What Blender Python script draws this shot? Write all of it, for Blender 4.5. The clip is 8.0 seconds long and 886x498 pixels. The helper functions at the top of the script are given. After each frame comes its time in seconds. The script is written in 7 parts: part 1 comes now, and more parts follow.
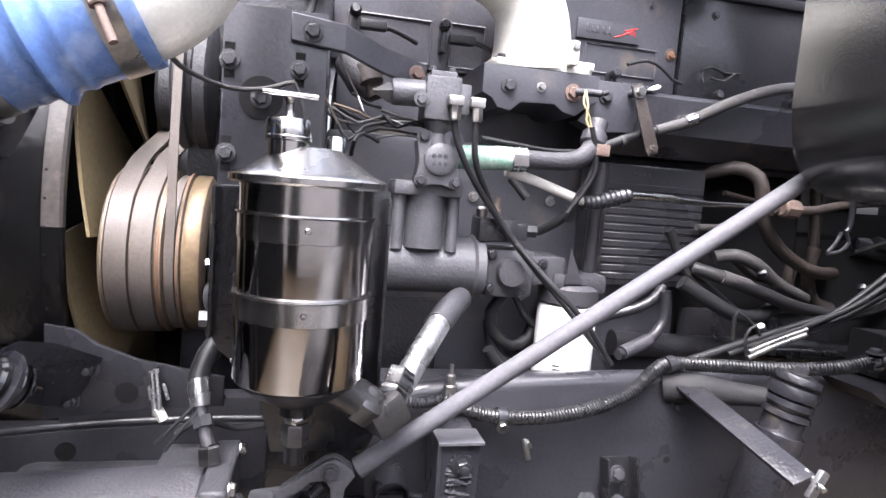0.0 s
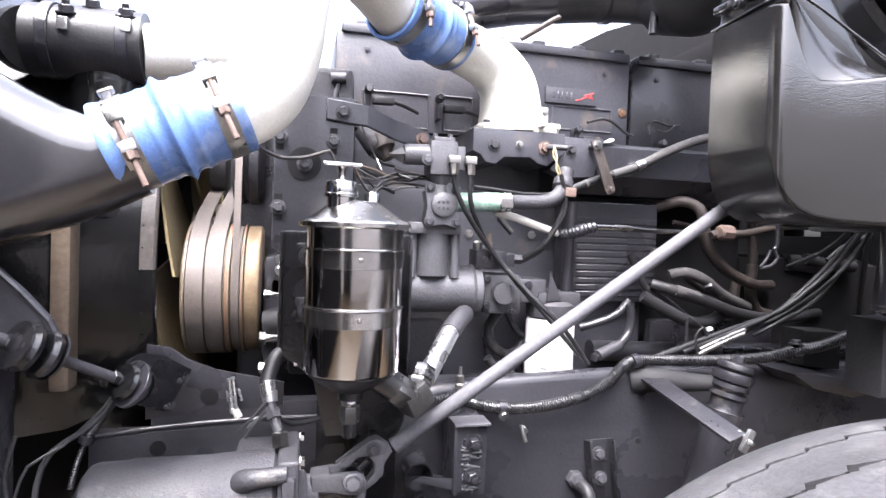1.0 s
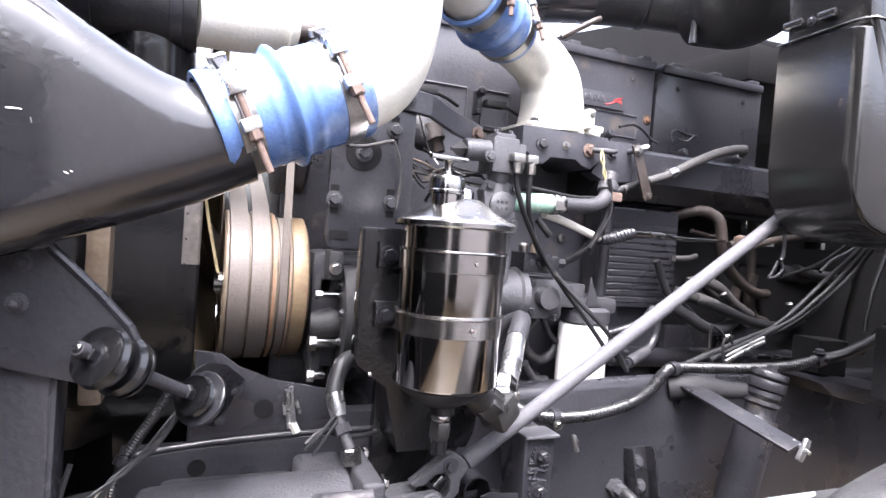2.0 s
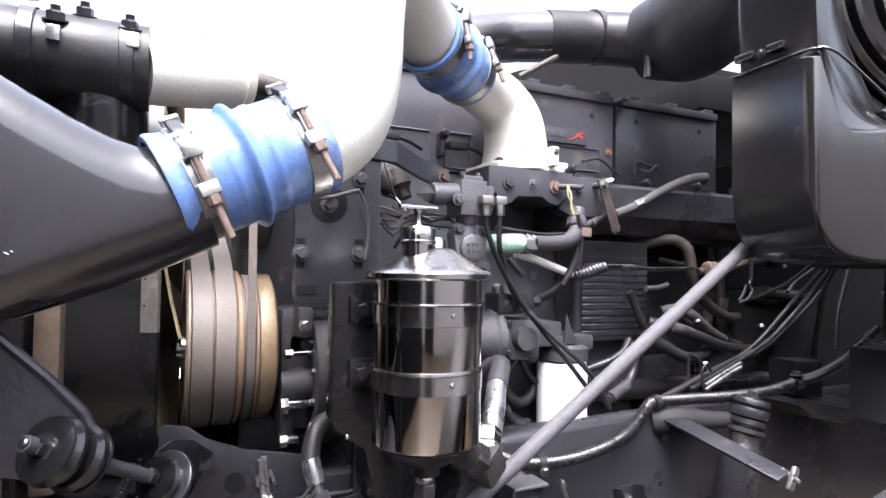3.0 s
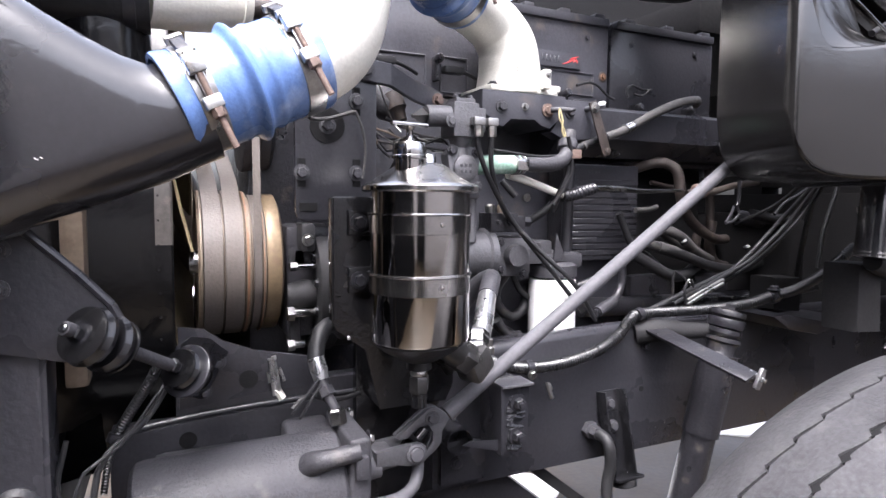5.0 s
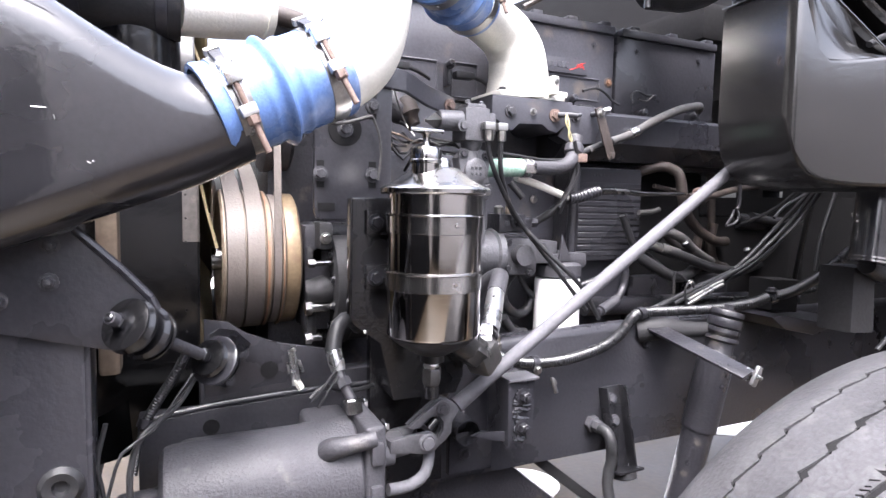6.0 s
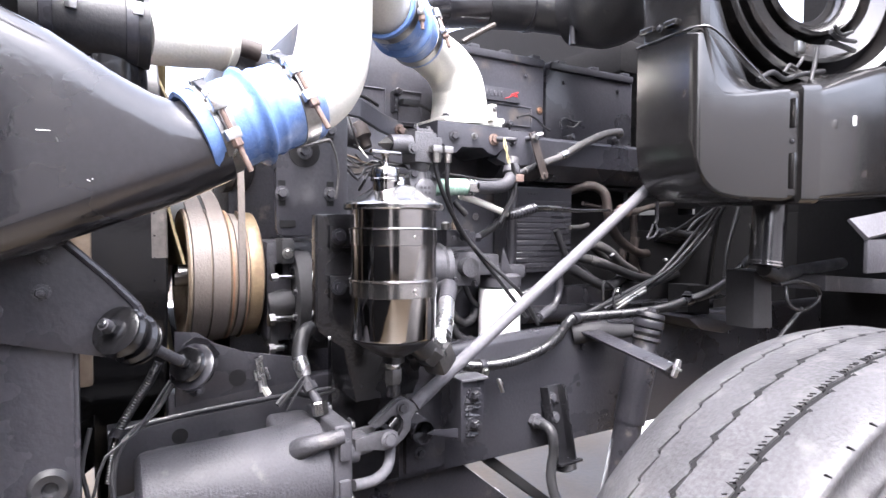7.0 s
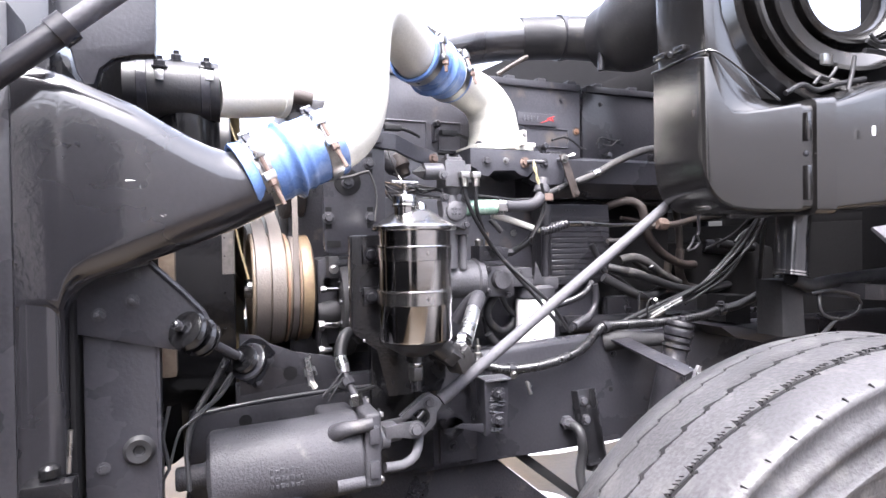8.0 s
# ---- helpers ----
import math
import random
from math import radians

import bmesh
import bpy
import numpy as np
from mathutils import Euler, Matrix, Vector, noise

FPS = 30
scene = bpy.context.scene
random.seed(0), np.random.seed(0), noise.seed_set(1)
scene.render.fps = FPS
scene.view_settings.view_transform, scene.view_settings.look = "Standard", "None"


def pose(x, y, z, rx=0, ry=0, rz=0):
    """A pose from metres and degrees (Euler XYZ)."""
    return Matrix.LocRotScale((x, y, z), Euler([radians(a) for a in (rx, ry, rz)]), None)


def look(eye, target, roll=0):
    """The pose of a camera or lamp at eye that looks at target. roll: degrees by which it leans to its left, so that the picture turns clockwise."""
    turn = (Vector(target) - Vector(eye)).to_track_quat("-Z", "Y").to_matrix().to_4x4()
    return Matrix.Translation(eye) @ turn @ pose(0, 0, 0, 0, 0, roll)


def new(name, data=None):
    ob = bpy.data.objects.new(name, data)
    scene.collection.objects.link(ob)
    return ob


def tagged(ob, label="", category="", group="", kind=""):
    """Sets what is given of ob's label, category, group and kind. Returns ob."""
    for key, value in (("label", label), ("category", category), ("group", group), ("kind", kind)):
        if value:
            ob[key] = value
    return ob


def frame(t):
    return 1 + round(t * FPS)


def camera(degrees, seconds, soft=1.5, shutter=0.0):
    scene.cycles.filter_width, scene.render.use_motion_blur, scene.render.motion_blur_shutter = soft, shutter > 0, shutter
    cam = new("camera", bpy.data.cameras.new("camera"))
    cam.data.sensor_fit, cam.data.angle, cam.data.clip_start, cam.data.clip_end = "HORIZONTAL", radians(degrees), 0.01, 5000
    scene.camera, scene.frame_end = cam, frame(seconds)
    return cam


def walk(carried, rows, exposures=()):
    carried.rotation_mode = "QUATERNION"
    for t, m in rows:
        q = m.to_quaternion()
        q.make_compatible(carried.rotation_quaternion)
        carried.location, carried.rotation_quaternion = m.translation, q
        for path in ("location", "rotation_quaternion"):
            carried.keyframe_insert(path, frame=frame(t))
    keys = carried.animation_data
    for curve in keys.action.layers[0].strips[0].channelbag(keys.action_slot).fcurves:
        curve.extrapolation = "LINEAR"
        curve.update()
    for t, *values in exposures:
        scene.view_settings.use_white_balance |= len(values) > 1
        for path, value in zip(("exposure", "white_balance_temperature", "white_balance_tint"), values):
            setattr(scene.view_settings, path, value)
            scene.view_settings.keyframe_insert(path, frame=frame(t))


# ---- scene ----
cam = camera(73.5, 8.0, soft=1.5)
PATH = [
    (0, (0.219, 0.215, 1.279), (0.647, 2.159, 1.079), 4.5),
    (0.5, (0.2, 0.113, 1.267), (0.635, 2.062, 1.153), 3.3),
    (1, (0.142, 0.016, 1.27), (0.612, 1.959, 1.217), 2.0),
    (1.2, (0.113, 0.006, 1.264), (0.592, 1.945, 1.159), 2.0),
    (2.3, (-0.095, 0.171, 1.272), (0.753, 1.982, 1.257), 3.6),
    (2.5, (-0.078, 0.167, 1.282), (0.794, 1.966, 1.323), 2.3),
    (3, (-0.065, 0.164, 1.286), (0.784, 1.974, 1.348), 0.9),
    (3.5, (-0.07, 0.154, 1.281), (0.797, 1.955, 1.338), 0.5),
    (4, (-0.074, 0.143, 1.285), (0.735, 1.973, 1.286), 0.7),
    (4.5, (-0.07, 0.12, 1.267), (0.736, 1.948, 1.177), -0.6),
    (5, (-0.071, 0.108, 1.258), (0.762, 1.92, 1.107), 0.5),
    (5.2, (-0.073, 0.095, 1.258), (0.725, 1.921, 1.094), 1.2),
    (6.3, (-0.125, 0.07, 1.263), (0.741, 1.866, 1.121), 1.2),
    (6.5, (-0.144, 0.061, 1.258), (0.784, 1.83, 1.166), 1.6),
    (7, (-0.17, 0.015, 1.248), (0.857, 1.73, 1.174), 0.3),
    (7.5, (-0.121, -0.072, 1.261), (0.772, 1.716, 1.19), -0.2),
    (8, (-0.118, -0.163, 1.251), (0.626, 1.694, 1.23), -0.9),
]
walk(cam, [(t, look(eye, target, roll)) for t, eye, target, roll in PATH], exposures=[(0.0, 3.14, 6080, 15), (1.0, 3.38, 6080, 15), (2.4, 3.30, 6080, 15), (3.3, 2.66, 6080, 15), (5.2, 2.72, 6080, 15), (6.4, 3.43, 6080, 15), (8.0, 3.37, 6080, 15)])

# ---- world and light: bright overcast, the sky wide open above the added bonnet panel ----
world = bpy.data.worlds.new("world")
scene.world = world
world.use_nodes = True
wn = world.node_tree.nodes
sky = wn.new("ShaderNodeTexSky")
sky.sky_type = "NISHITA"
sky.sun_disc = False
sky.sun_elevation = radians(65)
sky.sun_rotation = radians(215)
sky.air_density, sky.dust_density, sky.ozone_density = 0.75, 8.5, 0.5
wn["Background"].inputs[1].default_value = 0.15
haze = wn.new("ShaderNodeHueSaturation")
haze.inputs["Saturation"].default_value = 0.5
world.node_tree.links.new(sky.outputs[0], haze.inputs["Color"])
world.node_tree.links.new(haze.outputs[0], wn["Background"].inputs[0])
sun = new("sun", bpy.data.lights.new("sun", "SUN"))
sun.data.energy, sun.data.angle, sun.data.color = 0.8, radians(35), (1.0, 0.98, 0.95)
sun.matrix_world = look((-0.9, -1.6, 4.0), (0, 0, 0))

# ---- materials ----
def material(name, color, rough=0.5, metal=0.0, tone=0.25, scale=9.0, grain=90.0, bump=0.15, dirt_or_shade=None, dirt_amount=0.0, coat=0.0, spec=0.5, piece=0.0, fleck=0.0, polish=0.2, coat_ior=1.5):
    """Procedural surface: colour varied at two scales, roughness varied, fine relief, optional dirt patches."""
    m = bpy.data.materials.new(name)
    m.use_nodes = True
    nt = m.node_tree
    n, l = nt.nodes, nt.links
    b = n["Principled BSDF"]
    geo = n.new("ShaderNodeTexCoord")
    big = n.new("ShaderNodeTexNoise")
    big.inputs["Scale"].default_value, big.inputs["Detail"].default_value = scale, 5
    fine = n.new("ShaderNodeTexNoise")
    fine.inputs["Scale"].default_value, fine.inputs["Detail"].default_value = grain, 4
    for t in (big, fine):
        l.new(geo.outputs["Object"], t.inputs["Vector"])
    mix = n.new("ShaderNodeMath")
    mix.operation = "ADD"
    l.new(big.outputs[0], mix.inputs[0])
    l.new(fine.outputs[0], mix.inputs[1])
    ramp = n.new("ShaderNodeMapRange")
    ramp.inputs["From Min"].default_value, ramp.inputs["From Max"].default_value = 0.6, 1.4
    ramp.inputs["To Min"].default_value, ramp.inputs["To Max"].default_value = 1 - tone, 1 + tone
    l.new(mix.outputs[0], ramp.inputs["Value"])
    value = ramp.outputs[0]
    if piece:
        info = n.new("ShaderNodeObjectInfo")
        pr = n.new("ShaderNodeMapRange")
        pr.inputs["To Min"].default_value, pr.inputs["To Max"].default_value = 1 - piece, 1 + piece
        l.new(info.outputs["Random"], pr.inputs["Value"])
        mul = n.new("ShaderNodeMath")
        mul.operation = "MULTIPLY"
        l.new(value, mul.inputs[0])
        l.new(pr.outputs[0], mul.inputs[1])
        value = mul.outputs[0]
    tint = n.new("ShaderNodeVectorMath")
    tint.operation = "SCALE"
    tint.inputs[0].default_value = color[:3]
    l.new(value, tint.inputs["Scale"])
    out = tint.outputs[0]
    if dirt_or_shade:
        spots = n.new("ShaderNodeTexNoise")
        spots.inputs["Scale"].default_value, spots.inputs["Detail"].default_value = scale * 2.3, 8
        l.new(geo.outputs["Object"], spots.inputs["Vector"])
        cut = n.new("ShaderNodeMapRange")
        cut.inputs["From Min"].default_value, cut.inputs["From Max"].default_value = 0.72 - 0.35 * dirt_amount, 0.86 - 0.2 * dirt_amount
        l.new(spots.outputs[0], cut.inputs["Value"])
        mixc = n.new("ShaderNodeMix")
        mixc.data_type = "RGBA"
        l.new(cut.outputs[0], mixc.inputs["Factor"])
        l.new(out, mixc.inputs["A"])
        mixc.inputs["B"].default_value = (*dirt_or_shade, 1)
        out = mixc.outputs["Result"]
    if fleck:
        cell = n.new("ShaderNodeTexVoronoi")
        cell.inputs["Scale"].default_value = 42
        l.new(geo.outputs["Object"], cell.inputs["Vector"])
        warp = n.new("ShaderNodeMath")
        warp.operation = "ADD"
        l.new(cell.outputs["Distance"], warp.inputs[0])
        l.new(fine.outputs[0], warp.inputs[1])
        dot = n.new("ShaderNodeMapRange")
        dot.inputs["From Min"].default_value, dot.inputs["From Max"].default_value = 0.36 + fleck, 0.34 + fleck
        l.new(warp.outputs[0], dot.inputs["Value"])
        mixf = n.new("ShaderNodeMix")
        mixf.data_type = "RGBA"
        l.new(dot.outputs[0], mixf.inputs["Factor"])
        l.new(out, mixf.inputs["A"])
        mixf.inputs["B"].default_value = (0.5, 0.48, 0.46, 1)
        out = mixf.outputs["Result"]
    l.new(out, b.inputs["Base Color"])
    rr = n.new("ShaderNodeMapRange")
    rr.inputs["From Min"].default_value, rr.inputs["From Max"].default_value = 0.3, 0.7
    rr.inputs["To Min"].default_value, rr.inputs["To Max"].default_value = max(rough - 0.12, 0.03), min(rough + 0.12, 1)
    l.new(big.outputs[0], rr.inputs["Value"])
    l.new(rr.outputs[0], b.inputs["Roughness"])
    b.inputs["Metallic"].default_value = metal
    b.inputs["Specular IOR Level"].default_value = spec
    if coat:
        b.inputs["Coat Weight"].default_value, b.inputs["Coat Roughness"].default_value, b.inputs["Coat IOR"].default_value = coat, polish, coat_ior
    bp = n.new("ShaderNodeBump")
    bp.inputs["Strength"].default_value, bp.inputs["Distance"].default_value = bump, 0.002
    l.new(fine.outputs[0], bp.inputs["Height"])
    l.new(bp.outputs[0], b.inputs["Normal"])
    if coat:
        l.new(bp.outputs[0], b.inputs["Coat Normal"])
    return m


M_BLACK = material("satin black overspray paint", (0.0205, 0.0203, 0.0240), 0.32, 0, 0.3, 8, 160, 0.2, coat=0.35, spec=0.25, polish=0.16)
M_CAST = material("black-painted rough casting", (0.01512, 0.01476, 0.01764), 0.34, 0, 0.4, 12, 200, 0.5, (0.08, 0.07, 0.06), 0.3, coat=0.4, spec=0.25, polish=0.18)
M_GREYCAST = material("dark grey painted casting", (0.0285, 0.028, 0.0325), 0.6, 0, 0.35, 14, 260, 0.6, (0.09, 0.083, 0.08), 0.25, spec=0.4)
M_VALVE = material("weathered grey casting", (0.072, 0.07128, 0.07776), 0.5, 0.15, 0.3, 16, 240, 0.4, (0.05, 0.048, 0.046), 0.3)
M_ENGINE = material("engine black paint with dust", (0.036, 0.036, 0.0432), 0.42, 0, 0.35, 7, 200, 0.2, (0.10, 0.085, 0.07), 0.35)
M_TANK = material("black painted aluminium tank", (0.0125, 0.0122, 0.0142), 0.26, 0, 0.25, 5, 150, 0.06, (0.04, 0.037, 0.035), 0.15, spec=0.25, coat=1.0, polish=0.07, coat_ior=1.58)
M_RUBBER = material("black hose rubber", (0.01584, 0.01584, 0.01728), 0.42, 0, 0.35, 20, 220, 0.2, (0.05, 0.044, 0.038), 0.3, spec=0.28)
M_LOOM = material("split loom plastic", (0.0125, 0.0125, 0.0138), 0.28, 0, 0.3, 20, 220, 0.1, (0.05, 0.046, 0.043), 0.2, spec=0.6)
M_TYRE = material("tyre rubber", (0.032, 0.0315, 0.034), 0.55, 0, 0.6, 14, 190, 0.6, (0.066, 0.065, 0.064), 0.5, spec=0.4, fleck=0.01)
M_DUCT = material("moulded black plastic", (0.0045, 0.0041, 0.0041), 0.42, 0, 0.35, 7, 420, 0.12, (0.020, 0.0165, 0.015), 0.3, coat=1.0, spec=0.12, fleck=-0.07, polish=0.09, coat_ior=1.67)
M_ALU = material("cast aluminium pipe", (0.60, 0.585, 0.53), 0.42, 0.25, 0.14, 8, 260, 0.2, (0.33, 0.3, 0.25), 0.15)
M_BLUE = material("blue silicone hose", (0.10, 0.175, 0.38), 0.34, 0, 0.22, 10, 300, 0.25, (0.30, 0.38, 0.55), 0.5)
M_SHROUD = material("gloss black shroud plastic", (0.0050, 0.0049, 0.0054), 0.19, 0, 0.3, 5, 90, 0.25, (0.03, 0.028, 0.027), 0.25, spec=0.35)
M_CHROME = material("black chrome", (0.42, 0.405, 0.395), 0.14, 1.0, 0.15, 7, 70, 0.05)
M_STRAP = material("satin dark steel strap", (0.40, 0.39, 0.383), 0.2, 1.0, 0.2, 9, 90, 0.06)
M_ZINC_DARK = material("dark zinc coil", (0.1224, 0.121, 0.1195), 0.4, 1.0, 0.3, 20, 200, 0.1)
M_FORGED = material("grey forged steel", (0.0612, 0.06048, 0.06624), 0.45, 0.3, 0.3, 14, 220, 0.3, (0.03, 0.03, 0.03), 0.3)
M_UNDER = material("grimy underbody and shade paint", (0.016, 0.0157, 0.017), 0.7, 0, 0.3, 9, 160, 0.3, spec=0.25)
M_STEEL = material("polished steel", (0.396, 0.3888, 0.3816), 0.2, 1.0, 0.15, 14, 200, 0.06)
M_ZINC = material("zinc-plated steel", (0.36, 0.3528, 0.3384), 0.34, 1.0, 0.25, 30, 300, 0.1, (0.2, 0.13, 0.08), 0.2)
M_RUST = material("rusty bolt", (0.115, 0.078, 0.064), 0.75, 0.1, 0.4, 40, 300, 0.4, (0.22, 0.15, 0.12), 0.4)
M_DUST = material("dusty tan pulley steel", (0.144, 0.1116, 0.0828), 0.55, 0.25, 0.3, 12, 160, 0.2, (0.09, 0.06, 0.045), 0.4)
M_BELT = material("worn belt rubber", (0.09216, 0.07776, 0.0684), 0.6, 0, 0.25, 20, 250, 0.3)
M_FAN = material("tan fan plastic", (0.135, 0.106, 0.058), 0.8, 0, 0.25, 7, 120, 0.15, (0.24, 0.19, 0.11), 0.3, spec=0.2)
M_WHITE = material("white enamel", (0.80, 0.80, 0.80), 0.35, 0, 0.05, 6, 120, 0.05)
M_GREEN = material("green silicone hose", (0.17, 0.28, 0.22), 0.6, 0, 0.3, 26, 260, 0.3, (0.42, 0.45, 0.41), 0.75)
M_YELLOW = material("yellow wire", (0.33, 0.28, 0.15), 0.5, 0, 0.2, 40, 200, 0.1)
M_RED = material("red paint", (0.432, 0.0216, 0.0216), 0.5, 0, 0.2, 30, 200, 0.1)
M_BROWN = material("rust-brown rubber hose", (0.0288, 0.0216, 0.01872), 0.6, 0, 0.4, 15, 200, 0.3, (0.10, 0.075, 0.06), 0.4)
M_ROD = material("grey painted shaft", (0.064, 0.063, 0.070), 0.72, 0.0, 0.3, 8, 160, 0.3, (0.05, 0.05, 0.055), 0.3, spec=0.35)
# Near-black for voids; also puts shade into the colour of deep-set parts.
M_DARK = material("dark void and shade paint", (0.0085, 0.0083, 0.0088), 0.85, 0, 0.3, 6, 120, 0.2, spec=0.10)
M_GROUND = material("wet sandy concrete", (0.044, 0.030, 0.015), 0.5, 0, 0.35, 1.6, 40, 0.4)
# White base colour stands for concrete in full daylight.
M_BRIGHT_GROUND = material("daylit white concrete", (0.74, 0.74, 0.75), 0.7, 0, 0.12, 3.0, 50, 0.5, (0.45, 0.42, 0.38), 0.2)
M_PANEL = material("cream cladding", (0.80, 0.735, 0.67), 0.6, 0, 0.12, 0.8, 30, 0.1)
M_SILVER = material("dull silver metal", (0.5, 0.5, 0.505), 0.3, 0.95, 0.3, 25, 260, 0.12, (0.2, 0.18, 0.17), 0.2)
M_SLEEVE = material("dusty grey sleeve", (0.03744, 0.03528, 0.03528), 0.75, 0, 0.35, 18, 240, 0.35, (0.15, 0.13, 0.115), 0.35)
M_GLOSS = material("gloss black enamel", (0.00864, 0.00864, 0.01008), 0.14, 0, 0.2, 14, 120, 0.06, coat=0.8)
M_LIP = material("mottled grey shroud lip", (0.06, 0.054, 0.05), 0.45, 0, 0.45, 22, 160, 0.25, (0.14, 0.12, 0.105), 0.35)
M_FLANGE = material("rust-orange worn steel", (0.17, 0.085, 0.045), 0.6, 0.1, 0.45, 25, 200, 0.25, (0.10, 0.07, 0.05), 0.4)
M_GLOSSCAST = material("gloss black painted casting", (0.0075, 0.0074, 0.0085), 0.24, 0, 0.35, 10, 160, 0.25, (0.03, 0.027, 0.025), 0.2, coat=0.5, spec=0.3, polish=0.12)
M_FITTING = material("dark plated steel fitting", (0.07, 0.068, 0.068), 0.35, 0.7, 0.3, 18, 200, 0.15, (0.03, 0.03, 0.03), 0.3)
M_RING = material("golden tan worn steel", (0.1692, 0.1224, 0.072), 0.45, 0.35, 0.3, 10, 180, 0.2, (0.11, 0.065, 0.045), 0.45)

# ---- shape helpers ----
def ring_path(pts, step=0.02, closed=False):
    """Smooth curve through the points, sampled."""
    p = [Vector(q) for q in pts]
    if len(p) == 2:
        n = max(1, int((p[1] - p[0]).length / step / 4))
        return [p[0].lerp(p[1], i / n) for i in range(n + 1)]
    out = []
    for i in range(len(p) - 1):
        a = p[i - 1] if i else p[0] * 2 - p[1]
        b, c = p[i], p[i + 1]
        d = p[i + 2] if i + 2 < len(p) else p[-1] * 2 - p[-2]
        n = max(2, int((c - b).length / step))
        for k in range(n):
            t = k / n
            out.append(0.5 * ((2 * b) + (c - a) * t + (2 * a - 5 * b + 4 * c - d) * t * t + (3 * b - a - 3 * c + d) * t ** 3))
    out.append(p[-1])
    return out


def tube(bm, pts, r, seg=12, step=0.015, cap=True, ridge=0.0, pitch=0.006, flat=1.0):
    """A round bar or hose along a smooth path; r: one radius, or radii spread evenly along it; ridge: depth of corrugation."""
    path = ring_path(pts, pitch / 2 if ridge else step)
    radii = r if isinstance(r, (list, tuple)) else [r, r]
    up = None
    rows = []
    total = len(path) - 1
    for i, q in enumerate(path):
        d = (path[min(i + 1, total)] - path[max(i - 1, 0)]).normalized()
        if up is None:
            up = Vector((0, 0, 1)) if abs(d.z) < 0.9 else Vector((0, 1, 0))
        up = (up - d * up.dot(d)).normalized()
        side = d.cross(up)
        f = i / total * (len(radii) - 1)
        k = min(int(f), len(radii) - 2)
        rad = radii[k] + (radii[k + 1] - radii[k]) * (f - k)
        if ridge and i % 2:
            rad -= ridge
        rows.append([bm.verts.new(q + (side * math.cos(a) + up * math.sin(a) * flat) * rad) for a in (2 * math.pi * j / seg for j in range(seg))])
    for a, b in zip(rows, rows[1:]):
        for j in range(seg):
            bm.faces.new((a[j], a[(j + 1) % seg], b[(j + 1) % seg], b[j]))
    if cap:
        bm.faces.new(rows[0][::-1])
        bm.faces.new(rows[-1])
    return bm


def lathe(bm, profile, m, seg=24, close=True):
    """Turns (radius, height) pairs round the local z axis of m."""
    rows = []
    for r, h in profile:
        rows.append([bm.verts.new(m @ Vector((r * math.cos(2 * math.pi * j / seg), r * math.sin(2 * math.pi * j / seg), h))) for j in range(seg)])
    for a, b in zip(rows, rows[1:]):
        for j in range(seg):
            bm.faces.new((a[j], a[(j + 1) % seg], b[(j + 1) % seg], b[j]))
    if close:
        bm.faces.new(rows[0][::-1])
        bm.faces.new(rows[-1])
    return bm


def box(bm, lo, hi, bevel=0.003, m=None, seg=2):
    """A box between two corners with rounded edges."""
    lo, hi = Vector(lo), Vector(hi)
    made = bmesh.ops.create_cube(bm, size=1, matrix=Matrix.Translation((lo + hi) / 2) @ Matrix.Diagonal((*(hi - lo), 1)))
    verts = made["verts"]
    if bevel:
        edges = list({e for v in verts for e in v.link_edges})
        res = bmesh.ops.bevel(bm, geom=edges, offset=bevel, segments=seg, profile=0.6, affect="EDGES")
        verts = list({v for f in res["faces"] for v in f.verts} | {v for v in verts if v.is_valid})
    if m:
        bmesh.ops.transform(bm, matrix=m, verts=verts)
    return bm


def prism(bm, outline, lo, hi, axis="y", bevel=0.002, m=None):
    """A plate: an outline of two coordinates, pushed from lo to hi along the axis."""
    def place(u, v, w):
        return {"x": (w, u, v), "y": (u, w, v), "z": (u, v, w)}[axis]
    a = [bm.verts.new(place(u, v, lo)) for u, v in outline]
    b = [bm.verts.new(place(u, v, hi)) for u, v in outline]
    n = len(a)
    faces = [bm.faces.new(a), bm.faces.new(b[::-1])]
    for i in range(n):
        faces.append(bm.faces.new((a[i], b[i], b[(i + 1) % n], a[(i + 1) % n])))
    verts = a + b
    bmesh.ops.recalc_face_normals(bm, faces=faces)
    if bevel:
        edges = list(faces[0].edges) + list(faces[1].edges)
        res = bmesh.ops.bevel(bm, geom=edges, offset=bevel, segments=2, profile=0.6, affect="EDGES")
        verts = list({v for f in res["faces"] for v in f.verts} | {v for v in verts if v.is_valid})
    if m:
        bmesh.ops.transform(bm, matrix=m, verts=verts)
    return bm


def toward(at, way):
    """A pose at a place with its z axis along way."""
    return Matrix.Translation(at) @ Vector(way).to_track_quat("Z", "Y").to_matrix().to_4x4()


def mesh_of(name, bm, mat, angle=38):
    bmesh.ops.recalc_face_normals(bm, faces=bm.faces)
    me = bpy.data.meshes.new(name)
    bm.to_mesh(me)
    bm.free()
    me.materials.append(mat)
    me.polygons.foreach_set("use_smooth", [True] * len(me.polygons))
    me.set_sharp_from_angle(angle=radians(angle))
    return me


def hang(ob, parent):
    """Makes ob a part of its parent without moving it."""
    ob.parent = parent
    up = parent.matrix_basis.copy()
    if parent.parent:
        up = parent.parent.matrix_basis @ parent.matrix_parent_inverse @ up
    ob.matrix_parent_inverse = up.inverted()
    return ob


def part(name, bm, mat, parent, label=""):
    return tagged(hang(new(name, mesh_of(name, bm, mat)), parent), label)


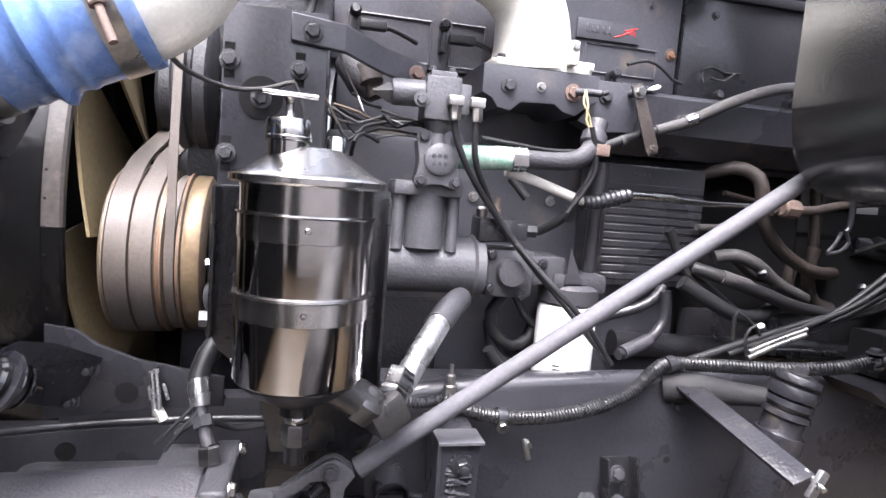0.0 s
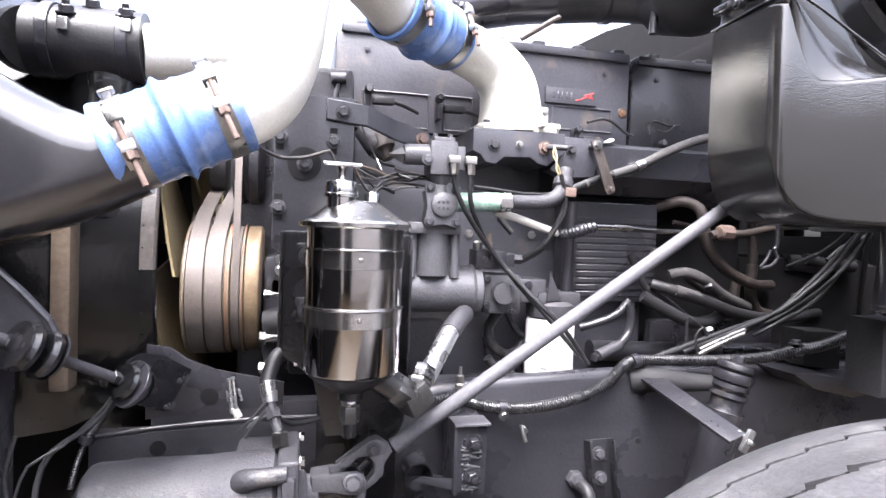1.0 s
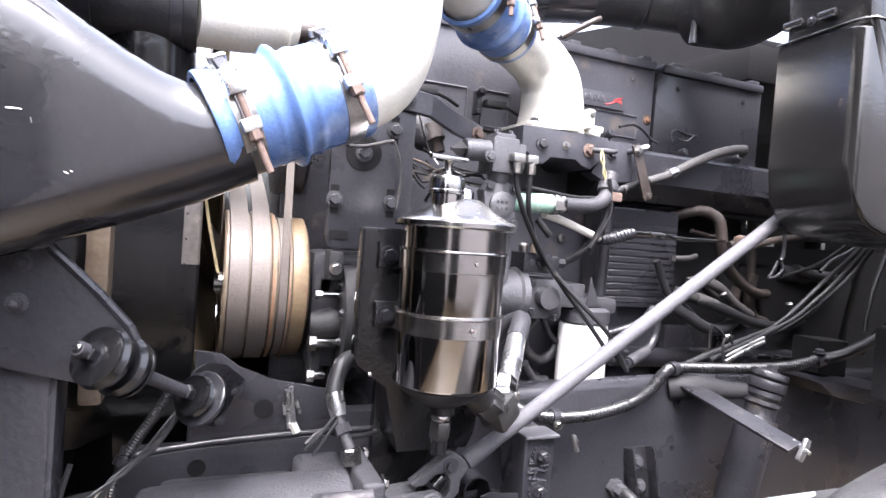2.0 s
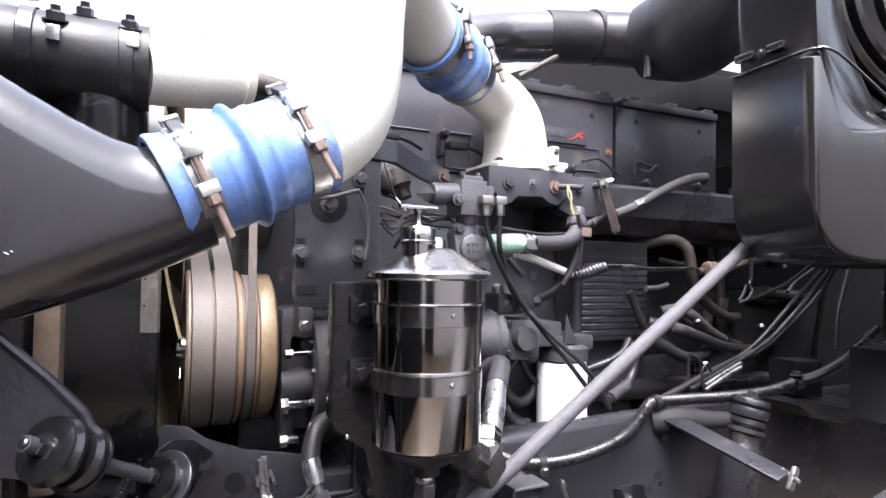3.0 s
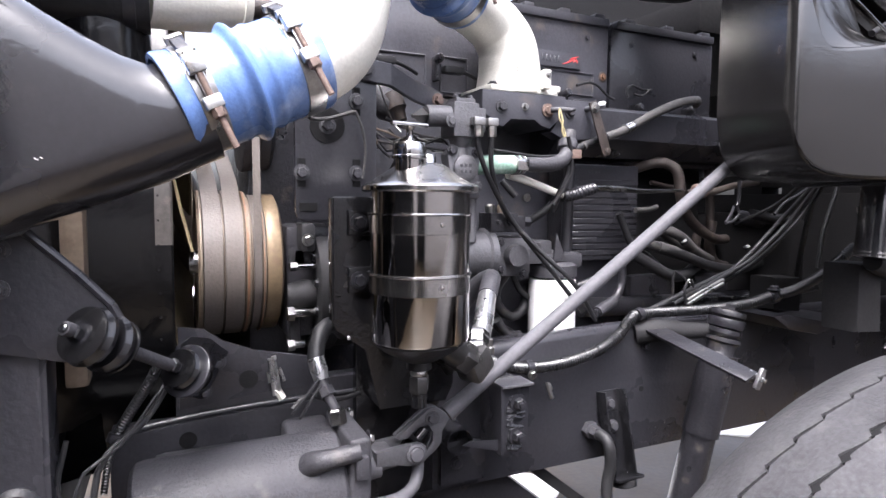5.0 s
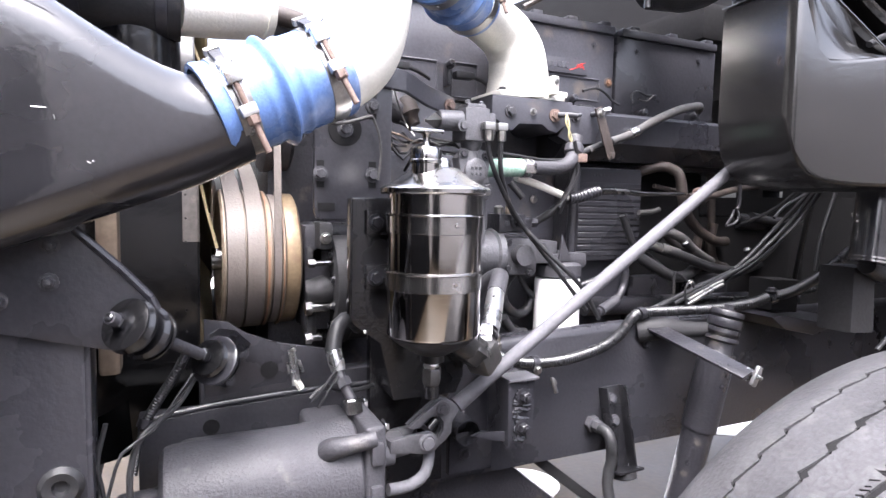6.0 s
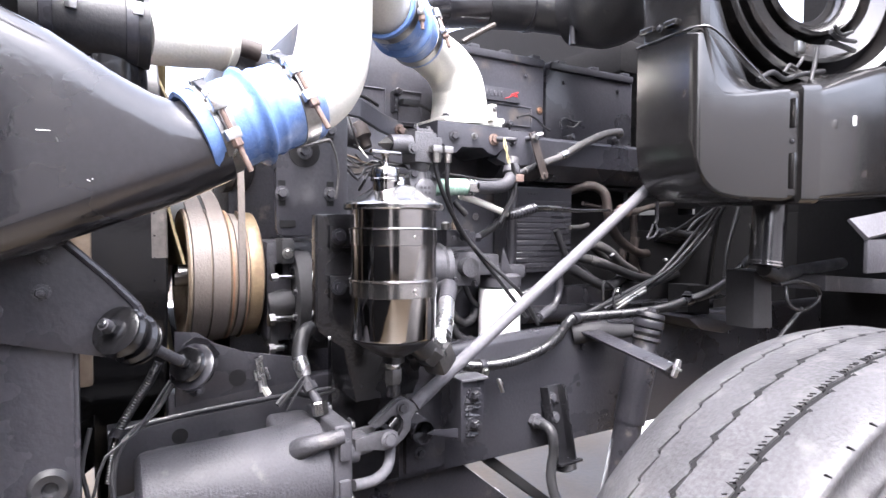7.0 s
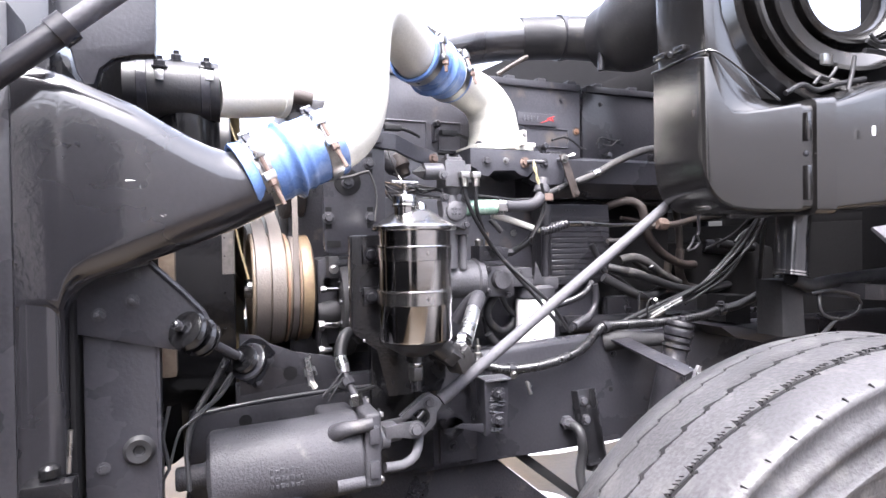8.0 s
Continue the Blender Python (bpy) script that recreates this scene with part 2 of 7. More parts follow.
def thing(name, at, label, category, group=""):
    ob = new(name)
    ob.empty_display_size = 0.05
    ob.matrix_basis = Matrix.Translation(at)
    return tagged(ob, label, category, group)


def solid(name, bm, mat, label, category, group="", kind=""):
    """A thing that is one mesh."""
    return tagged(new(name, mesh_of(name, bm, mat)), label, category, group, kind)


MESHES = {}


def bolt(parent, at, way=(0, -1, 0), r=0.009, h=0.008, mat=None, name="bolt", washer=True, stud=0.0):
    """A hexagon head with its washer, pointing along way."""
    mat = mat or M_BLACK
    key = (r, h, mat.name, washer, stud)
    if key not in MESHES:
        bm = bmesh.new()
        if washer:
            lathe(bm, [(r * 1.45, 0), (r * 1.45, r * 0.2), (r * 1.1, r * 0.24)], Matrix(), 16)
        lathe(bm, [(r, 0.0), (r, h * 0.85), (r * 0.85, h)], Matrix.Rotation(0.3, 4, "Z"), 6)
        if stud:
            lathe(bm, [(r * 0.55, h * 0.9), (r * 0.55, h + stud), (r * 0.4, h + stud * 1.1)], Matrix(), 10)
        MESHES[key] = mesh_of(name, bm, mat, 30)
    ob = new(name, MESHES[key])
    ob.matrix_basis = toward(at, way)
    return hang(ob, parent)


def B():
    return bmesh.new()

# ---- ground and what closes the place ----
bm = B()
box(bm, (-60, -60, -0.3), (60, 60, 0.03), 0)
solid("ground", bm, M_GROUND, "pale sandy wet concrete yard under the truck", "ground", kind="structure")

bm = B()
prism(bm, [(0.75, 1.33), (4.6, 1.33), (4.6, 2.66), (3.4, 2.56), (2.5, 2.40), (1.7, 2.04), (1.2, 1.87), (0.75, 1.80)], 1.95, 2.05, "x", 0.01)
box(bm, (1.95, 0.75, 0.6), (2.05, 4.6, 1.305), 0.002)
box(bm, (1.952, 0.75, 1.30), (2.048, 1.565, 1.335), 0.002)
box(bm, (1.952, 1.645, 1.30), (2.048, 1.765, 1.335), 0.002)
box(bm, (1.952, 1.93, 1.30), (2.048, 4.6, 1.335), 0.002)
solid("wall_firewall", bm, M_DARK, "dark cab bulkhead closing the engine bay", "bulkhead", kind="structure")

def bright_patch(cx, cy, rx, ry, seed):
    """A low uneven white sheet with a ragged edge; daylight on the concrete as colour."""
    rnd = random.Random(seed)
    bm = B()
    hub = bm.verts.new((cx, cy, 0.05))
    rings = []
    ph = [rnd.uniform(0, 6.28) for k in range(5)]
    wob = [0.9 + sum(0.12 / (j + 1) * math.sin((j + 2) * k * math.pi / 20 + ph[j]) for j in range(5)) for k in range(40)]
    for f, z in ((0.5, 0.052), (0.85, 0.046), (0.97, 0.038), (1.0, 0.028)):
        rings.append([bm.verts.new((cx + rx * f * wob[k] * math.cos(k * math.pi / 20), cy + ry * f * wob[k] * math.sin(k * math.pi / 20), z)) for k in range(40)])
    for k in range(40):
        bm.faces.new((hub, rings[0][k], rings[0][(k + 1) % 40]))
        for a, b in zip(rings, rings[1:]):
            bm.faces.new((a[k], b[k], b[(k + 1) % 40], a[(k + 1) % 40]))
    solid("snow", bm, M_BRIGHT_GROUND, "white patch on the wet yard, daylight put into its colour", "snow", "snow patches")


bright_patch(2.2, 7.2, 5.2, 4.6, 4)
bright_patch(1.18, 2.22, 0.26, 0.22, 7)
bright_patch(2.8, 2.42, 0.3, 0.25, 9)
bright_patch(1.95, 2.9, 0.5, 0.16, 15)
bright_patch(-3.6, 2.8, 1.5, 2.2, 12)

# ---- unseen cream wall behind the camera, placed to give the tan reflections ----
bm = B()
box(bm, (-3.9, -2.5, 0.03), (4.2, -2.2, 2.35), 0.02)
solid("wall_reflector", bm, M_PANEL, "unseen cream clad wall behind the camera, placed for the tan reflections", "wall", kind="structure")

# Added dark panel: gives the operator's dark strip in the chrome reflections.
bm = B()
box(bm, (-1.45, -2.22, 0.03), (-0.37, -2.15, 2.15), 0.02)
solid("operator_panel", bm, M_DARK, "unseen dark panel standing in for the camera operator's reflection", "door", kind="structure")

# Added out of view: keeps reflections towards the right dark.
bm = B()
box(bm, (4.25, -2.6, 0.03), (12, -2.2, 2.5), 0.02)
solid("wall_dark_right", bm, M_DARK, "unseen dark wall added beside the cream one to darken reflections", "wall", kind="structure")

# Added out of view: a dark wall for the duct's left face to reflect.
bm = B()
box(bm, (-16, 6.0, 0.03), (-2.0, 6.3, 5.0), 0.02)
solid("wall_dark_left", bm, M_DARK, "unseen dark wall added beyond the truck for the duct to reflect", "wall", kind="structure")

# Box added in the cab's place to block light from the right.
bm = B()
box(bm, (2.06, 0.15, 0.5), (3.6, 0.6, 1.84), 0.06, seg=4)
solid("wall_cab_block", bm, M_TANK, "black box added behind the bulkhead to block light from the right", "cab", kind="structure")

# Hidden slabs added to block skylight from the ground under the truck.
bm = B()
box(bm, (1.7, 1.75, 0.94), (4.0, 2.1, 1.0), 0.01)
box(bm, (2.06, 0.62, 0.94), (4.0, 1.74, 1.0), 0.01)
solid("wall_floor_block", bm, M_DARK, "unseen dark slabs added at cab floor height to shade the ground", "cab floor", kind="structure")

# Dark block added to fill the darkness above the rear rocker cover.
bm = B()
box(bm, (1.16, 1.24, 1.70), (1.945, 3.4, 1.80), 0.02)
solid("wall_top_block", bm, M_DARK, "dark block added above the rear of the engine in the cowl's place", "cowl", kind="structure")

# ---- unseen dark panel as a raised bonnet, added to block sky from the left ----
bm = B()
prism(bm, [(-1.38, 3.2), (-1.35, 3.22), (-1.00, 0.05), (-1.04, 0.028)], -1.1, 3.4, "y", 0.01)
solid("bonnet", bm, M_DARK, "unseen dark panel ahead of the truck, added as a raised bonnet to block sky", "bonnet")

# ---- frame rail: a C channel with top and bottom flanges ----
rail = thing("frame_rail", (0.9, 0.97, 0.785), "black painted steel truck frame rail with bolts", "frame rail")
bm = B()
prism(bm, [(-0.15, 0.785), (3.4, 0.785), (3.4, 1.025), (1.0, 1.025), (0.7, 1.022), (0.45, 1.01), (0.34, 1.0), (0.29, 0.985), (0.29, 0.966), (0.085, 0.966), (-0.06, 0.958), (-0.15, 0.948)], 0.97, 0.98, "y", 0.002)
part("web", bm, M_BLACK, rail)
bm = B()
tube(bm, [(0.30, 0.988, 0.985), (0.36, 0.988, 0.997), (0.45, 0.988, 1.006), (0.7, 0.988, 1.018), (1.2, 0.988, 1.02), (3.4, 0.988, 1.02)], 0.018, 14)
box(bm, (0.31, 0.99, 1.0), (3.4, 1.05, 1.016), 0.004)
part("top_flange", bm, M_BLACK, rail)
bm = B()
box(bm, (-0.15, 0.975, 0.785), (3.4, 1.06, 0.795), 0.003)
part("bottom_flange", bm, M_BLACK, rail)
bm = B()
tube(bm, [(-0.15, 0.977, 0.950), (-0.06, 0.977, 0.961), (0.085, 0.977, 0.969), (0.29, 0.977, 0.970)], 0.0045, 12)
box(bm, (-0.15, 0.985, 0.935), (-0.07, 1.02, 0.952), 0.003)
box(bm, (-0.07, 0.985, 0.935), (0.29, 1.02, 0.994), 0.003)
part("front_flange", bm, M_BLACK, rail)
for p in ((0.756, 0.968, 0.988), (0.93, 0.968, 0.93), (0.345, 0.968, 0.90), (0.345, 0.968, 0.83)):
    bolt(rail, p, r=0.007, h=0.007)
for x, z, r in ((0.75, 0.905, 0.005), (-0.056, 0.933, 0.0115), (0.30, 0.955, 0.004), (0.12, 1.0, 0.004), (0.87, 0.86, 0.005)):
    bm = B()
    lathe(bm, [(r, -0.0006), (r, 0.0005)], toward((x, 0.969, z), (0, -1, 0)), 20)
    part("bolt_hole", bm, M_DARK, rail)

# black support plate standing on the rail behind the reservoir
sp = thing("support_plate", (0.2, 0.965, 0.93), "black gusset plate between rail and reservoir bracket", "bracket")
bm = B()
prism(bm, [(0.175, 0.80), (0.302, 0.80), (0.302, 1.04), (0.27, 1.065), (0.175, 1.065)], 0.95, 0.9695, "y", 0.003)
part("plate", bm, M_GLOSSCAST, sp)

# ---- radiator package at the front ----
rad = thing("radiator", (-0.32, 1.4, 0.5), "black radiator core and frame behind the fan shroud", "radiator")
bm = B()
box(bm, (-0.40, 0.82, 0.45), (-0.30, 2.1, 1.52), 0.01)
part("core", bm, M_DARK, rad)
bm = B()
box(bm, (-0.43, 0.80, 1.44), (-0.31, 2.1, 1.66), 0.015)
part("top_tank", bm, M_TANK, rad)
bm = B()
prism(bm, [(-0.335, 1.651), (-0.179, 1.675), (-0.181, 1.563), (-0.183, 1.542), (-0.211, 1.538), (-0.239, 1.530), (-0.257, 1.513), (-0.264, 1.490), (-0.276, 1.489), (-0.286, 1.506), (-0.293, 1.536)], 0.83, 0.86, "y", 0.004)
part("side_bracket", bm, M_BLACK, rad)

shroud = thing("fan_shroud", (-0.15, 1.45, 0.7), "black moulded fan shroud with a raised lip", "fan shroud")
SC = (0.0, 1.455, 1.2)
bm = B()
lathe(bm, [(0.52, -0.30), (0.50, -0.20), (0.475, -0.165), (0.475, -0.09), (0.462, -0.09), (0.462, -0.165)], toward(SC, (1, 0, 0)), 96, close=False)
bmesh.ops.delete(bm, geom=[f for f in bm.faces if f.calc_center_median().x < -0.15 and f.calc_center_median().z < 0.945 and f.calc_center_median().y < 1.5], context="FACES")
part("barrel", bm, M_SHROUD, shroud)
# Lip is mottled grey above z 1.185 and shroud black below it.
for name, low, paint, label in (("lip", False, M_LIP, "mottled grey upper lip"), ("lower_lip", True, M_SHROUD, "")):
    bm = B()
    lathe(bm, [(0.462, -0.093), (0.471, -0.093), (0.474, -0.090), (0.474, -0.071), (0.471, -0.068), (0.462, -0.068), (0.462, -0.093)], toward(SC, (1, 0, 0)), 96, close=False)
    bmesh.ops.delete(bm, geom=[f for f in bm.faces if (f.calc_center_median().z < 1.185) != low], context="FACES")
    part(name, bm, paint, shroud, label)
bm = B()
for k in range(9):
    lathe(bm, [(0.0016, 0), (0.0016, 0.0008)], toward(Vector(SC) + Vector((-0.086, -0.4742 * math.cos(radians(4 * k - 24)), 0.4742 * math.sin(radians(4 * k - 24)))), (0, -1, 0)), 8)
tagged(part("lip_punch_marks", bm, M_DARK, shroud), kind="stuff")
bm = B()
box(bm, (-0.192, 0.935, 1.03), (-0.166, 0.975, 1.42), 0.006)
part("edge_strip", bm, M_DUST, shroud, "dusty tan edge strip")

fan = thing("cooling_fan", (-0.06, 1.455, 0.78), "tan plastic engine cooling fan at rest", "fan")
bm = B()
lathe(bm, [(0.02, -0.09), (0.11, -0.085), (0.12, -0.03), (0.10, -0.02), (0.02, -0.02)], toward(SC, (1, 0, 0)), 32)
part("hub", bm, M_DUST, fan)
for k in range(12):
    bm = B()
    rows = []
    for i in range(7):
        r = 0.11 + 0.335 * i / 6
        half = 0.06 + 0.058 * i / 6
        rows.append([(r, u * half, -0.103 + (0.026 - 0.008 * i / 6) * u - 0.006 * (1 - u * u)) for u in (-1, -0.5, 0, 0.5, 1)])
    m = toward((0.041, 1.455, 1.2), (1, 0, 0)) @ Matrix.Rotation(2 * math.pi * (k + 0.55) / 12, 4, "Z")
    top = [[bm.verts.new(m @ Vector((a, b, c + 0.002))) for a, b, c in row] for row in rows]
    low = [[bm.verts.new(m @ Vector((a, b, c - 0.002))) for a, b, c in row] for row in rows]
    for i in range(6):
        for j in range(4):
            bm.faces.new((top[i][j], top[i][j + 1], top[i + 1][j + 1], top[i + 1][j]))
            bm.faces.new((low[i][j], low[i + 1][j], low[i + 1][j + 1], low[i][j + 1]))
    for side in (0, 4):
        for i in range(6):
            bm.faces.new((top[i][side], low[i][side], low[i + 1][side], top[i + 1][side]))
    for j in range(4):
        bm.faces.new((top[6][j], low[6][j], low[6][j + 1], top[6][j + 1]))
    part("blade", bm, M_FAN, fan)

# ---- charge air cooler side tank ----
tank = thing("charge_air_cooler_tank", (-0.31, 0.75, 0.9), "satin black side tank of the charge air cooler with chipped paint", "cooler tank")


def tank_ring(x, low, high, y, depth, r, skew=0.0):
    """A rounded rectangle across the tank; skew leans its foot along x."""
    ring = []
    for sy, sz, a0 in ((1, 1, 0), (-1, 1, 90), (-1, -1, 180), (1, -1, 270)):
        for k in range(9):
            a = radians(a0 + 11.25 * k)
            z = (high - r if sz > 0 else low + r) + r * math.sin(a)
            ring.append(Vector((x + skew * (high - z) / max(high - low, 0.01), y + sy * (depth - r) + r * math.cos(a), z)))
    return ring


bm = B()
rows = []
for row in ((-0.332, 1.16, 1.487, 0.752, 0.060, 0.030, 0.0), (-0.300, 1.16, 1.478, 0.752, 0.063, 0.034, 0.0), (-0.287, 1.155, 1.474, 0.752, 0.064, 0.036, 0.0), (-0.283, 1.180, 1.473, 0.752, 0.065, 0.036, 0.003),
            (-0.276, 1.197, 1.470, 0.752, 0.066, 0.037, 0.006), (-0.262, 1.209, 1.465, 0.752, 0.067, 0.038, 0.010), (-0.235, 1.221, 1.454, 0.752, 0.067, 0.040, 0.016), (-0.200, 1.236, 1.440, 0.751, 0.066, 0.043, 0.022),
            (-0.165, 1.252, 1.420, 0.750, 0.062, 0.046, 0.028), (-0.135, 1.265, 1.404, 0.748, 0.057, 0.048, 0.033), (-0.110, 1.277, 1.393, 0.747, 0.053, 0.049, 0.038), (-0.088, 1.290, 1.3865, 0.746, 0.0475, 0.0465, 0.042), (-0.064, 1.303, 1.397, 0.746, 0.0465, 0.0460, 0.044)):
    rows.append([bm.verts.new(q) for q in tank_ring(*row)])
n = len(rows[0])
for a, b in zip(rows, rows[1:]):
    for j in range(n):
        bm.faces.new((a[j], a[(j + 1) % n], b[(j + 1) % n], b[j]))
bm.faces.new(rows[0])
bm.faces.new(rows[-1])
part("outlet_cone", bm, M_TANK, tank)
bm = B()
box(bm, (-0.336, 0.692, 0.55), (-0.2855, 0.82, 1.474), 0.016, seg=4)
part("lower_tank", bm, M_TANK, tank)
# Near-black strip paints the dark of the gap beside the tank.
bm = B()
box(bm, (-0.2854, 0.735, 0.60), (-0.2785, 0.80, 1.185), 0.002)
part("gap_strip", bm, M_DARK, tank, "near-black strip for the shade of the gap beside the tank")
bm = B()
box(bm, (-0.372, 0.72, 0.60), (-0.340, 0.84, 1.56), 0.006)
part("end_channel", bm, M_BLACK, tank)
bm = B()
tube(bm, [(-0.21, 0.6852, 1.336), (-0.165, 0.6880, 1.338), (-0.12, 0.6925, 1.342)], 0.0009, 6)
part("cast_seam", bm, M_TANK, tank)
for x, z, dx, dz, r in ((-0.194, 1.331, 0.001, -0.004, 0.0005), (-0.170, 1.292, 0.003, -0.0015, 0.0005), (-0.166, 1.293, 0.002, -0.001, 0.0005)):
    bm = B()
    tube(bm, [(x, 0.6851, z), (x + dx, 0.6852, z + dz)], r, 6)
    part("paint_chip", bm, M_ZINC, tank, "bare chip in the paint")

# support bracket with the tie rod to the engine mount
sb = thing("radiator_support_bracket", (-0.23, 0.76, 0.86), "black steel radiator support bracket with plated bolts", "bracket")
bm = B()
prism(bm, [(-0.285, 1.20), (-0.19, 1.228), (-0.15, 1.188), (-0.124, 1.158), (-0.113, 1.132), (-0.118, 1.11), (-0.135, 1.10), (-0.17, 1.108), (-0.285, 1.138)], 0.752, 0.758, "y", 0.0015)
part("plate", bm, M_BLACK, sb)
bm = B()
for a, b in (((-0.19, 1.229), (-0.15, 1.189)), ((-0.15, 1.189), (-0.124, 1.159)), ((-0.124, 1.159), (-0.112, 1.133)), ((-0.112, 1.133), (-0.117, 1.109)), ((-0.117, 1.109), (-0.136, 1.099))):
    tube(bm, [(a[0], 0.751, a[1]), (b[0], 0.751, b[1])], 0.0045, 8)
part("folded_edge", bm, M_BLACK, sb)
bm = B()
box(bm, (-0.274, 0.76, 0.60), (-0.185, 0.766, 1.140), 0.003)
box(bm, (-0.186, 0.7602, 0.60), (-0.180, 0.81, 1.12), 0.002)
part("post", bm, M_BLACK, sb)
bm = B()
lathe(bm, [(0.020, 0), (0.021, 0.004), (0.016, 0.010), (0.008, 0.008), (0.006, 0.003)], toward((-0.208, 0.760, 0.970), (0, -1, 0)), 24)
part("rubber_bushing", bm, M_RUBBER, sb, "black rubber bushing")
for q in ((-0.212, 0.751, 1.178), (-0.253, 0.751, 1.161), (-0.210, 0.751, 1.214)):
    bolt(sb, q, r=0.0062, h=0.006, mat=M_GREYCAST, stud=0.004)
bolt(sb, (-0.252, 0.7595, 0.950), r=0.006, h=0.004, mat=M_GREYCAST)

rod = thing("tie_rod", (-0.10, 0.77, 1.04), "short black tie rod between rubber bushings with dark polished washers", "tie rod")
E0, E1 = Vector((-0.158, 0.712, 1.147)), Vector((-0.058, 0.824, 1.068))
way = (E1 - E0).normalized()
bm = B()
tube(bm, [E0, E1 + way * 0.03], 0.0065, 14)
part("rod", bm, M_GREYCAST, rod)


def bushing(at, k):
    """Two rubber cushions between cup washers, stacked along the rod."""
    m = toward(at, way) @ Matrix.Diagonal((k, k, k, 1))
    for h in (-0.017, 0.004):
        bm = B()
        lathe(bm, [(0.012, h), (0.024, h + 0.001), (0.027, h + 0.006), (0.025, h + 0.012), (0.012, h + 0.013)], m, 32)
        part("rubber_cushion", bm, M_GLOSSCAST, rod, "black rubber cushion")
    for h in (-0.0215, 0.0175):
        bm = B()
        lathe(bm, [(0.007, h), (0.019, h), (0.025, h + 0.002), (0.0255, h + 0.004), (0.007, h + 0.004)], m, 32)
        part("washer", bm, M_SHROUD, rod, "glossy black cup washer")


bushing(E0 + way * 0.040, 1.05)
bushing(E1, 0.84)
bolt(rod, E0 + way * 0.018, -way, 0.0085, 0.010, M_GLOSS, "nut", True, 0.010)
bolt(rod, E1 - way * 0.0215, -way, 0.0085, 0.008, M_GLOSS, "nut", False)
bolt(rod, E1 + way * 0.0215, way, 0.0085, 0.008, M_GLOSS, "nut", False, 0.008)

mt = thing("engine_mount_bracket", (0.02, 0.94, 0.957), "black folded steel mount bracket bolted on the rail", "bracket")
bm = B()
prism(bm, [(-0.066, 0.988), (0.03, 0.998), (0.125, 1.003), (0.125, 1.038), (0.03, 1.058), (-0.012, 1.075), (-0.035, 1.092), (-0.066, 1.097)], 0.932, 0.940, "y", 0.002)
part("plate", bm, M_BLACK, mt)
bm = B()
lathe(bm, [(0.0285, -0.003), (0.030, -0.002), (0.030, 0.002), (0.0285, 0.003)], toward(E1, way), 36)
part("end_flange", bm, M_BLACK, mt, "rounded end flange")
bm = B()
ea = [Vector(v) for v in ((-0.068, 0.840, 1.094), (-0.057, 0.845, 1.100), (-0.036, 0.872, 1.091), (-0.010, 0.931, 1.058), (-0.040, 0.931, 1.0), (-0.084, 0.842, 1.045))]
q = [bm.verts.new(v) for v in ea] + [bm.verts.new(v + Vector((0.005, 0.0, 0.002))) for v in ea]
bm.faces.new(q[:6])
bm.faces.new(q[:5:-1])
for k in range(6):
    bm.faces.new((q[k], q[k + 6], q[(k + 1) % 6 + 6], q[(k + 1) % 6]))
part("gusset", bm, M_BLACK, mt)
bolt(mt, (-0.019, 0.931, 1.048), r=0.008, h=0.008, mat=M_GREYCAST, stud=0.006)
bolt(mt, (-0.036, 0.931, 1.010), r=0.007, h=0.008, mat=M_GREYCAST, stud=0.006)
bm = B()
lathe(bm, [(0.0125, -0.0005), (0.0125, 0.0006)], toward((0.02, 0.931, 1.02), (0, -1, 0)), 24)
part("bolt_hole", bm, M_DARK, mt)
clip = thing("cable_clip", (0.057, 0.925, 0.991), "bright steel spring clip hooked on the mount bracket", "clip")
for p, q, r in (((0.047, 0.926, 1.047), (0.053, 0.922, 0.996), 0.0030), ((0.052, 0.924, 1.050), (0.058, 0.920, 1.002), 0.0034), ((0.060, 0.926, 1.033), (0.066, 0.924, 1.014), 0.0022), ((0.044, 0.928, 1.029), (0.047, 0.926, 1.013), 0.0018)):
    bm = B()
    tube(bm, [p, q], r, 8)
    part("spring_wire", bm, M_SILVER, clip)
bm = B()
tube(bm, [(0.056, 0.922, 1.004), (0.063, 0.920, 0.991)], 0.0055, 6)
part("foot", bm, M_ALU, clip)
for p, q in (((0.050, 0.929, 1.051), (0.057, 0.926, 1.053)), ((0.049, 0.929, 1.023), (0.064, 0.926, 1.025))):
    bm = B()
    tube(bm, [p, q], 0.0016, 6)
    part("cross_wire", bm, M_BLACK, clip)

# corrugated cable and wires hanging at the bracket post
cc = thing("coil_cable", (-0.13, 0.92, 0.90), "corrugated black conduit ending in a coiled steel sheath", "cable")
bm = B()
tube(bm, [(-0.088, 0.925, 1.056), (-0.100, 0.928, 1.030), (-0.120, 0.930, 0.998), (-0.139, 0.928, 0.966)], 0.0068, 12, ridge=0.0008, pitch=0.0036)
part("conduit", bm, M_LOOM, cc)
bm = B()
tube(bm, [(-0.139, 0.928, 0.966), (-0.147, 0.918, 0.938), (-0.152, 0.906, 0.905)], 0.0044, 12, ridge=0.0008, pitch=0.0034)
part("steel_sheath", bm, M_ZINC_DARK, cc, "coiled steel sheath")
bm = B()
tube(bm, [(-0.137, 0.928, 0.970), (-0.141, 0.926, 0.960)], 0.0098, 12)
part("clip", bm, M_CAST, cc)
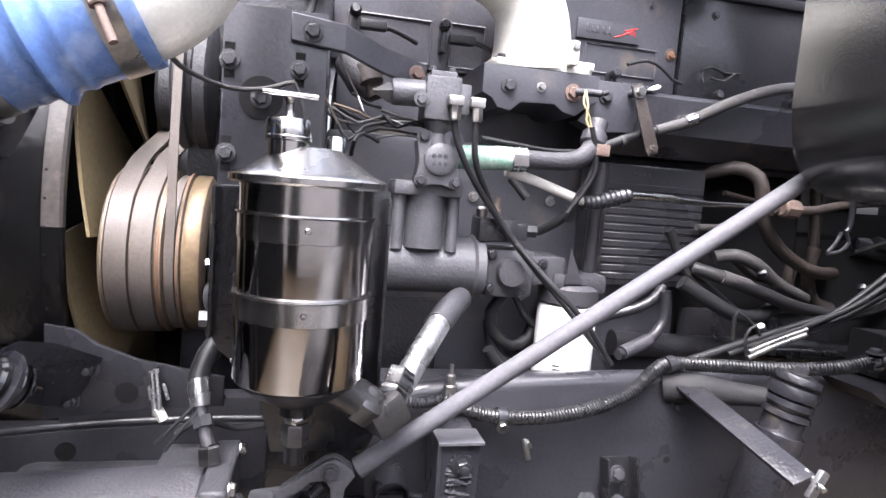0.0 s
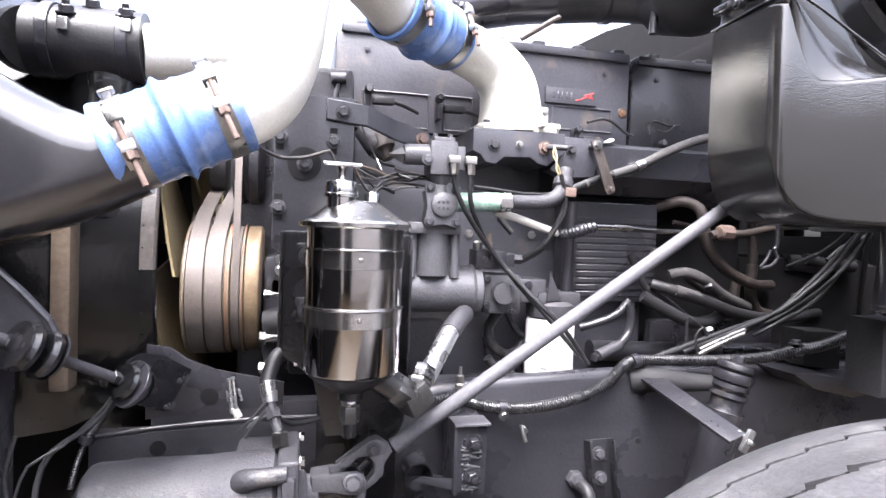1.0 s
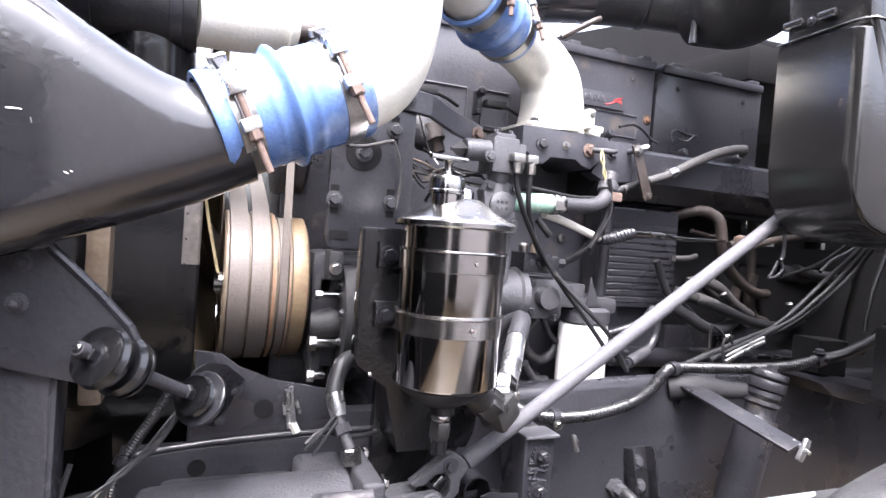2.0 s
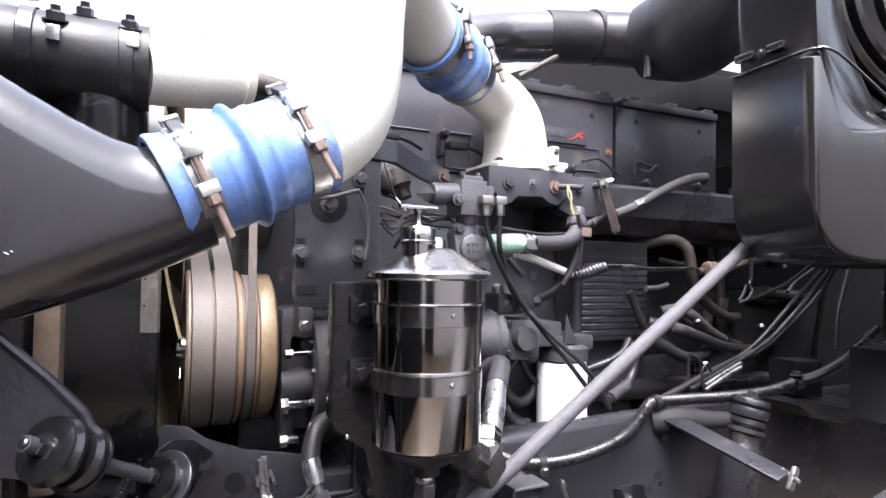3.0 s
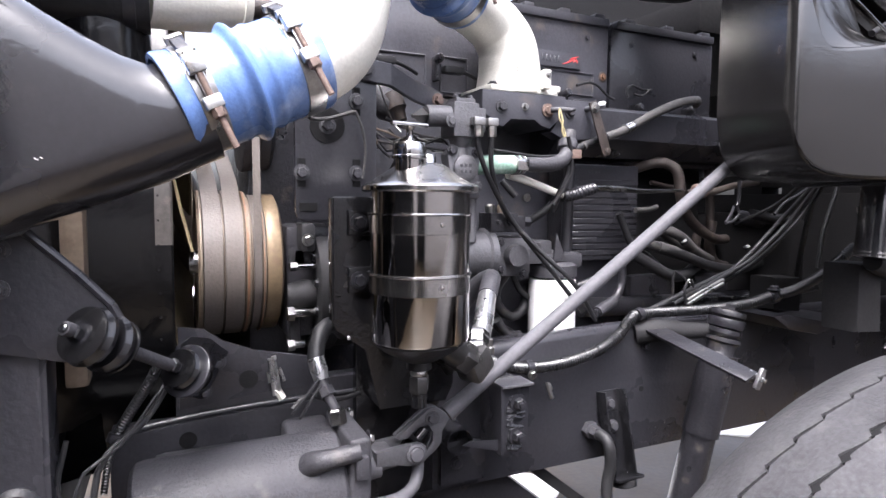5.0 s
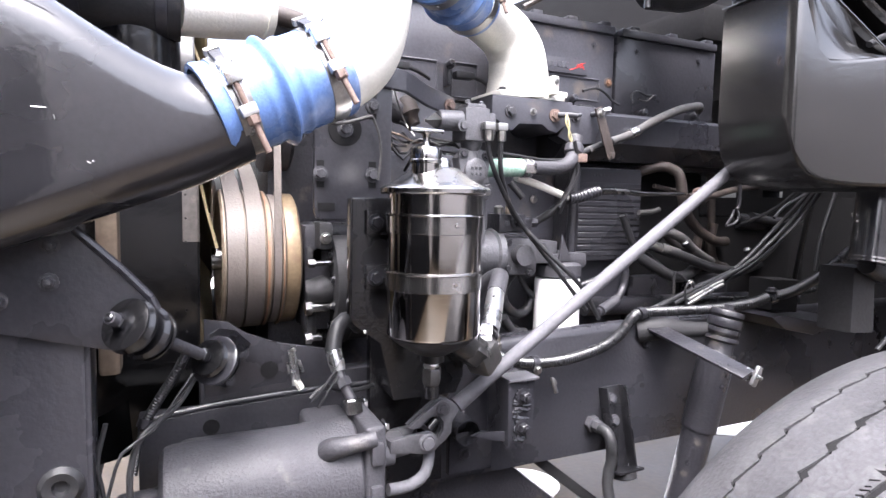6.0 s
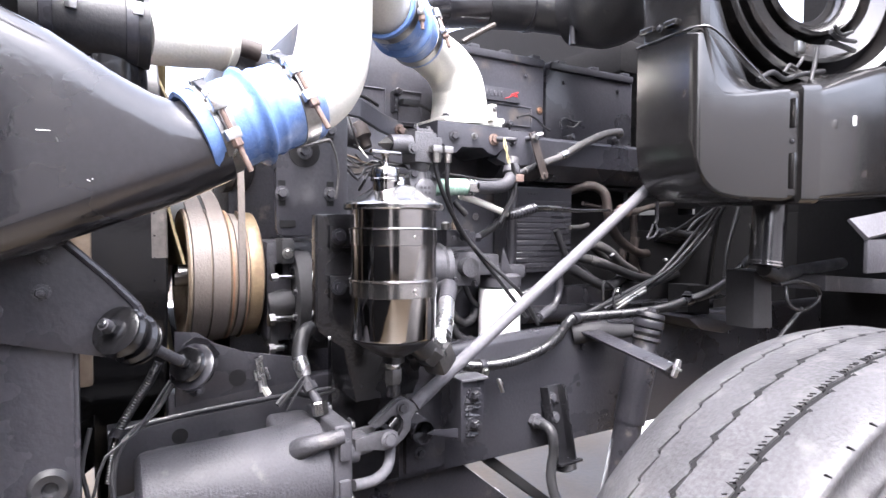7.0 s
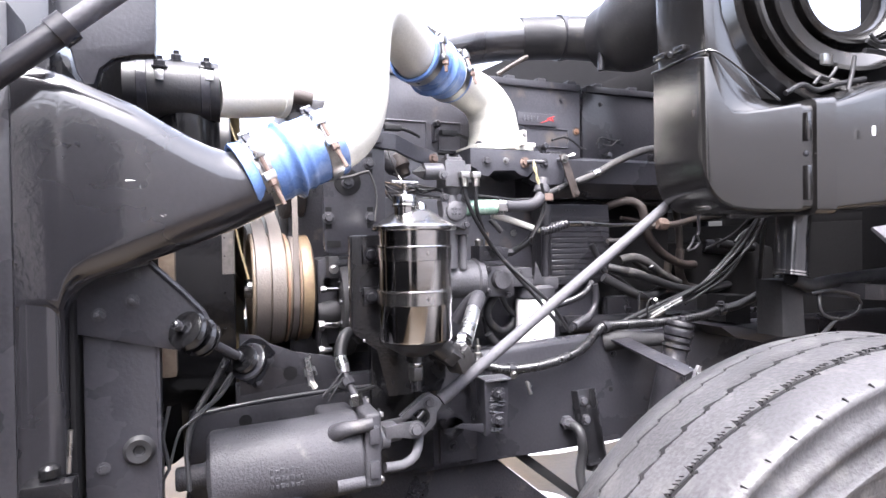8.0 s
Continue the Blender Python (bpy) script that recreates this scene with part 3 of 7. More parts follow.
for k, pts in enumerate((([(-0.074, 0.840, 1.057), (-0.100, 0.820, 1.020), (-0.137, 0.800, 0.994), (-0.149, 0.790, 0.957), (-0.146, 0.780, 0.893)]), ([(-0.171, 0.790, 1.018), (-0.180, 0.785, 0.971), (-0.172, 0.780, 0.930), (-0.194, 0.775, 0.903)]), ([(-0.082, 0.850, 1.047), (-0.125, 0.800, 1.001), (-0.156, 0.785, 0.984), (-0.172, 0.780, 0.930)]))):
    bm = B()
    tube(bm, pts, 0.0035 - 0.0008 * k, 8)
    solid("wire", bm, M_RUBBER, "thin black cable looped beside the radiator post", "cable", "loose cables")

# ---- hood strut and grille post at the front edge ----
st = thing("hood_strut", (-0.35, 0.66, 0.9), "black bonnet support strut with a ring clamp", "strut")
bm = B()
tube(bm, [(-0.365, 0.660, 1.429), (-0.270, 0.660, 1.512)], 0.016, 20)
part("outer_tube", bm, M_BLACK, st)
bm = B()
tube(bm, [(-0.270, 0.660, 1.512), (-0.133, 0.660, 1.633)], 0.0125, 20)
part("inner_tube", bm, M_ROD, st)
bm = B()
tube(bm, [(-0.278, 0.660, 1.504), (-0.263, 0.660, 1.518)], 0.0195, 20)
part("ring_clamp", bm, M_BLACK, st)
bm = B()
box(bm, (-0.47, 0.66, 0.03), (-0.395, 0.74, 1.75), 0.008)
solid("grille_post", bm, M_SHROUD, "black upright post of the front structure", "post")
gl = thing("latch", (-0.295, 0.670, 0.954), "black hood latch with a bright release rod", "latch")
bm = B()
box(bm, (-0.326, 0.700, 0.972), (-0.270, 0.660, 0.937), 0.006)
lathe(bm, [(0.012, 0), (0.012, 0.010), (0.007, 0.014)], toward((-0.298, 0.680, 0.976), (0, 0, 1)), 16)
part("latch_body", bm, M_SHROUD, gl)
bm = B()
tube(bm, [(-0.276, 0.684, 1.028), (-0.279, 0.684, 0.975)], 0.003, 8)
part("release_rod", bm, M_STEEL, gl, "bright release rod")

bm = B()
tube(bm, [(0.181, 0.950, 0.975), (0.139, 0.945, 0.970), (0.101, 0.930, 0.988), (0.076, 0.920, 0.973)], 0.004, 8)
solid("vent_tube", bm, M_RUBBER, "thin black tube bent over the rail", "tube")
bm = B()
tube(bm, [(0.206, 0.945, 1.014), (0.236, 0.940, 1.028), (0.255, 0.940, 1.031)], 0.0055, 8)
solid("tube_stub", bm, M_CAST, "short black tube stub under the reservoir", "tube")
for pts in ([(0.109, 0.880, 1.032), (0.084, 0.870, 1.005), (0.066, 0.870, 0.985)], [(0.112, 0.880, 1.025), (0.091, 0.872, 0.999), (0.076, 0.870, 0.977)]):
    bm = B()
    tube(bm, pts, 0.002, 6)
    solid("cable_tie", bm, M_RUBBER, "black cable tie tail on the pressure hose", "cable tie", "cable ties")

# ---- coolant pipe along the top ----
cp = thing("coolant_pipe", (-0.1, 1.0, 1.45), "pale coolant pipe joined by a black rubber sleeve", "pipe")
bm = B()
tube(bm, [(-0.259, 1.020, 1.533), (-0.239, 1.000, 1.529)], [0.048, 0.048], 32)
tube(bm, [(-0.242, 1.000, 1.529), (-0.089, 1.000, 1.531)], [0.052, 0.0525, 0.052], 36, 0.006)
part("rubber_sleeve", bm, M_RUBBER, cp, "ribbed black rubber sleeve")
bm = B()
tube(bm, [(-0.097, 1.000, 1.528), (-0.036, 1.020, 1.535), (0.025, 1.040, 1.545)], [0.041, 0.041, 0.040], 32)
tube(bm, [(0.018, 1.037, 1.544), (0.029, 1.041, 1.545)], 0.0435, 32)
tube(bm, [(-0.036, 1.010, 1.565), (-0.030, 1.010, 1.597)], 0.009, 12)
part("tube", bm, M_ALU, cp)
for x in (262, 358):
    bm = B()
    m = toward((-0.163, 1.000, 1.531), Vector((-0.089, 1.000, 1.531)) - Vector((-0.242, 1.000, 1.529)))
    off = (x - 310) * 0.00105
    lathe(bm, [(0.0535, off - 0.008), (0.0545, off - 0.007), (0.0545, off + 0.007), (0.0535, off + 0.008)], m, 36, close=False)
    part("hose_clamp", bm, M_BLACK, cp, "black hose clamp")
for q in ((-0.185, 0.960, 1.560), (-0.159, 0.985, 1.579), (-0.110, 0.965, 1.565)):
    bolt(cp, q, (0, -0.25, 1), 0.0095, 0.012, M_BLACK, "clamp_screw", True, 0.006)
for p, q in (((-0.192, 0.952, 1.551), (-0.178, 0.944, 1.533)), ((-0.113, 0.954, 1.557), (-0.099, 0.946, 1.539))):
    bm = B()
    lo, hi = Vector(p), Vector(q)
    box(bm, (lo.x, hi.y - 0.002, hi.z), (hi.x, hi.y + 0.008, lo.z), 0.002)
    part("clamp_tab", bm, M_SILVER, cp, "plated clamp tab")
bm = B()
tube(bm, [(-0.150, 1.03, 1.525), (-0.146, 1.03, 1.46), (-0.146, 1.035, 1.36), (-0.146, 1.04, 1.28)], 0.058, 32)
part("rubber_elbow", bm, M_SHROUD, cp, "black rubber elbow below the sleeve")
bm = B()
tube(bm, [(0.022, 1.080, 1.552), (0.056, 1.080, 1.557), (0.093, 1.080, 1.550)], 0.016, 16)
solid("pipe_stub", bm, M_BROWN, "dark pipe stub with a rusty end", "pipe")

# ---- belt drive ----
PX = toward((0.0, 1.112, 1.163), (1, 0, 0))
pul = thing("drive_pulley", (0.015, 1.112, 1.05), "dusty tan multi-groove drive pulley with worn belts", "pulley")
bm = B()
lathe(bm, [(0.03, -0.01), (0.085, -0.018), (0.098, -0.036), (0.110, -0.037), (0.1135, -0.034), (0.1135, -0.031), (0.1085, -0.030), (0.1085, 0.027), (0.110, 0.0275), (0.1125, 0.029), (0.1125, 0.0345), (0.104, 0.0365), (0.104, 0.051),
           (0.112, 0.052), (0.112, 0.0555), (0.105, 0.057), (0.108, 0.0575), (0.108, 0.079), (0.10, 0.083), (0.04, 0.085)], PX, 72)
part("rim", bm, M_DUST, pul)
for x0, x1, r in ((-0.030, -0.003, 0.1142), (-0.001, 0.0255, 0.1136), (0.0385, 0.0500, 0.1075)):
    bm = B()
    lathe(bm, [(r - 0.004, x0), (r, x0 + 0.001), (r, x1 - 0.001), (r - 0.004, x1)], PX, 72, close=False)
    part("belt_wrap", bm, M_BELT, pul, "worn tan belt")
for x0, x1, r in ((0.0285, 0.0330, 0.1131), (0.0518, 0.0550, 0.1124)):
    bm = B()
    lathe(bm, [(r - 0.003, x0), (r, x0 + 0.001), (r, x1 - 0.001), (r - 0.003, x1)], PX, 72, close=False)
    part("groove_flange", bm, M_FLANGE, pul, "rust-orange groove flange")
bm = B()
lathe(bm, [(0.1085, 0.058), (0.1095, 0.060), (0.1095, 0.077), (0.1085, 0.079)], PX, 72, close=False)
part("outer_ring", bm, M_RING, pul, "golden tan outer ring")
bm = B()
lathe(bm, [(0.0185, -0.046), (0.02, 0.0), (0.02, 0.10)], PX, 20)
part("shaft", bm, M_STEEL, pul)

up = thing("idler_pulley", (0.02, 1.29, 1.33), "grey idler pulley above the drive pulley", "pulley")
bm = B()
lathe(bm, [(0.02, -0.035), (0.062, -0.034), (0.068, -0.028), (0.068, 0.0), (0.06, 0.004), (0.02, 0.004)], toward((0.0, 1.29, 1.40), (1, 0, 0)), 48)
part("rim", bm, M_GREYCAST, up)
alt = thing("alternator_pulley", (0.07, 1.12, 1.33), "grey ribbed pulley in front of the front plate", "pulley")
bm = B()
lathe(bm, [(0.02, 0.028), (0.083, 0.03), (0.088, 0.034), (0.088, 0.046), (0.082, 0.05), (0.082, 0.054), (0.088, 0.058), (0.088, 0.072), (0.08, 0.078), (0.02, 0.08)], toward((0.0, 1.12, 1.395), (1, 0, 0)), 56)
part("rim", bm, M_GREYCAST, alt)


def belt(x0, x1, path, label, drift=0.0):
    """A flat belt run along a path across the engine; drift: how far its upper end lies off along x."""
    bm = B()
    rows = []
    pts = ring_path([(0, y, z) for y, z in path], 0.02)
    for i, c in enumerate(pts):
        d = (pts[min(i + 1, len(pts) - 1)] - pts[max(i - 1, 0)]).normalized()
        n = Vector((0, -d.z, d.y)) * 0.0022
        off = drift * min(max((c.z - 1.24) / 0.12, 0.0), 1.0)
        rows.append([bm.verts.new(Vector((x + off, 0, 0)) + c + s * n) for x, s in ((x0, 1), (x1, 1), (x1, -1), (x0, -1))])
    for p, q in zip(rows, rows[1:]):
        for j in range(4):
            bm.faces.new((p[j], p[(j + 1) % 4], q[(j + 1) % 4], q[j]))
    bm.faces.new(rows[0])
    bm.faces.new(rows[-1])
    solid("drive_belt", bm, M_BELT, label, "belt", "drive belts")


WRAP = [(1.112 - 0.1125 * math.cos(a), 1.163 + 0.1125 * math.sin(a)) for a in (-1.5, -1.1, -0.7, -0.35, 0.0, 0.3, 0.6, 0.85)]
LEAVE = [(1.10, 1.285), (1.19, 1.315), (1.29, 1.345), (1.42, 1.385)]
belt(-0.029, -0.004, WRAP + LEAVE, "worn tan drive belt running up from the pulley", -0.003)
belt(0.0, 0.0245, WRAP + LEAVE, "worn tan drive belt with a narrow gap beside it", 0.004)
belt(0.0392, 0.0498, [(1.112 - 0.1075 * math.cos(a), 1.163 + 0.1075 * math.sin(a)) for a in (-1.5, -1.1, -0.7, -0.35, 0.0)] + [(1.012, 1.30), (1.026, 1.44)], "narrow tan drive belt to the alternator")

# ---- front of the engine: plate, accessories ----
fp = thing("front_plate", (0.15, 1.0, 1.24), "black steel alternator plate with slots and bolts", "plate")
bm = B()
prism(bm, [(0.098, 1.244), (0.101, 1.235), (0.110, 1.231), (0.215, 1.231), (0.224, 1.245), (0.224, 1.485), (0.098, 1.485)], 1.0, 1.012, "y", 0.003)
part("plate", bm, M_BLACK, fp)
bm = B()
lathe(bm, [(0.0265, -0.001), (0.0265, 0.001), (0.022, 0.0012)], toward((0.146, 0.999, 1.374), (0, -1, 0)), 36)
part("access_hole", bm, M_DARK, fp)
bolt(fp, (0.146, 0.9985, 1.374), r=0.009, h=0.008, mat=M_GREYCAST)
for x, z in ((0.107, 1.303), (0.191, 1.304), (0.107, 1.416), (0.191, 1.413)):
    bm = B()
    box(bm, (x - 0.006, 0.9985, z - 0.021), (x + 0.006, 0.9998, z + 0.021), 0)
    part("slot", bm, M_DARK, fp)
    bolt(fp, (x, 0.9985, z), r=0.0085, h=0.009, mat=M_GREYCAST)
bm = B()
box(bm, (0.103, 0.9985, 1.246), (0.130, 0.9998, 1.258), 0)
part("slot", bm, M_DARK, fp)

bm = B()
tube(bm, [(0.077, 0.800, 1.386), (0.088, 0.860, 1.376), (0.114, 0.960, 1.377), (0.149, 0.990, 1.384), (0.177, 0.985, 1.393), (0.186, 0.985, 1.395)], 0.0028, 8)
tube(bm, [(0.186, 0.985, 1.395), (0.196, 0.985, 1.372), (0.203, 0.990, 1.338), (0.198, 0.990, 1.296)], 0.0022, 8)
solid("bonding_wire", bm, M_SLEEVE, "thin grey wire looped over the front plate", "wire")

gh_ = thing("gear_housing", (0.14, 1.3, 0.8), "black cast timing gear housing at the engine front", "gear housing")
bm = B()
box(bm, (0.04, 1.10, 0.80), (0.23, 1.6, 1.56), 0.012)
part("case", bm, M_CAST, gh_)
bm = B()
box(bm, (0.085, 1.02, 1.05), (0.20, 1.11, 1.225), 0.015)
part("pump_boss", bm, M_CAST, gh_)
bm = B()
lathe(bm, [(0.02, 0.128), (0.094, 0.128), (0.100, 0.131), (0.101, 0.136), (0.101, 0.158), (0.097, 0.162), (0.097, 0.21), (0.02, 0.21)], toward((0.0, 1.072, 1.120), (1, 0, 0)), 64)
part("round_cover", bm, M_UNDER, gh_, "black round drive cover")
for k in range(9):
    a = radians(140 + 28 * k)
    bolt(gh_, (0.1285, 1.072 + 0.086 * math.cos(a), 1.120 + 0.086 * math.sin(a)), (-1, 0, 0), 0.0055, 0.006, M_CAST)
acc = thing("water_pump_fittings", (0.12, 1.02, 1.02), "black castings with plated studs beside the pulley", "fittings")
for x, z, l, r, m_ in ((0.093, 1.163, 0.034, 0.0045, M_STEEL), (0.088, 1.093, 0.046, 0.0075, M_STRAP), (0.088, 1.045, 0.02, 0.006, M_STRAP)):
    bm = B()
    lathe(bm, [(r, 0), (r, l), (r * 0.8, l + 0.002)], toward((x, 1.0, z), (1, 0, 0)), 12)
    lathe(bm, [(r * 1.6, -0.004), (r * 1.6, 0.006)], toward((x, 1.0, z), (1, 0, 0)), 6)
    part("stud", bm, m_, acc, "plated stud with nut")
bm = B()
tube(bm, [(0.092, 1.02, 1.115), (0.115, 1.015, 1.118), (0.135, 1.02, 1.115)], [0.02, 0.024, 0.02], 18)
box(bm, (0.090, 1.01, 1.04), (0.105, 1.06, 1.10), 0.005)
box(bm, (0.104, 0.99, 1.185), (0.126, 1.05, 1.228), 0.006)
box(bm, (0.090, 1.02, 1.155), (0.120, 1.08, 1.19), 0.006)
part("casting", bm, M_UNDER, acc)
bolt(acc, (0.114, 0.9895, 1.203), r=0.0065, h=0.005, mat=M_ZINC)

# ---- steering fluid reservoir ----
CX, CY = 0.212, 0.793
CM = Matrix.Translation((CX, CY, 0))
res = thing("steering_fluid_reservoir", (CX, CY, 1.0), "black chrome fluid reservoir with a polished lid and strap bands", "reservoir")
bm = B()
lathe(bm, [(0.058, 1.088), (0.0610, 1.0885), (0.0625, 1.091), (0.0622, 1.272), (0.060, 1.274)], CM, 72)
part("body", bm, M_CHROME, res)
bm = B()
lathe(bm, [(0.013, 1.058), (0.024, 1.062), (0.046, 1.075), (0.0585, 1.0855), (0.0585, 1.090)], CM, 72)
part("base_cone", bm, M_GLOSSCAST, res, "gloss black conical base")
bm = B()
lathe(bm, [(0.060, 1.272), (0.0705, 1.272), (0.0725, 1.274), (0.0725, 1.279), (0.070, 1.2815), (0.062, 1.284), (0.030, 1.306), (0.026, 1.3075)], CM, 72)
part("lid", bm, M_STEEL, res, "polished steel cone lid")
NX, NY = 0.192, 0.779
NM = Matrix.Translation((NX, NY, 0))
bm = B()
lathe(bm, [(0.018, 1.285), (0.018, 1.312)], NM, 36)
neck = part("filler_neck", bm, M_CHROME, res)
bm = B()
lathe(bm, [(0.0195, 1.311), (0.0212, 1.312), (0.0212, 1.315), (0.0204, 1.316), (0.0204, 1.328), (0.0190, 1.331), (0.008, 1.332)], NM, 36)
part("cap", bm, M_STEEL, neck, "polished filler cap")
bm = B()
lathe(bm, [(0.006, 1.331), (0.0042, 1.336), (0.0042, 1.345), (0.007, 1.350)], NM, 16)
tube(bm, [(NX - 0.024, NY - 0.004, 1.353), (NX, NY, 1.353), (NX + 0.024, NY + 0.004, 1.353)], 0.0042, 12, flat=0.7)
part("tee_handle", bm, M_STEEL, neck, "steel tee handle")
bm = B()
lathe(bm, [(0.011, 1.288), (0.011, 1.318), (0.009, 1.322)], Matrix.Translation((0.236, 0.825, 0)), 24)
part("breather", bm, M_STEEL, res, "small steel breather")
for z0, z1 in ((1.222, 1.246), (1.149, 1.172)):
    bm = B()
    lathe(bm, [(0.0622, z0), (0.0632, z0 + 0.0006), (0.0636, z1 - 0.002), (0.0655, z1 - 0.0005), (0.0652, z1 + 0.001), (0.0622, z1 + 0.001)], CM, 72, close=False)
    band = part("strap_band", bm, M_STRAP, res, "satin strap band")
    bm = B()
    a = math.radians(-88)
    q = Vector((CX + 0.0637 * math.cos(a), CY + 0.0637 * math.sin(a), (z0 + z1) / 2))
    lathe(bm, [(0.0030, 0), (0.0022, 0.0012), (0.0008, 0.0014)], toward(q, (math.cos(a), math.sin(a), 0)), 14)
    part("rivet", bm, M_CHROME, band)
bm = B()
lathe(bm, [(0.0165, 1.066), (0.0165, 1.050), (0.010, 1.047), (0.010, 1.000)], CM, 24)
valve = part("drain_valve", bm, M_GLOSSCAST, res, "black drain valve")
bm = B()
lathe(bm, [(0.0125, 1.040), (0.0135, 1.038), (0.0135, 1.022), (0.0115, 1.018)], CM, 6)
part("hex_nut", bm, M_FITTING, valve, "grey hexagon nut")
bm = B()
lathe(bm, [(0.0105, 1.048), (0.0115, 1.046), (0.0115, 1.043), (0.0105, 1.041)], CM, 20)
part("ring", bm, M_STEEL, valve)
# bracket plate with its four bolts
bm = B()
prism(bm, [(0.118, 1.105), (0.118, 1.262), (0.122, 1.267), (0.297, 1.267), (0.297, 1.0), (0.285, 0.975), (0.185, 0.975), (0.165, 1.06), (0.125, 1.09)], 0.868, 0.874, "y", 0.002)
brk = part("bracket", bm, M_GLOSSCAST, res, "black steel mounting bracket")
for lo, hi in (((0.1155, 0.856, 1.105), (0.1195, 0.8735, 1.2655)), ((0.2945, 0.845, 1.02), (0.2990, 0.872, 1.265)), ((0.186, 0.8745, 0.975), (0.285, 0.949, 1.0))):
    bm = B()
    box(bm, lo, hi, 0.002)
    part("bracket_flange", bm, M_GLOSSCAST, brk)
for z in (1.233, 1.157):
    bm = B()
    box(bm, (0.139, 0.858, z - 0.017), (0.20, 0.8675, z + 0.017), 0.002)
    part("strap_lug", bm, M_GLOSSCAST, brk)
    bolt(brk, (0.153, 0.858, z), r=0.0085, h=0.009, mat=M_BLACK)
bolt(brk, (0.141, 0.868, 1.079), r=0.003, h=0.002, mat=M_STEEL, washer=False)

# outlet elbow and sleeved hose
ho = thing("outlet_hose", (0.33, 0.84, 1.0), "steel elbow fitting with a silver heat-sleeved hose", "hose")
bm = B()
tube(bm, [(0.238, 0.792, 1.085), (0.282, 0.804, 1.054)], 0.0195, 20)
lathe(bm, [(0.0215, 0.0), (0.0225, 0.002), (0.0225, 0.020), (0.0205, 0.023)], toward((0.270, 0.801, 1.062), (0.79, 0.21, -0.57)), 6)
elbow = part("elbow", bm, M_FITTING, ho, "dark steel hydraulic elbow")
bm = B()
box(bm, (-0.019, -0.019, -0.021), (0.019, 0.019, 0.021), 0.007, m=toward((0.300, 0.812, 1.043), (0.6, 0.3, 0.4)))
part("corner_block", bm, M_FITTING, elbow)
bm = B()
lathe(bm, [(0.0165, 0), (0.0175, 0.002), (0.0175, 0.014), (0.016, 0.016)], toward((0.306, 0.816, 1.052), (0.12, 0.18, 0.20)), 6)
part("hex_nut", bm, M_STRAP, ho, "dark hexagon nut")
bm = B()
lathe(bm, [(0.0150, 0.017), (0.0162, 0.019), (0.0162, 0.036), (0.0145, 0.038)], toward((0.306, 0.816, 1.052), (0.12, 0.18, 0.20)), 6)
part("hex_nut", bm, M_STEEL, ho, "bright hexagon nut")
bm = B()
tube(bm, [(0.322, 0.836, 1.062), (0.345, 0.868, 1.088), (0.375, 0.912, 1.115)], [0.0135, 0.015, 0.0145], 18)
part("ferrule_sleeve", bm, M_SILVER, ho, "silver heat sleeve")
bm = B()
tube(bm, [(0.375, 0.912, 1.115), (0.40, 0.945, 1.133), (0.415, 0.975, 1.135), (0.41, 1.01, 1.118), (0.395, 1.04, 1.08)], 0.0155, 16)
part("hose_end", bm, M_GREYCAST, ho)
bm = B()
tube(bm, [(0.26, 0.83, 1.05), (0.285, 0.86, 1.03), (0.295, 0.90, 0.99), (0.29, 0.93, 0.95)], 0.009, 12)
solid("return_hose", bm, M_RUBBER, "black rubber return hose below the reservoir", "hose")

# pressure hose down to the steering gear
ph = thing("pressure_hose", (0.11, 0.89, 0.97), "black rubber pressure hose with bright crimped fittings", "hose")
bm = B()
tube(bm, [(0.155, 0.945, 1.07), (0.135, 0.925, 1.088), (0.115, 0.91, 1.082), (0.105, 0.90, 1.06), (0.103, 0.893, 1.045)], 0.0115, 16)
part("hose", bm, M_RUBBER, ph)
bm = B()
tube(bm, [(0.103, 0.894, 1.05), (0.108, 0.884, 1.022)], [0.0115, 0.012, 0.010], 16, 0.003)
part("crimp_sleeve", bm, M_SILVER, ph, "bright crimp sleeve")
bm = B()
tube(bm, [(0.108, 0.884, 1.022), (0.115, 0.872, 1.0), (0.122, 0.862, 0.985)], 0.007, 12)
lathe(bm, [(0.011, 0), (0.011, 0.012)], toward((0.111, 0.878, 1.012), (0.3, -0.5, -0.8)), 6)
part("tube", bm, M_GREYCAST, ph)
bm = B()
lathe(bm, [(0.012, 0), (0.012, 0.018), (0.010, 0.020)], toward((0.124, 0.858, 0.968), (-0.1, 0.15, 1)), 6)
part("union_nut", bm, M_STRAP, ph, "dark plated union nut")

# ---- steering gear ----
gear = thing("steering_gear", (0.0, 0.88, 0.80), "grey-black cast iron power steering gear bolted to the rail", "steering gear")
GM = toward((-0.118, 0.868, 0.882), (1, -0.03, 0.035))
bm = B()
lathe(bm, [(0.03, -0.004), (0.058, -0.002), (0.066, 0.004), (0.068, 0.012), (0.068, 0.15), (0.070, 0.20), (0.070, 0.238), (0.066, 0.242)], GM, 48)
box(bm, (-0.10, 0.87, 0.82), (0.07, 0.97, 0.925), 0.015)
part("housing", bm, M_GREYCAST, gear)
bm = B()
lathe(bm, [(0.017, -0.05), (0.019, -0.045), (0.019, -0.01), (0.024, 0.0)], GM, 24)
part("end_plug", bm, M_GREYCAST, gear)
bm = B()
lathe(bm, [(0.055, -0.03), (0.055, 0.05), (0.05, 0.058), (0.038, 0.06), (0.034, 0.052), (0.01, 0.052)], toward((-0.005, 0.85, 0.80), (0, -1, -0.25)), 40)
part("sector_cover", bm, M_GREYCAST, gear)
bm = B()
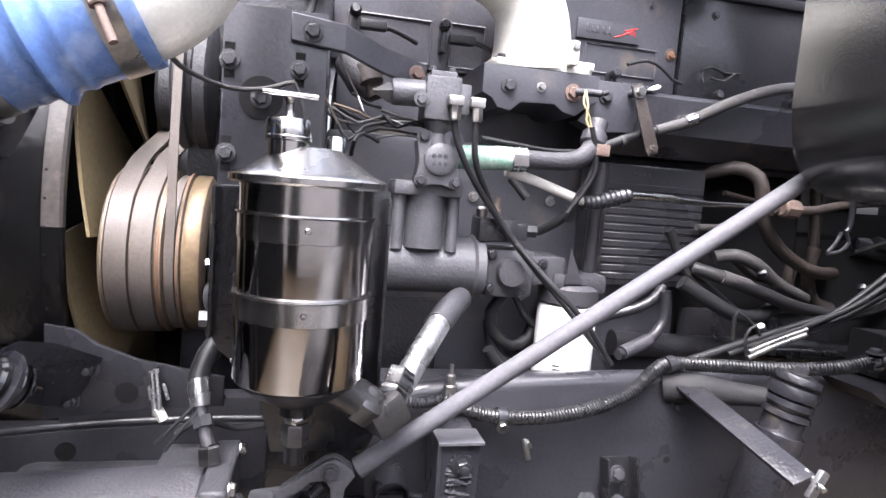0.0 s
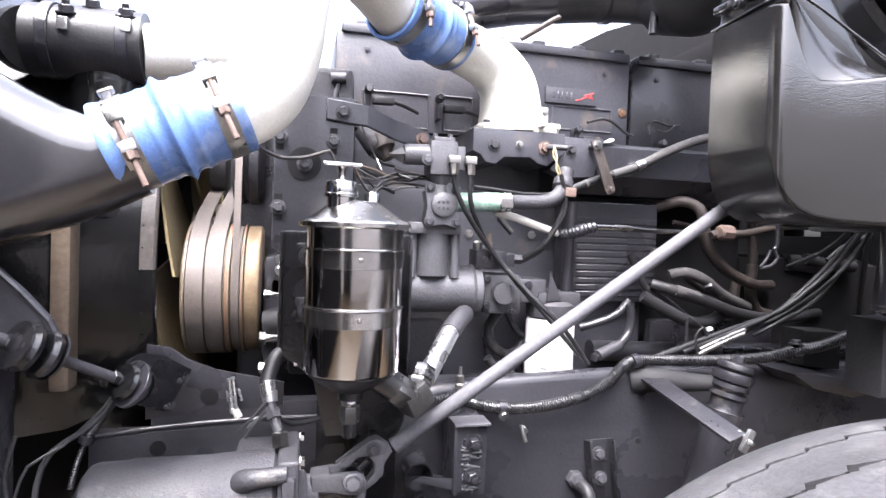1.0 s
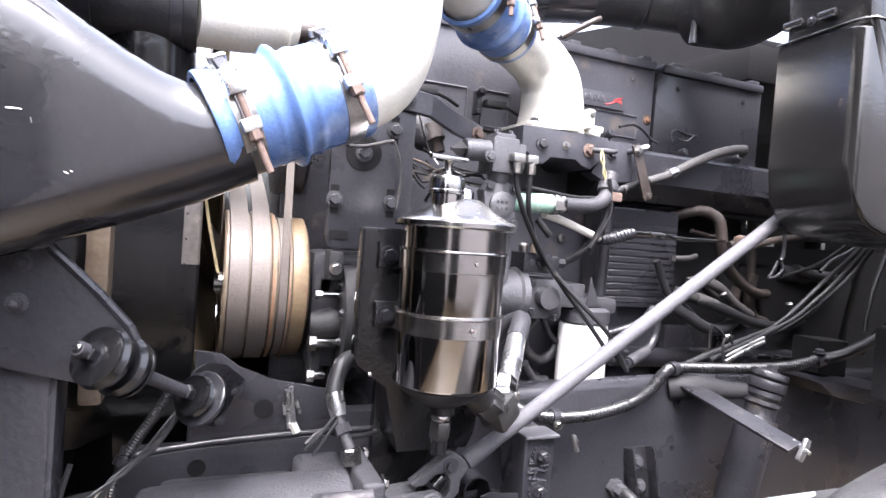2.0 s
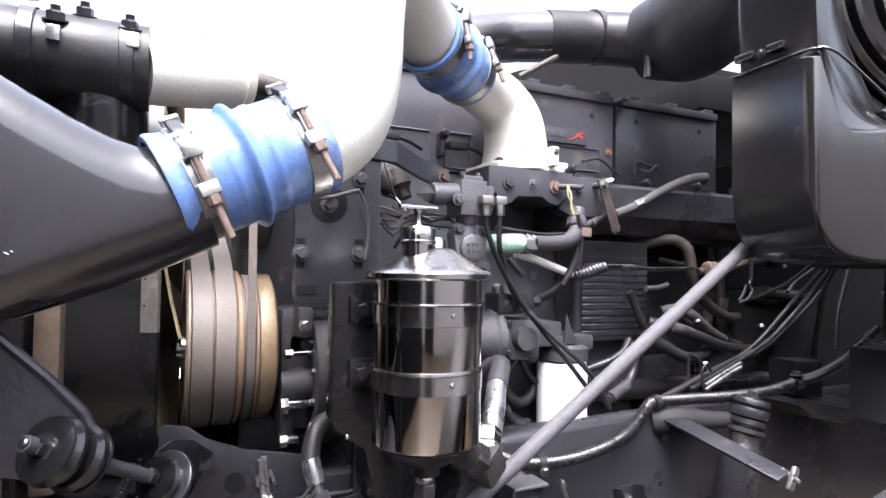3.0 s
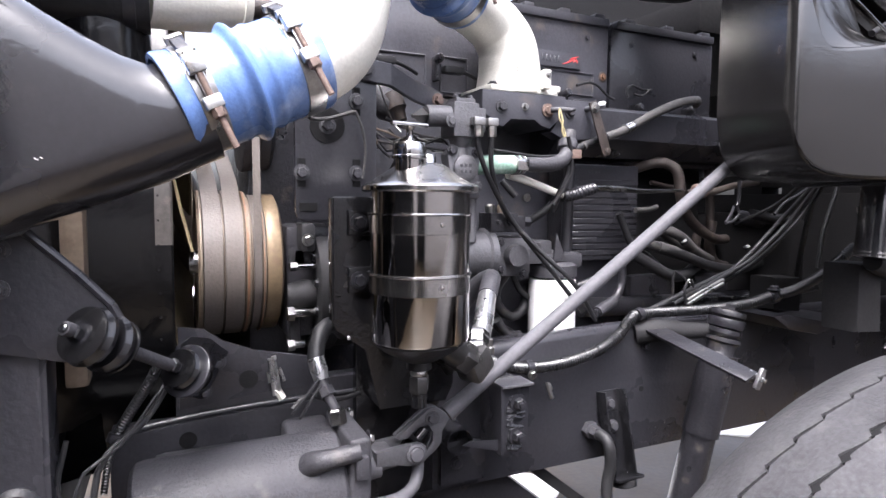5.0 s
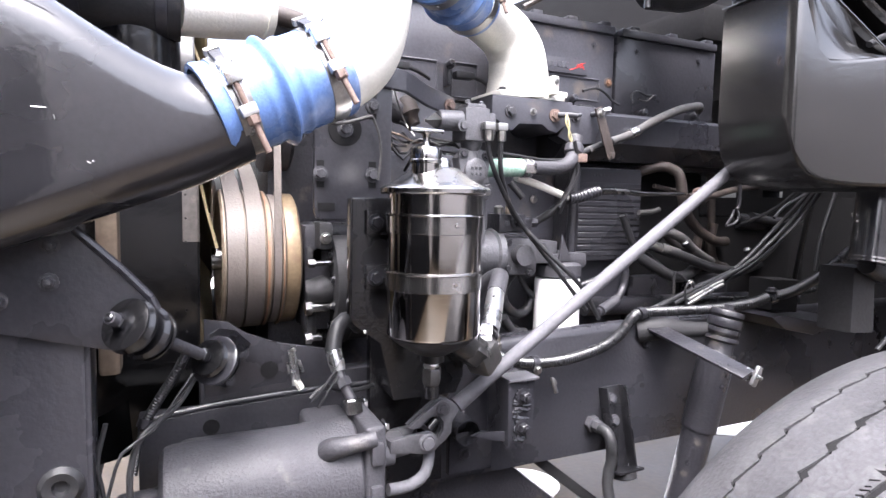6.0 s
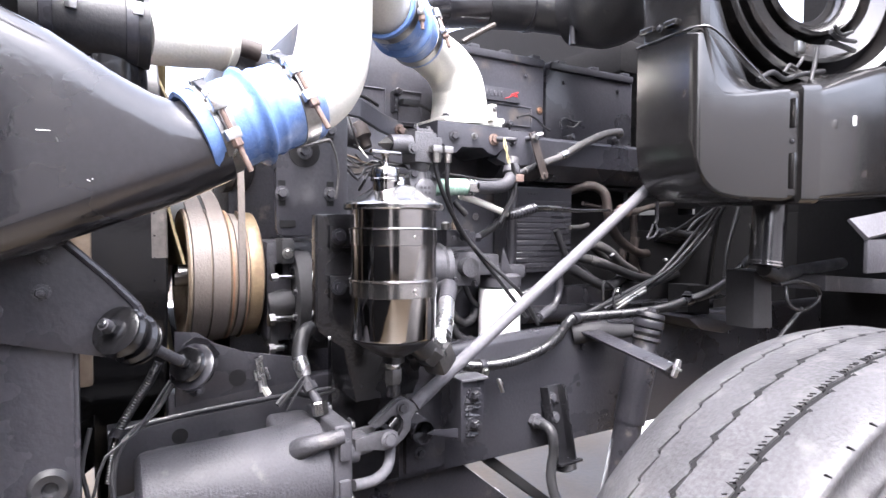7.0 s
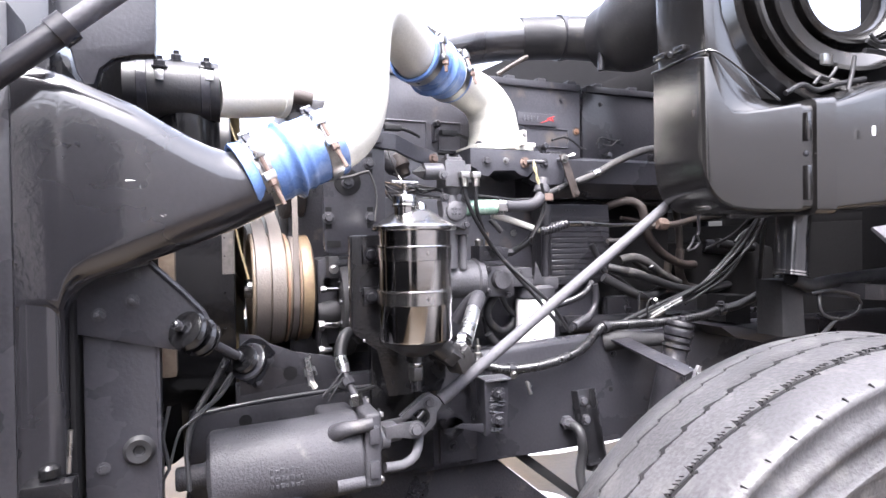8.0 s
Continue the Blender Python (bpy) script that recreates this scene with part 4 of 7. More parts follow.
box(bm, (0.062, 0.86, 0.845), (0.125, 0.94, 0.957), 0.012, seg=4)
tube(bm, [(0.078, 0.818, 0.936), (0.084, 0.806, 0.944), (0.096, 0.799, 0.948), (0.135, 0.797, 0.952)], [0.016, 0.0135, 0.0115, 0.0115, 0.0115], 20, 0.004)
tube(bm, [(0.075, 0.80, 0.855), (0.12, 0.80, 0.857)], 0.012, 16)
part("valve_body", bm, M_GREYCAST, gear)
bm = B()
box(bm, (0.122, 0.795, 0.845), (0.150, 0.92, 0.968), 0.006, seg=3)
cov = part("valve_cover", bm, M_GREYCAST, gear)
bm = B()
box(bm, (0.128, 0.788, 0.862), (0.145, 0.80, 0.89), 0.004)
part("cover_rib", bm, M_GREYCAST, cov)
bm = B()
box(bm, (0.128, 0.788, 0.918), (0.145, 0.80, 0.948), 0.004)
part("cover_rib", bm, M_GREYCAST, cov)
for y, z in ((0.81, 0.962), (0.905, 0.962), (0.81, 0.852), (0.905, 0.852)):
    bolt(cov, (0.150, y, z), (1, 0, 0), 0.0075, 0.007, M_STEEL)
bm = B()
lathe(bm, [(0.026, 0.0), (0.026, 0.008), (0.020, 0.012), (0.020, 0.026), (0.012, 0.028), (0.011, 0.05)], toward((0.150, 0.85, 0.908), (1, 0.0, 0.06)), 28)
part("input_shaft", bm, M_ROD, gear, "grey splined input shaft")
for j, (z, n, w) in enumerate(((0.896, 8, 0.0045), (0.884, 7, 0.0045), (0.872, 7, 0.0045))):
    for k in range(n):
        bm = B()
        x = -0.030 + k * 0.0078
        y = 0.866 - math.sqrt(0.0675 ** 2 - (z - 0.884) ** 2)
        box(bm, (x, y - 0.0030, z - 0.0040), (x + w + 0.001 * (k % 3), y + 0.004, z + 0.0040 - 0.002 * (k % 2)), 0.0006, seg=1)
        part("cast_mark", bm, M_GREYCAST, gear)
bm = B()
tube(bm, [(0.165, 0.83, 0.862), (0.20, 0.835, 0.86), (0.225, 0.84, 0.872), (0.235, 0.85, 0.895), (0.236, 0.858, 0.915)], 0.0085, 14)
solid("bleed_pipe", bm, M_ROD, "bright bent steel return pipe on the steering gear", "pipe")

# ---- universal joint and steering shaft ----
uj = thing("steering_shaft", (0.28, 0.857, 0.9), "grey painted steering shaft with a universal joint", "steering shaft")
S0, S1 = Vector((0.285, 0.857, 0.962)), Vector((0.835, 0.845, 1.343))
sw = (S1 - S0).normalized()
bm = B()
tube(bm, [S0 - sw * 0.004, S0 + sw * 0.03, S0 + sw * 0.06], [0.0125, 0.0115, 0.0105], 18, 0.01)
tube(bm, [S0 + sw * 0.05, S1 + sw * 0.11], 0.0108, 24)
part("shaft_tube", bm, M_ROD, uj)
PIN = Vector((0.2226, 0.848, 0.922))
bm = B()
prism(bm, [(0.167, 0.931), (0.167, 0.912), (0.197, 0.909), (0.214, 0.905), (0.228, 0.9035), (0.238, 0.909), (0.2415, 0.9195), (0.238, 0.930), (0.228, 0.9355), (0.212, 0.935), (0.193, 0.934)], 0.829, 0.838, "y", 0.003)
prism(bm, [(0.167, 0.931), (0.167, 0.912), (0.197, 0.909), (0.214, 0.905), (0.228, 0.9035), (0.238, 0.909), (0.2415, 0.9195), (0.238, 0.930), (0.228, 0.9355), (0.212, 0.935), (0.193, 0.934)], 0.862, 0.871, "y", 0.003)
box(bm, (0.165, 0.832, 0.910), (0.192, 0.868, 0.932), 0.004)
part("lower_yoke", bm, M_FORGED, uj, "grey machined yoke")
bm = B()
for y0, y1 in ((0.840, 0.849), (0.851, 0.860)):
    prism(bm, [(0.2745, 0.9655), (0.262, 0.9745), (0.2566, 0.9772), (0.2454, 0.9753), (0.225, 0.961), (0.1996, 0.942), (0.2039, 0.9385), (0.2159, 0.9395), (0.2299, 0.9518), (0.2453, 0.9537), (0.2564, 0.9521), (0.2722, 0.9562)], y0, y1, "y", 0.002)
    prism(bm, [(0.2745, 0.9655), (0.2781, 0.9574), (0.2676, 0.9421), (0.2661, 0.9255), (0.2562, 0.9145), (0.2317, 0.8977), (0.2265, 0.902), (0.2451, 0.9184), (0.2527, 0.9297), (0.2528, 0.9422), (0.2453, 0.9537), (0.2609, 0.9548)], y0 + 0.0004, y1 - 0.0004, "y", 0.002)
part("upper_yoke", bm, M_FORGED, uj, "grey forged fork")
bm = B()
tube(bm, [PIN + Vector((0, -0.012, 0)), PIN + Vector((0, 0.026, 0))], 0.010, 16)
tube(bm, [PIN + Vector((0.01, 0.0, 0.012)), PIN + Vector((0.022, 0.0, 0.024))], 0.007, 12)
part("cross_pin", bm, M_GLOSS, uj, "dark greasy cross")
bm = B()
lathe(bm, [(0.0135, 0), (0.0135, 0.003), (0.011, 0.005), (0.0095, 0.004), (0.0085, 0.008), (0.003, 0.0085)], toward((0.2226, 0.830, 0.9215), (0, -1, 0)), 28)
part("bearing_cap", bm, M_ROD, uj, "plated bearing cap")
bolt(uj, (0.2508, 0.839, 0.9635), (0, -1, 0), 0.0075, 0.006, M_GREYCAST)

# ---- charge air hoses, pipe and elbow ----
def blue_hose(a, b, r, label, bulge=0.5):
    """A silicone sleeve with a moulded hump, and a band clamp near each end."""
    a, b = Vector(a), Vector(b)
    d = (b - a).normalized()
    L = (b - a).length
    ob = thing("charge_air_hose", (a + b) / 2 - Vector((0, 0, r)), label, "hose", "blue charge air hoses")
    m = toward(a, d)
    bm = B()
    prof = [(r - 0.004, 0.0), (r + 0.0015, 0.0), (r + 0.0024, 0.003), (r + 0.0016, 0.008), (r, 0.014), (r, 0.032)]
    for i in range(41):
        t = i / 40
        h = L * (0.30 + 0.40 * t)
        hump = 0.0
        for c, w, k in ((bulge, 0.050, 0.0085), (bulge + 0.13, 0.035, 0.0018), (bulge - 0.12, 0.03, 0.0010)):
            hump += k * math.exp(-(((h / L) - c) / w) ** 2 * 2)
        prof.append((r + hump, h))
    prof += [(r, L - 0.03), (r, L - 0.02), (r + 0.001, L - 0.004), (r + 0.0005, L), (r - 0.004, L)]
    lathe(bm, prof, m, 64, close=False)
    part("sleeve", bm, M_BLUE, ob)
    return ob, m, L


def clamp(ob, m, h, r, angle, tail, rust=True):
    """A T-bolt band clamp round the hose at height h, its bolt at the given angle with a tail that stands off."""
    bm = B()
    lathe(bm, [(r, h - 0.010), (r + 0.0014, h - 0.0098), (r + 0.0016, h + 0.0098), (r, h + 0.010)], m, 64, close=False)
    band = part("clamp_band", bm, M_ZINC, ob, "plated steel clamp band")
    e = m.to_3x3() @ Vector((math.cos(angle), math.sin(angle), 0))
    tang = m.to_3x3() @ Vector((-math.sin(angle), math.cos(angle), 0))
    ax = m.to_3x3() @ Vector((0, 0, 1))
    base = m @ Vector((0, 0, h)) + e * (r + 0.006)
    bm = B()
    turn = Matrix((tang, ax, e)).transposed().to_4x4()
    box(bm, (-0.030, -0.0085, -0.0055), (-0.012, 0.0085, 0.0045), 0.002, m=Matrix.Translation(base) @ turn)
    box(bm, (0.010, -0.0085, -0.0055), (0.022, 0.0085, 0.0045), 0.002, m=Matrix.Translation(base) @ turn)
    box(bm, (-0.034, -0.0045, -0.003), (0.012, 0.0045, 0.0005), 0.001, m=Matrix.Translation(base) @ turn)
    part("clamp_saddle", bm, M_ZINC, band)
    back = angle - 0.045 / r
    eb = m.to_3x3() @ Vector((math.cos(back), math.sin(back), 0))
    tb = m.to_3x3() @ Vector((-math.sin(back), math.cos(back), 0))
    spot = Matrix.Translation(m @ Vector((0, 0, h)) + eb * (r + 0.0045)) @ Matrix((tb, ax, eb)).transposed().to_4x4()
    bm = B()
    box(bm, (-0.013, -0.0055, -0.003), (0.013, 0.0055, 0.004), 0.002, m=spot)
    part("clamp_spring", bm, M_CAST, band, "black spring housing")
    bm = B()
    box(bm, (-0.019, -0.0085, -0.003), (-0.012, 0.0085, 0.005), 0.002, m=spot)
    box(bm, (0.012, -0.0085, -0.003), (0.019, 0.0085, 0.005), 0.002, m=spot)
    part("clamp_bridge", bm, M_ZINC, band)
    bm = B()
    a, b = base - tang * 0.012, base + tang * tail
    tube(bm, [a, b], 0.0033, 10)
    part("clamp_bolt", bm, M_RUST if rust else M_ZINC, band, "rusty clamp bolt")
    bolt(band, base + tang * 0.022, tang, 0.0065, 0.009, M_RUST if rust else M_ZINC, "clamp_nut", False)


A1, B1 = Vector((-0.066, 0.746, 1.347)), Vector((0.070, 0.7575, 1.411))
h1, m1, L1 = blue_hose(A1, B1, 0.0525, "long blue silicone charge air hose with rusty band clamps", 0.48)


def facing(m, at_h, way):
    v = m.to_3x3().inverted() @ Vector(way)
    return math.atan2(v.y, v.x)


f1 = facing(m1, 0, (-0.35, -0.9, -0.12))
clamp(h1, m1, 0.026, 0.0525, f1, 0.060)
f2 = facing(m1, 0, (-0.25, -0.85, 0.10))
clamp(h1, m1, L1 - 0.022, 0.0525, f2, 0.060)

pipe = thing("charge_air_pipe", (0.17, 0.8, 1.36), "pale cast aluminium charge air crossover pipe", "pipe")
bm = B()
tube(bm, [(0.05, 0.7555, 1.402), (0.080, 0.758, 1.418), (0.101, 0.763, 1.445), (0.115, 0.773, 1.495), (0.123, 0.788, 1.56), (0.141, 0.82, 1.632), (0.180, 0.866, 1.665), (0.228, 0.914, 1.655), (0.29, 0.972, 1.625)], [0.0485, 0.0485, 0.0485, 0.0485, 0.0485], 48, 0.008)
part("tube", bm, M_ALU, pipe)
h2, m2, L2 = blue_hose((0.272, 0.955, 1.627), (0.397, 1.064, 1.617), 0.0535, "short blue silicone charge air hose with plated band clamps", 0.5)
clamp(h2, m2, 0.022, 0.0535, facing(m2, 0, (0.35, -0.9, 0.12)), 0.045)
clamp(h2, m2, L2 - 0.02, 0.0535, facing(m2, 0, (0.5, -0.8, 0.35)), 0.05)

elb = thing("intake_elbow", (0.545, 1.115, 1.468), "pale cast aluminium intake elbow with a bolted flange", "elbow")
bm = B()
tube(bm, [(0.375, 1.046, 1.620), (0.42, 1.083, 1.615), (0.46, 1.105, 1.608), (0.500, 1.119, 1.592), (0.527, 1.124, 1.560), (0.537, 1.129, 1.52), (0.541, 1.134, 1.478)], [0.047, 0.047, 0.0485, 0.0515, 0.0555, 0.060, 0.066], 48, 0.006)
part("tube", bm, M_ALU, elb)
bm = B()
prism(bm, [(0.468, 1.075), (0.462, 1.085), (0.462, 1.188), (0.618, 1.188), (0.622, 1.165), (0.622, 1.085), (0.612, 1.075)], 1.468, 1.479, "z", 0.003)
box(bm, (0.594, 1.075, 1.475), (0.622, 1.10, 1.487), 0.004)
part("flange", bm, M_ALU, elb)
bm = B()
box(bm, (0.573, 1.058, 1.476), (0.589, 1.076, 1.513), 0.005)
part("boss", bm, M_ALU, elb)
bolt(elb, (0.581, 1.058, 1.502), r=0.0045, h=0.004, mat=M_ZINC)
bolt(elb, (0.476, 1.085, 1.479), (0, 0, 1), 0.007, 0.006, M_GREYCAST)
for k in range(11):
    bm = B()
    z = 1.500 + k * 0.0058
    r = 0.0625 - 0.006 * k / 10
    x = 0.521 - 0.002 * k / 10
    y = 1.131 - 0.006 * k / 10 - math.sqrt(r * r - (x - 0.538 + 0.008 * k / 10) ** 2)
    box(bm, (x - 0.0022, y - 0.0008, z), (x + 0.0022, y + 0.003, z + 0.003), 0.0004, seg=1)
    part("cast_mark", bm, M_ALU, elb)

# ---- engine ----
eng = thing("engine_block", (0.85, 1.35, 0.75), "black painted diesel engine block with dusty castings", "engine block")
bm = B()
box(bm, (0.23, 1.17, 0.72), (0.87, 1.65, 1.36), 0.01)
part("crankcase", bm, M_ENGINE, eng)
# Rear half is near-black: the shade at the bulkhead end is in its colour.
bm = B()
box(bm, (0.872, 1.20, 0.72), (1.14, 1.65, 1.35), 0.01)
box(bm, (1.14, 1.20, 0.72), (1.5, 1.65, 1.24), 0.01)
part("rear_crankcase", bm, M_DARK, eng, "rear crankcase, near-black for the shade on it")
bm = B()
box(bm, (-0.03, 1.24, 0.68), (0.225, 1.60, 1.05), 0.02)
part("front_cover", bm, M_DARK, eng, "near-black front cover")
bm = B()
box(bm, (0.24, 1.20, 1.35), (1.5, 1.65, 1.47), 0.008)
part("cylinder_head", bm, M_ENGINE, eng)
for x0, x1 in ((0.25, 0.43), (0.62, 0.70), (0.88, 1.02), (1.05, 1.2)):
    bm = B()
    box(bm, (x0, 1.15, 0.84), (x1, 1.18, 1.10), 0.015)
    part("side_panel", bm, M_CAST, eng)
bm = B()
tube(bm, [(0.74, 1.15, 1.035), (0.9, 1.15, 1.03), (1.45, 1.15, 1.02)], 0.022, 16)
part("oil_gallery", bm, M_CAST, eng)


def rocker_cover(x0, x1, recesses, label, paint):
    ob = thing("rocker_cover", ((x0 + x1) / 2, 1.4, 1.47), label, "rocker cover", "rocker covers")
    bm = B()
    box(bm, (x0, 1.192, 1.47), (x1, 1.62, 1.655), 0.006)
    part("housing", bm, paint, ob)
    bm = B()
    box(bm, (x0 + 0.01, 1.184, 1.653), (x1 - 0.004, 1.62, 1.672), 0.005)
    n = int((x1 - x0) / 0.085)
    for k in range(n):
        x = x0 + 0.05 + k * (x1 - x0 - 0.08) / max(n - 1, 1)
        box(bm, (x - 0.013, 1.186, 1.668), (x + 0.013, 1.21, 1.680), 0.004)
    part("top_cover", bm, paint, ob)
    for a, b, c, d in recesses:
        bm = B()
        for p, q in (((a, b), (c, b)), ((a, d), (c, d)), ((a, b), (a, d)), ((c, b), (c, d))):
            tube(bm, [(p[0], 1.191, p[1]), (q[0], 1.191, q[1])], 0.0022, 6)
        part("panel_rib", bm, paint, ob)
    for k in range(max(2, n // 2)):
        x = x0 + 0.06 + k * (x1 - x0 - 0.12) / max(n // 2 - 1, 1)
        bolt(ob, (x, 1.191, 1.625), r=0.005, h=0.004, mat=paint)
    return ob


rc = rocker_cover(0.20, 0.832, ((0.253, 1.478, 0.385, 1.545), (0.418, 1.478, 0.476, 1.547), (0.655, 1.500, 0.79, 1.548)), "black painted rocker cover with a raised plate and red paint marks", M_ENGINE)
bm = B()
box(bm, (0.635, 1.185, 1.553), (0.752, 1.193, 1.586), 0.002)
pl = part("name_plate", bm, M_ENGINE, rc, "painted-over plate with red marks")
for a, b in (((0.703, 1.5605), (0.716, 1.565)), ((0.712, 1.563), (0.728, 1.570)), ((0.718, 1.5665), (0.735, 1.574)), ((0.722, 1.5725), (0.745, 1.580)), ((0.731, 1.568), (0.742, 1.572)), ((0.736, 1.577), (0.742, 1.566))):
    bm = B()
    tube(bm, [(a[0], 1.1848, a[1]), (b[0], 1.1848, b[1])], [0.0012, 0.0017, 0.001], 6, 0.003)
    part("paint_mark", bm, M_RED, pl, "red paint mark")
for k in range(5):
    bm = B()
    box(bm, (0.650 + k * 0.0105, 1.1835, 1.564), (0.656 + k * 0.0105, 1.1858, 1.577), 0.0008, seg=1)
    part("plate_mark", bm, M_ENGINE, pl)
bm = B()
lathe(bm, [(0.001, 0.0012), (0.011, 0.001), (0.0125, 0)], toward((0.818, 1.192, 1.545), (0, -1, 0)), 20)
part("rust_ring", bm, M_BROWN, rc, "rust-stained washer")
bolt(rc, (0.818, 1.191, 1.545), r=0.0055, h=0.005, mat=M_FLANGE)
# Rear cover gets a darker black; the shade over it is in that colour.
rocker_cover(0.838, 1.155, (), "black painted rear rocker cover with a rounded lid", M_BLACK)

man = thing("intake_manifold", (0.8, 1.1, 1.36), "black painted intake manifold with bolts along its face", "intake manifold")
bm = B()
prism(bm, [(0.447, 1.467), (0.447, 1.425), (0.462, 1.418), (0.472, 1.405), (0.492, 1.402), (0.508, 1.416), (0.56, 1.418), (0.575, 1.408), (0.595, 1.404), (0.612, 1.418), (0.63, 1.43), (0.63, 1.467)], 1.07, 1.2, "y", 0.003)
part("flange_block", bm, M_ENGINE, man)
bm = B()
prism(bm, [(1.09, 1.395), (1.09, 1.452), (1.10, 1.460), (1.21, 1.460), (1.21, 1.36), (1.13, 1.36)], 0.632, 1.25, "x", 0.004)
part("runner", bm, M_BLACK, man)
bm = B()
prism(bm, [(0.623, 1.465), (0.623, 1.425), (0.605, 1.40), (0.64, 1.385), (0.70, 1.39), (0.72, 1.465)], 1.082, 1.12, "y", 0.004)
part("end_lug", bm, M_ENGINE, man)
for p, m_, r in (((0.487, 1.069, 1.438), M_GREYCAST, 0.0085), ((0.537, 1.069, 1.441), M_ZINC, 0.005), ((0.588, 1.069, 1.438), M_RUST, 0.009), ((0.648, 1.081, 1.440), M_GREYCAST, 0.008)):
    bolt(man, p, r=r, h=0.008, mat=m_)
bm = B()
tube(bm, [(0.59, 1.06, 1.438), (0.605, 1.045, 1.437), (0.62, 1.04, 1.436)], 0.0055, 10)
tube(bm, [(0.62, 1.04, 1.436), (0.632, 1.045, 1.44)], 0.004, 8)
part("temperature_sensor", bm, M_GREYCAST, man, "small sensor with a brass hexagon")
bm = B()
tube(bm, [(0.595, 1.040, 1.438), (0.599, 1.035, 1.415), (0.598, 1.035, 1.396), (0.610, 1.035, 1.374)], 0.0017, 8)
tube(bm, [(0.596, 1.042, 1.439), (0.592, 1.037, 1.420), (0.604, 1.037, 1.400), (0.610, 1.036, 1.372)], 0.0014, 8)
solid("sensor_wire", bm, M_YELLOW, "yellow sensor wire hanging from the manifold", "wire")
bm = B()
tube(bm, [(0.607, 1.035, 1.376), (0.615, 1.035, 1.342), (0.611, 1.035, 1.310), (0.597, 1.040, 1.278), (0.592, 1.050, 1.246)], 0.0055, 10)
solid("sensor_cable", bm, M_RUBBER, "black taped cable below the yellow wire", "cable")

strap = thing("hanging_strap", (0.74, 1.09, 1.36), "flat rust-spotted steel strap bolted to the manifold", "strap")
bm = B()
prism(bm, [(-0.009, 0.012), (0.009, 0.012), (0.011, -0.09), (0.007, -0.098), (-0.007, -0.098), (-0.011, -0.09)], 0, 0.004, "y", 0.001, m=Matrix.Translation((0.689, 1.056, 1.449)) @ Matrix.Rotation(0.37, 4, "Y").inverted())
part("bar", bm, M_BROWN, strap)
bolt(strap, (0.6895, 1.055, 1.449), r=0.007, h=0.008, mat=M_ZINC)
bm = B()
tube(bm, [(0.6895, 1.060, 1.449), (0.6895, 1.10, 1.449)], 0.006, 12)
part("spacer", bm, M_ENGINE, strap)
bolt(strap, (0.7225, 1.055, 1.366), r=0.005, h=0.003, mat=M_BROWN)
bm = B()
prism(bm, [(0.712, 1.461), (0.726, 1.4625), (0.738, 1.470), (0.745, 1.468), (0.741, 1.4635), (0.730, 1.4605)], 1.088, 1.104, "y", 0.0006)
solid("foil_scrap", bm, M_WHITE, "scrap of white tape on the manifold top", "tape")

# injector wiring lugs along the rocker cover
for x, z in ((0.262, 1.535), (0.402, 1.53), (0.70, 1.49), (0.90, 1.475), (1.06, 1.48), (1.20, 1.48)):
    ob = thing("injector_connector", (x, 1.17, z - 0.02), "black injector wiring connector on the rocker housing", "connector", "injector connectors")
    bm = B()
    box(bm, (x - 0.004, 1.165, z - 0.035), (x + 0.006, 1.191, z + 0.012), 0.003)
    lathe(bm, [(0.009, 0), (0.009, 0.012), (0.006, 0.016)], toward((x + 0.001, 1.17, z + 0.004), (0, -1, 0.2)), 12)
    part("stud", bm, M_CAST, ob)
    bm = B()
    box(bm, (x + 0.008, 1.15, z - 0.022), (x + 0.05, 1.172, z - 0.008), 0.004)
    part("plug", bm, M_RUBBER, ob)
    bm = B()
    tube(bm, [(x + 0.045, 1.16, z - 0.015), (x + 0.07, 1.165, z - 0.02), (x + 0.10, 1.175, z - 0.03)], 0.004, 8)
    part("lead", bm, M_RUBBER, ob)

# link bar from the front plate to the head
bar = thing("link_bar", (0.28, 1.0, 1.42), "black flat link bar bent between plate and manifold", "bracket")
bm = B()
pts = [(0.178, 0.992, 1.465), (0.245, 0.992, 1.458), (0.295, 1.02, 1.444), (0.36, 1.05, 1.432)]
rows = []
for x, y, z in pts:
    rows.append([bm.verts.new((x, y, z + 0.016)), bm.verts.new((x, y + 0.012, z + 0.016)), bm.verts.new((x, y + 0.012, z - 0.018)), bm.verts.new((x, y, z - 0.018))])
for a, b in zip(rows, rows[1:]):
    for j in range(4):
        bm.faces.new((a[j], a[(j + 1) % 4], b[(j + 1) % 4], b[j]))
bm.faces.new(rows[0])
bm.faces.new(rows[-1])
bmesh.ops.bevel(bm, geom=list(bm.edges), offset=0.0015, segments=1, affect="EDGES")
part("bar", bm, M_ENGINE, bar)
bolt(bar, (0.205, 0.991, 1.460), r=0.009, h=0.008, mat=M_GREYCAST)
bolt(bar, (0.345, 1.04, 1.433), (0.2, -1, 0), 0.008, 0.009, M_RUST)
bolt(bar, (0.36, 1.05, 1.41), r=0.006, h=0.007, mat=M_GREYCAST)
bm = B()
tube(bm, [(0.188, 1.100, 1.539), (0.214, 1.100, 1.541)], 0.0105, 18)
tube(bm, [(0.202, 1.100, 1.530), (0.198, 1.100, 1.513), (0.197, 1.100, 1.497)], 0.005, 8)
solid("sender_unit", bm, M_GREYCAST, "small grey sender with a metal cap", "sensor")

# solenoid, brass fitting and wiring behind the bar
bm = B()
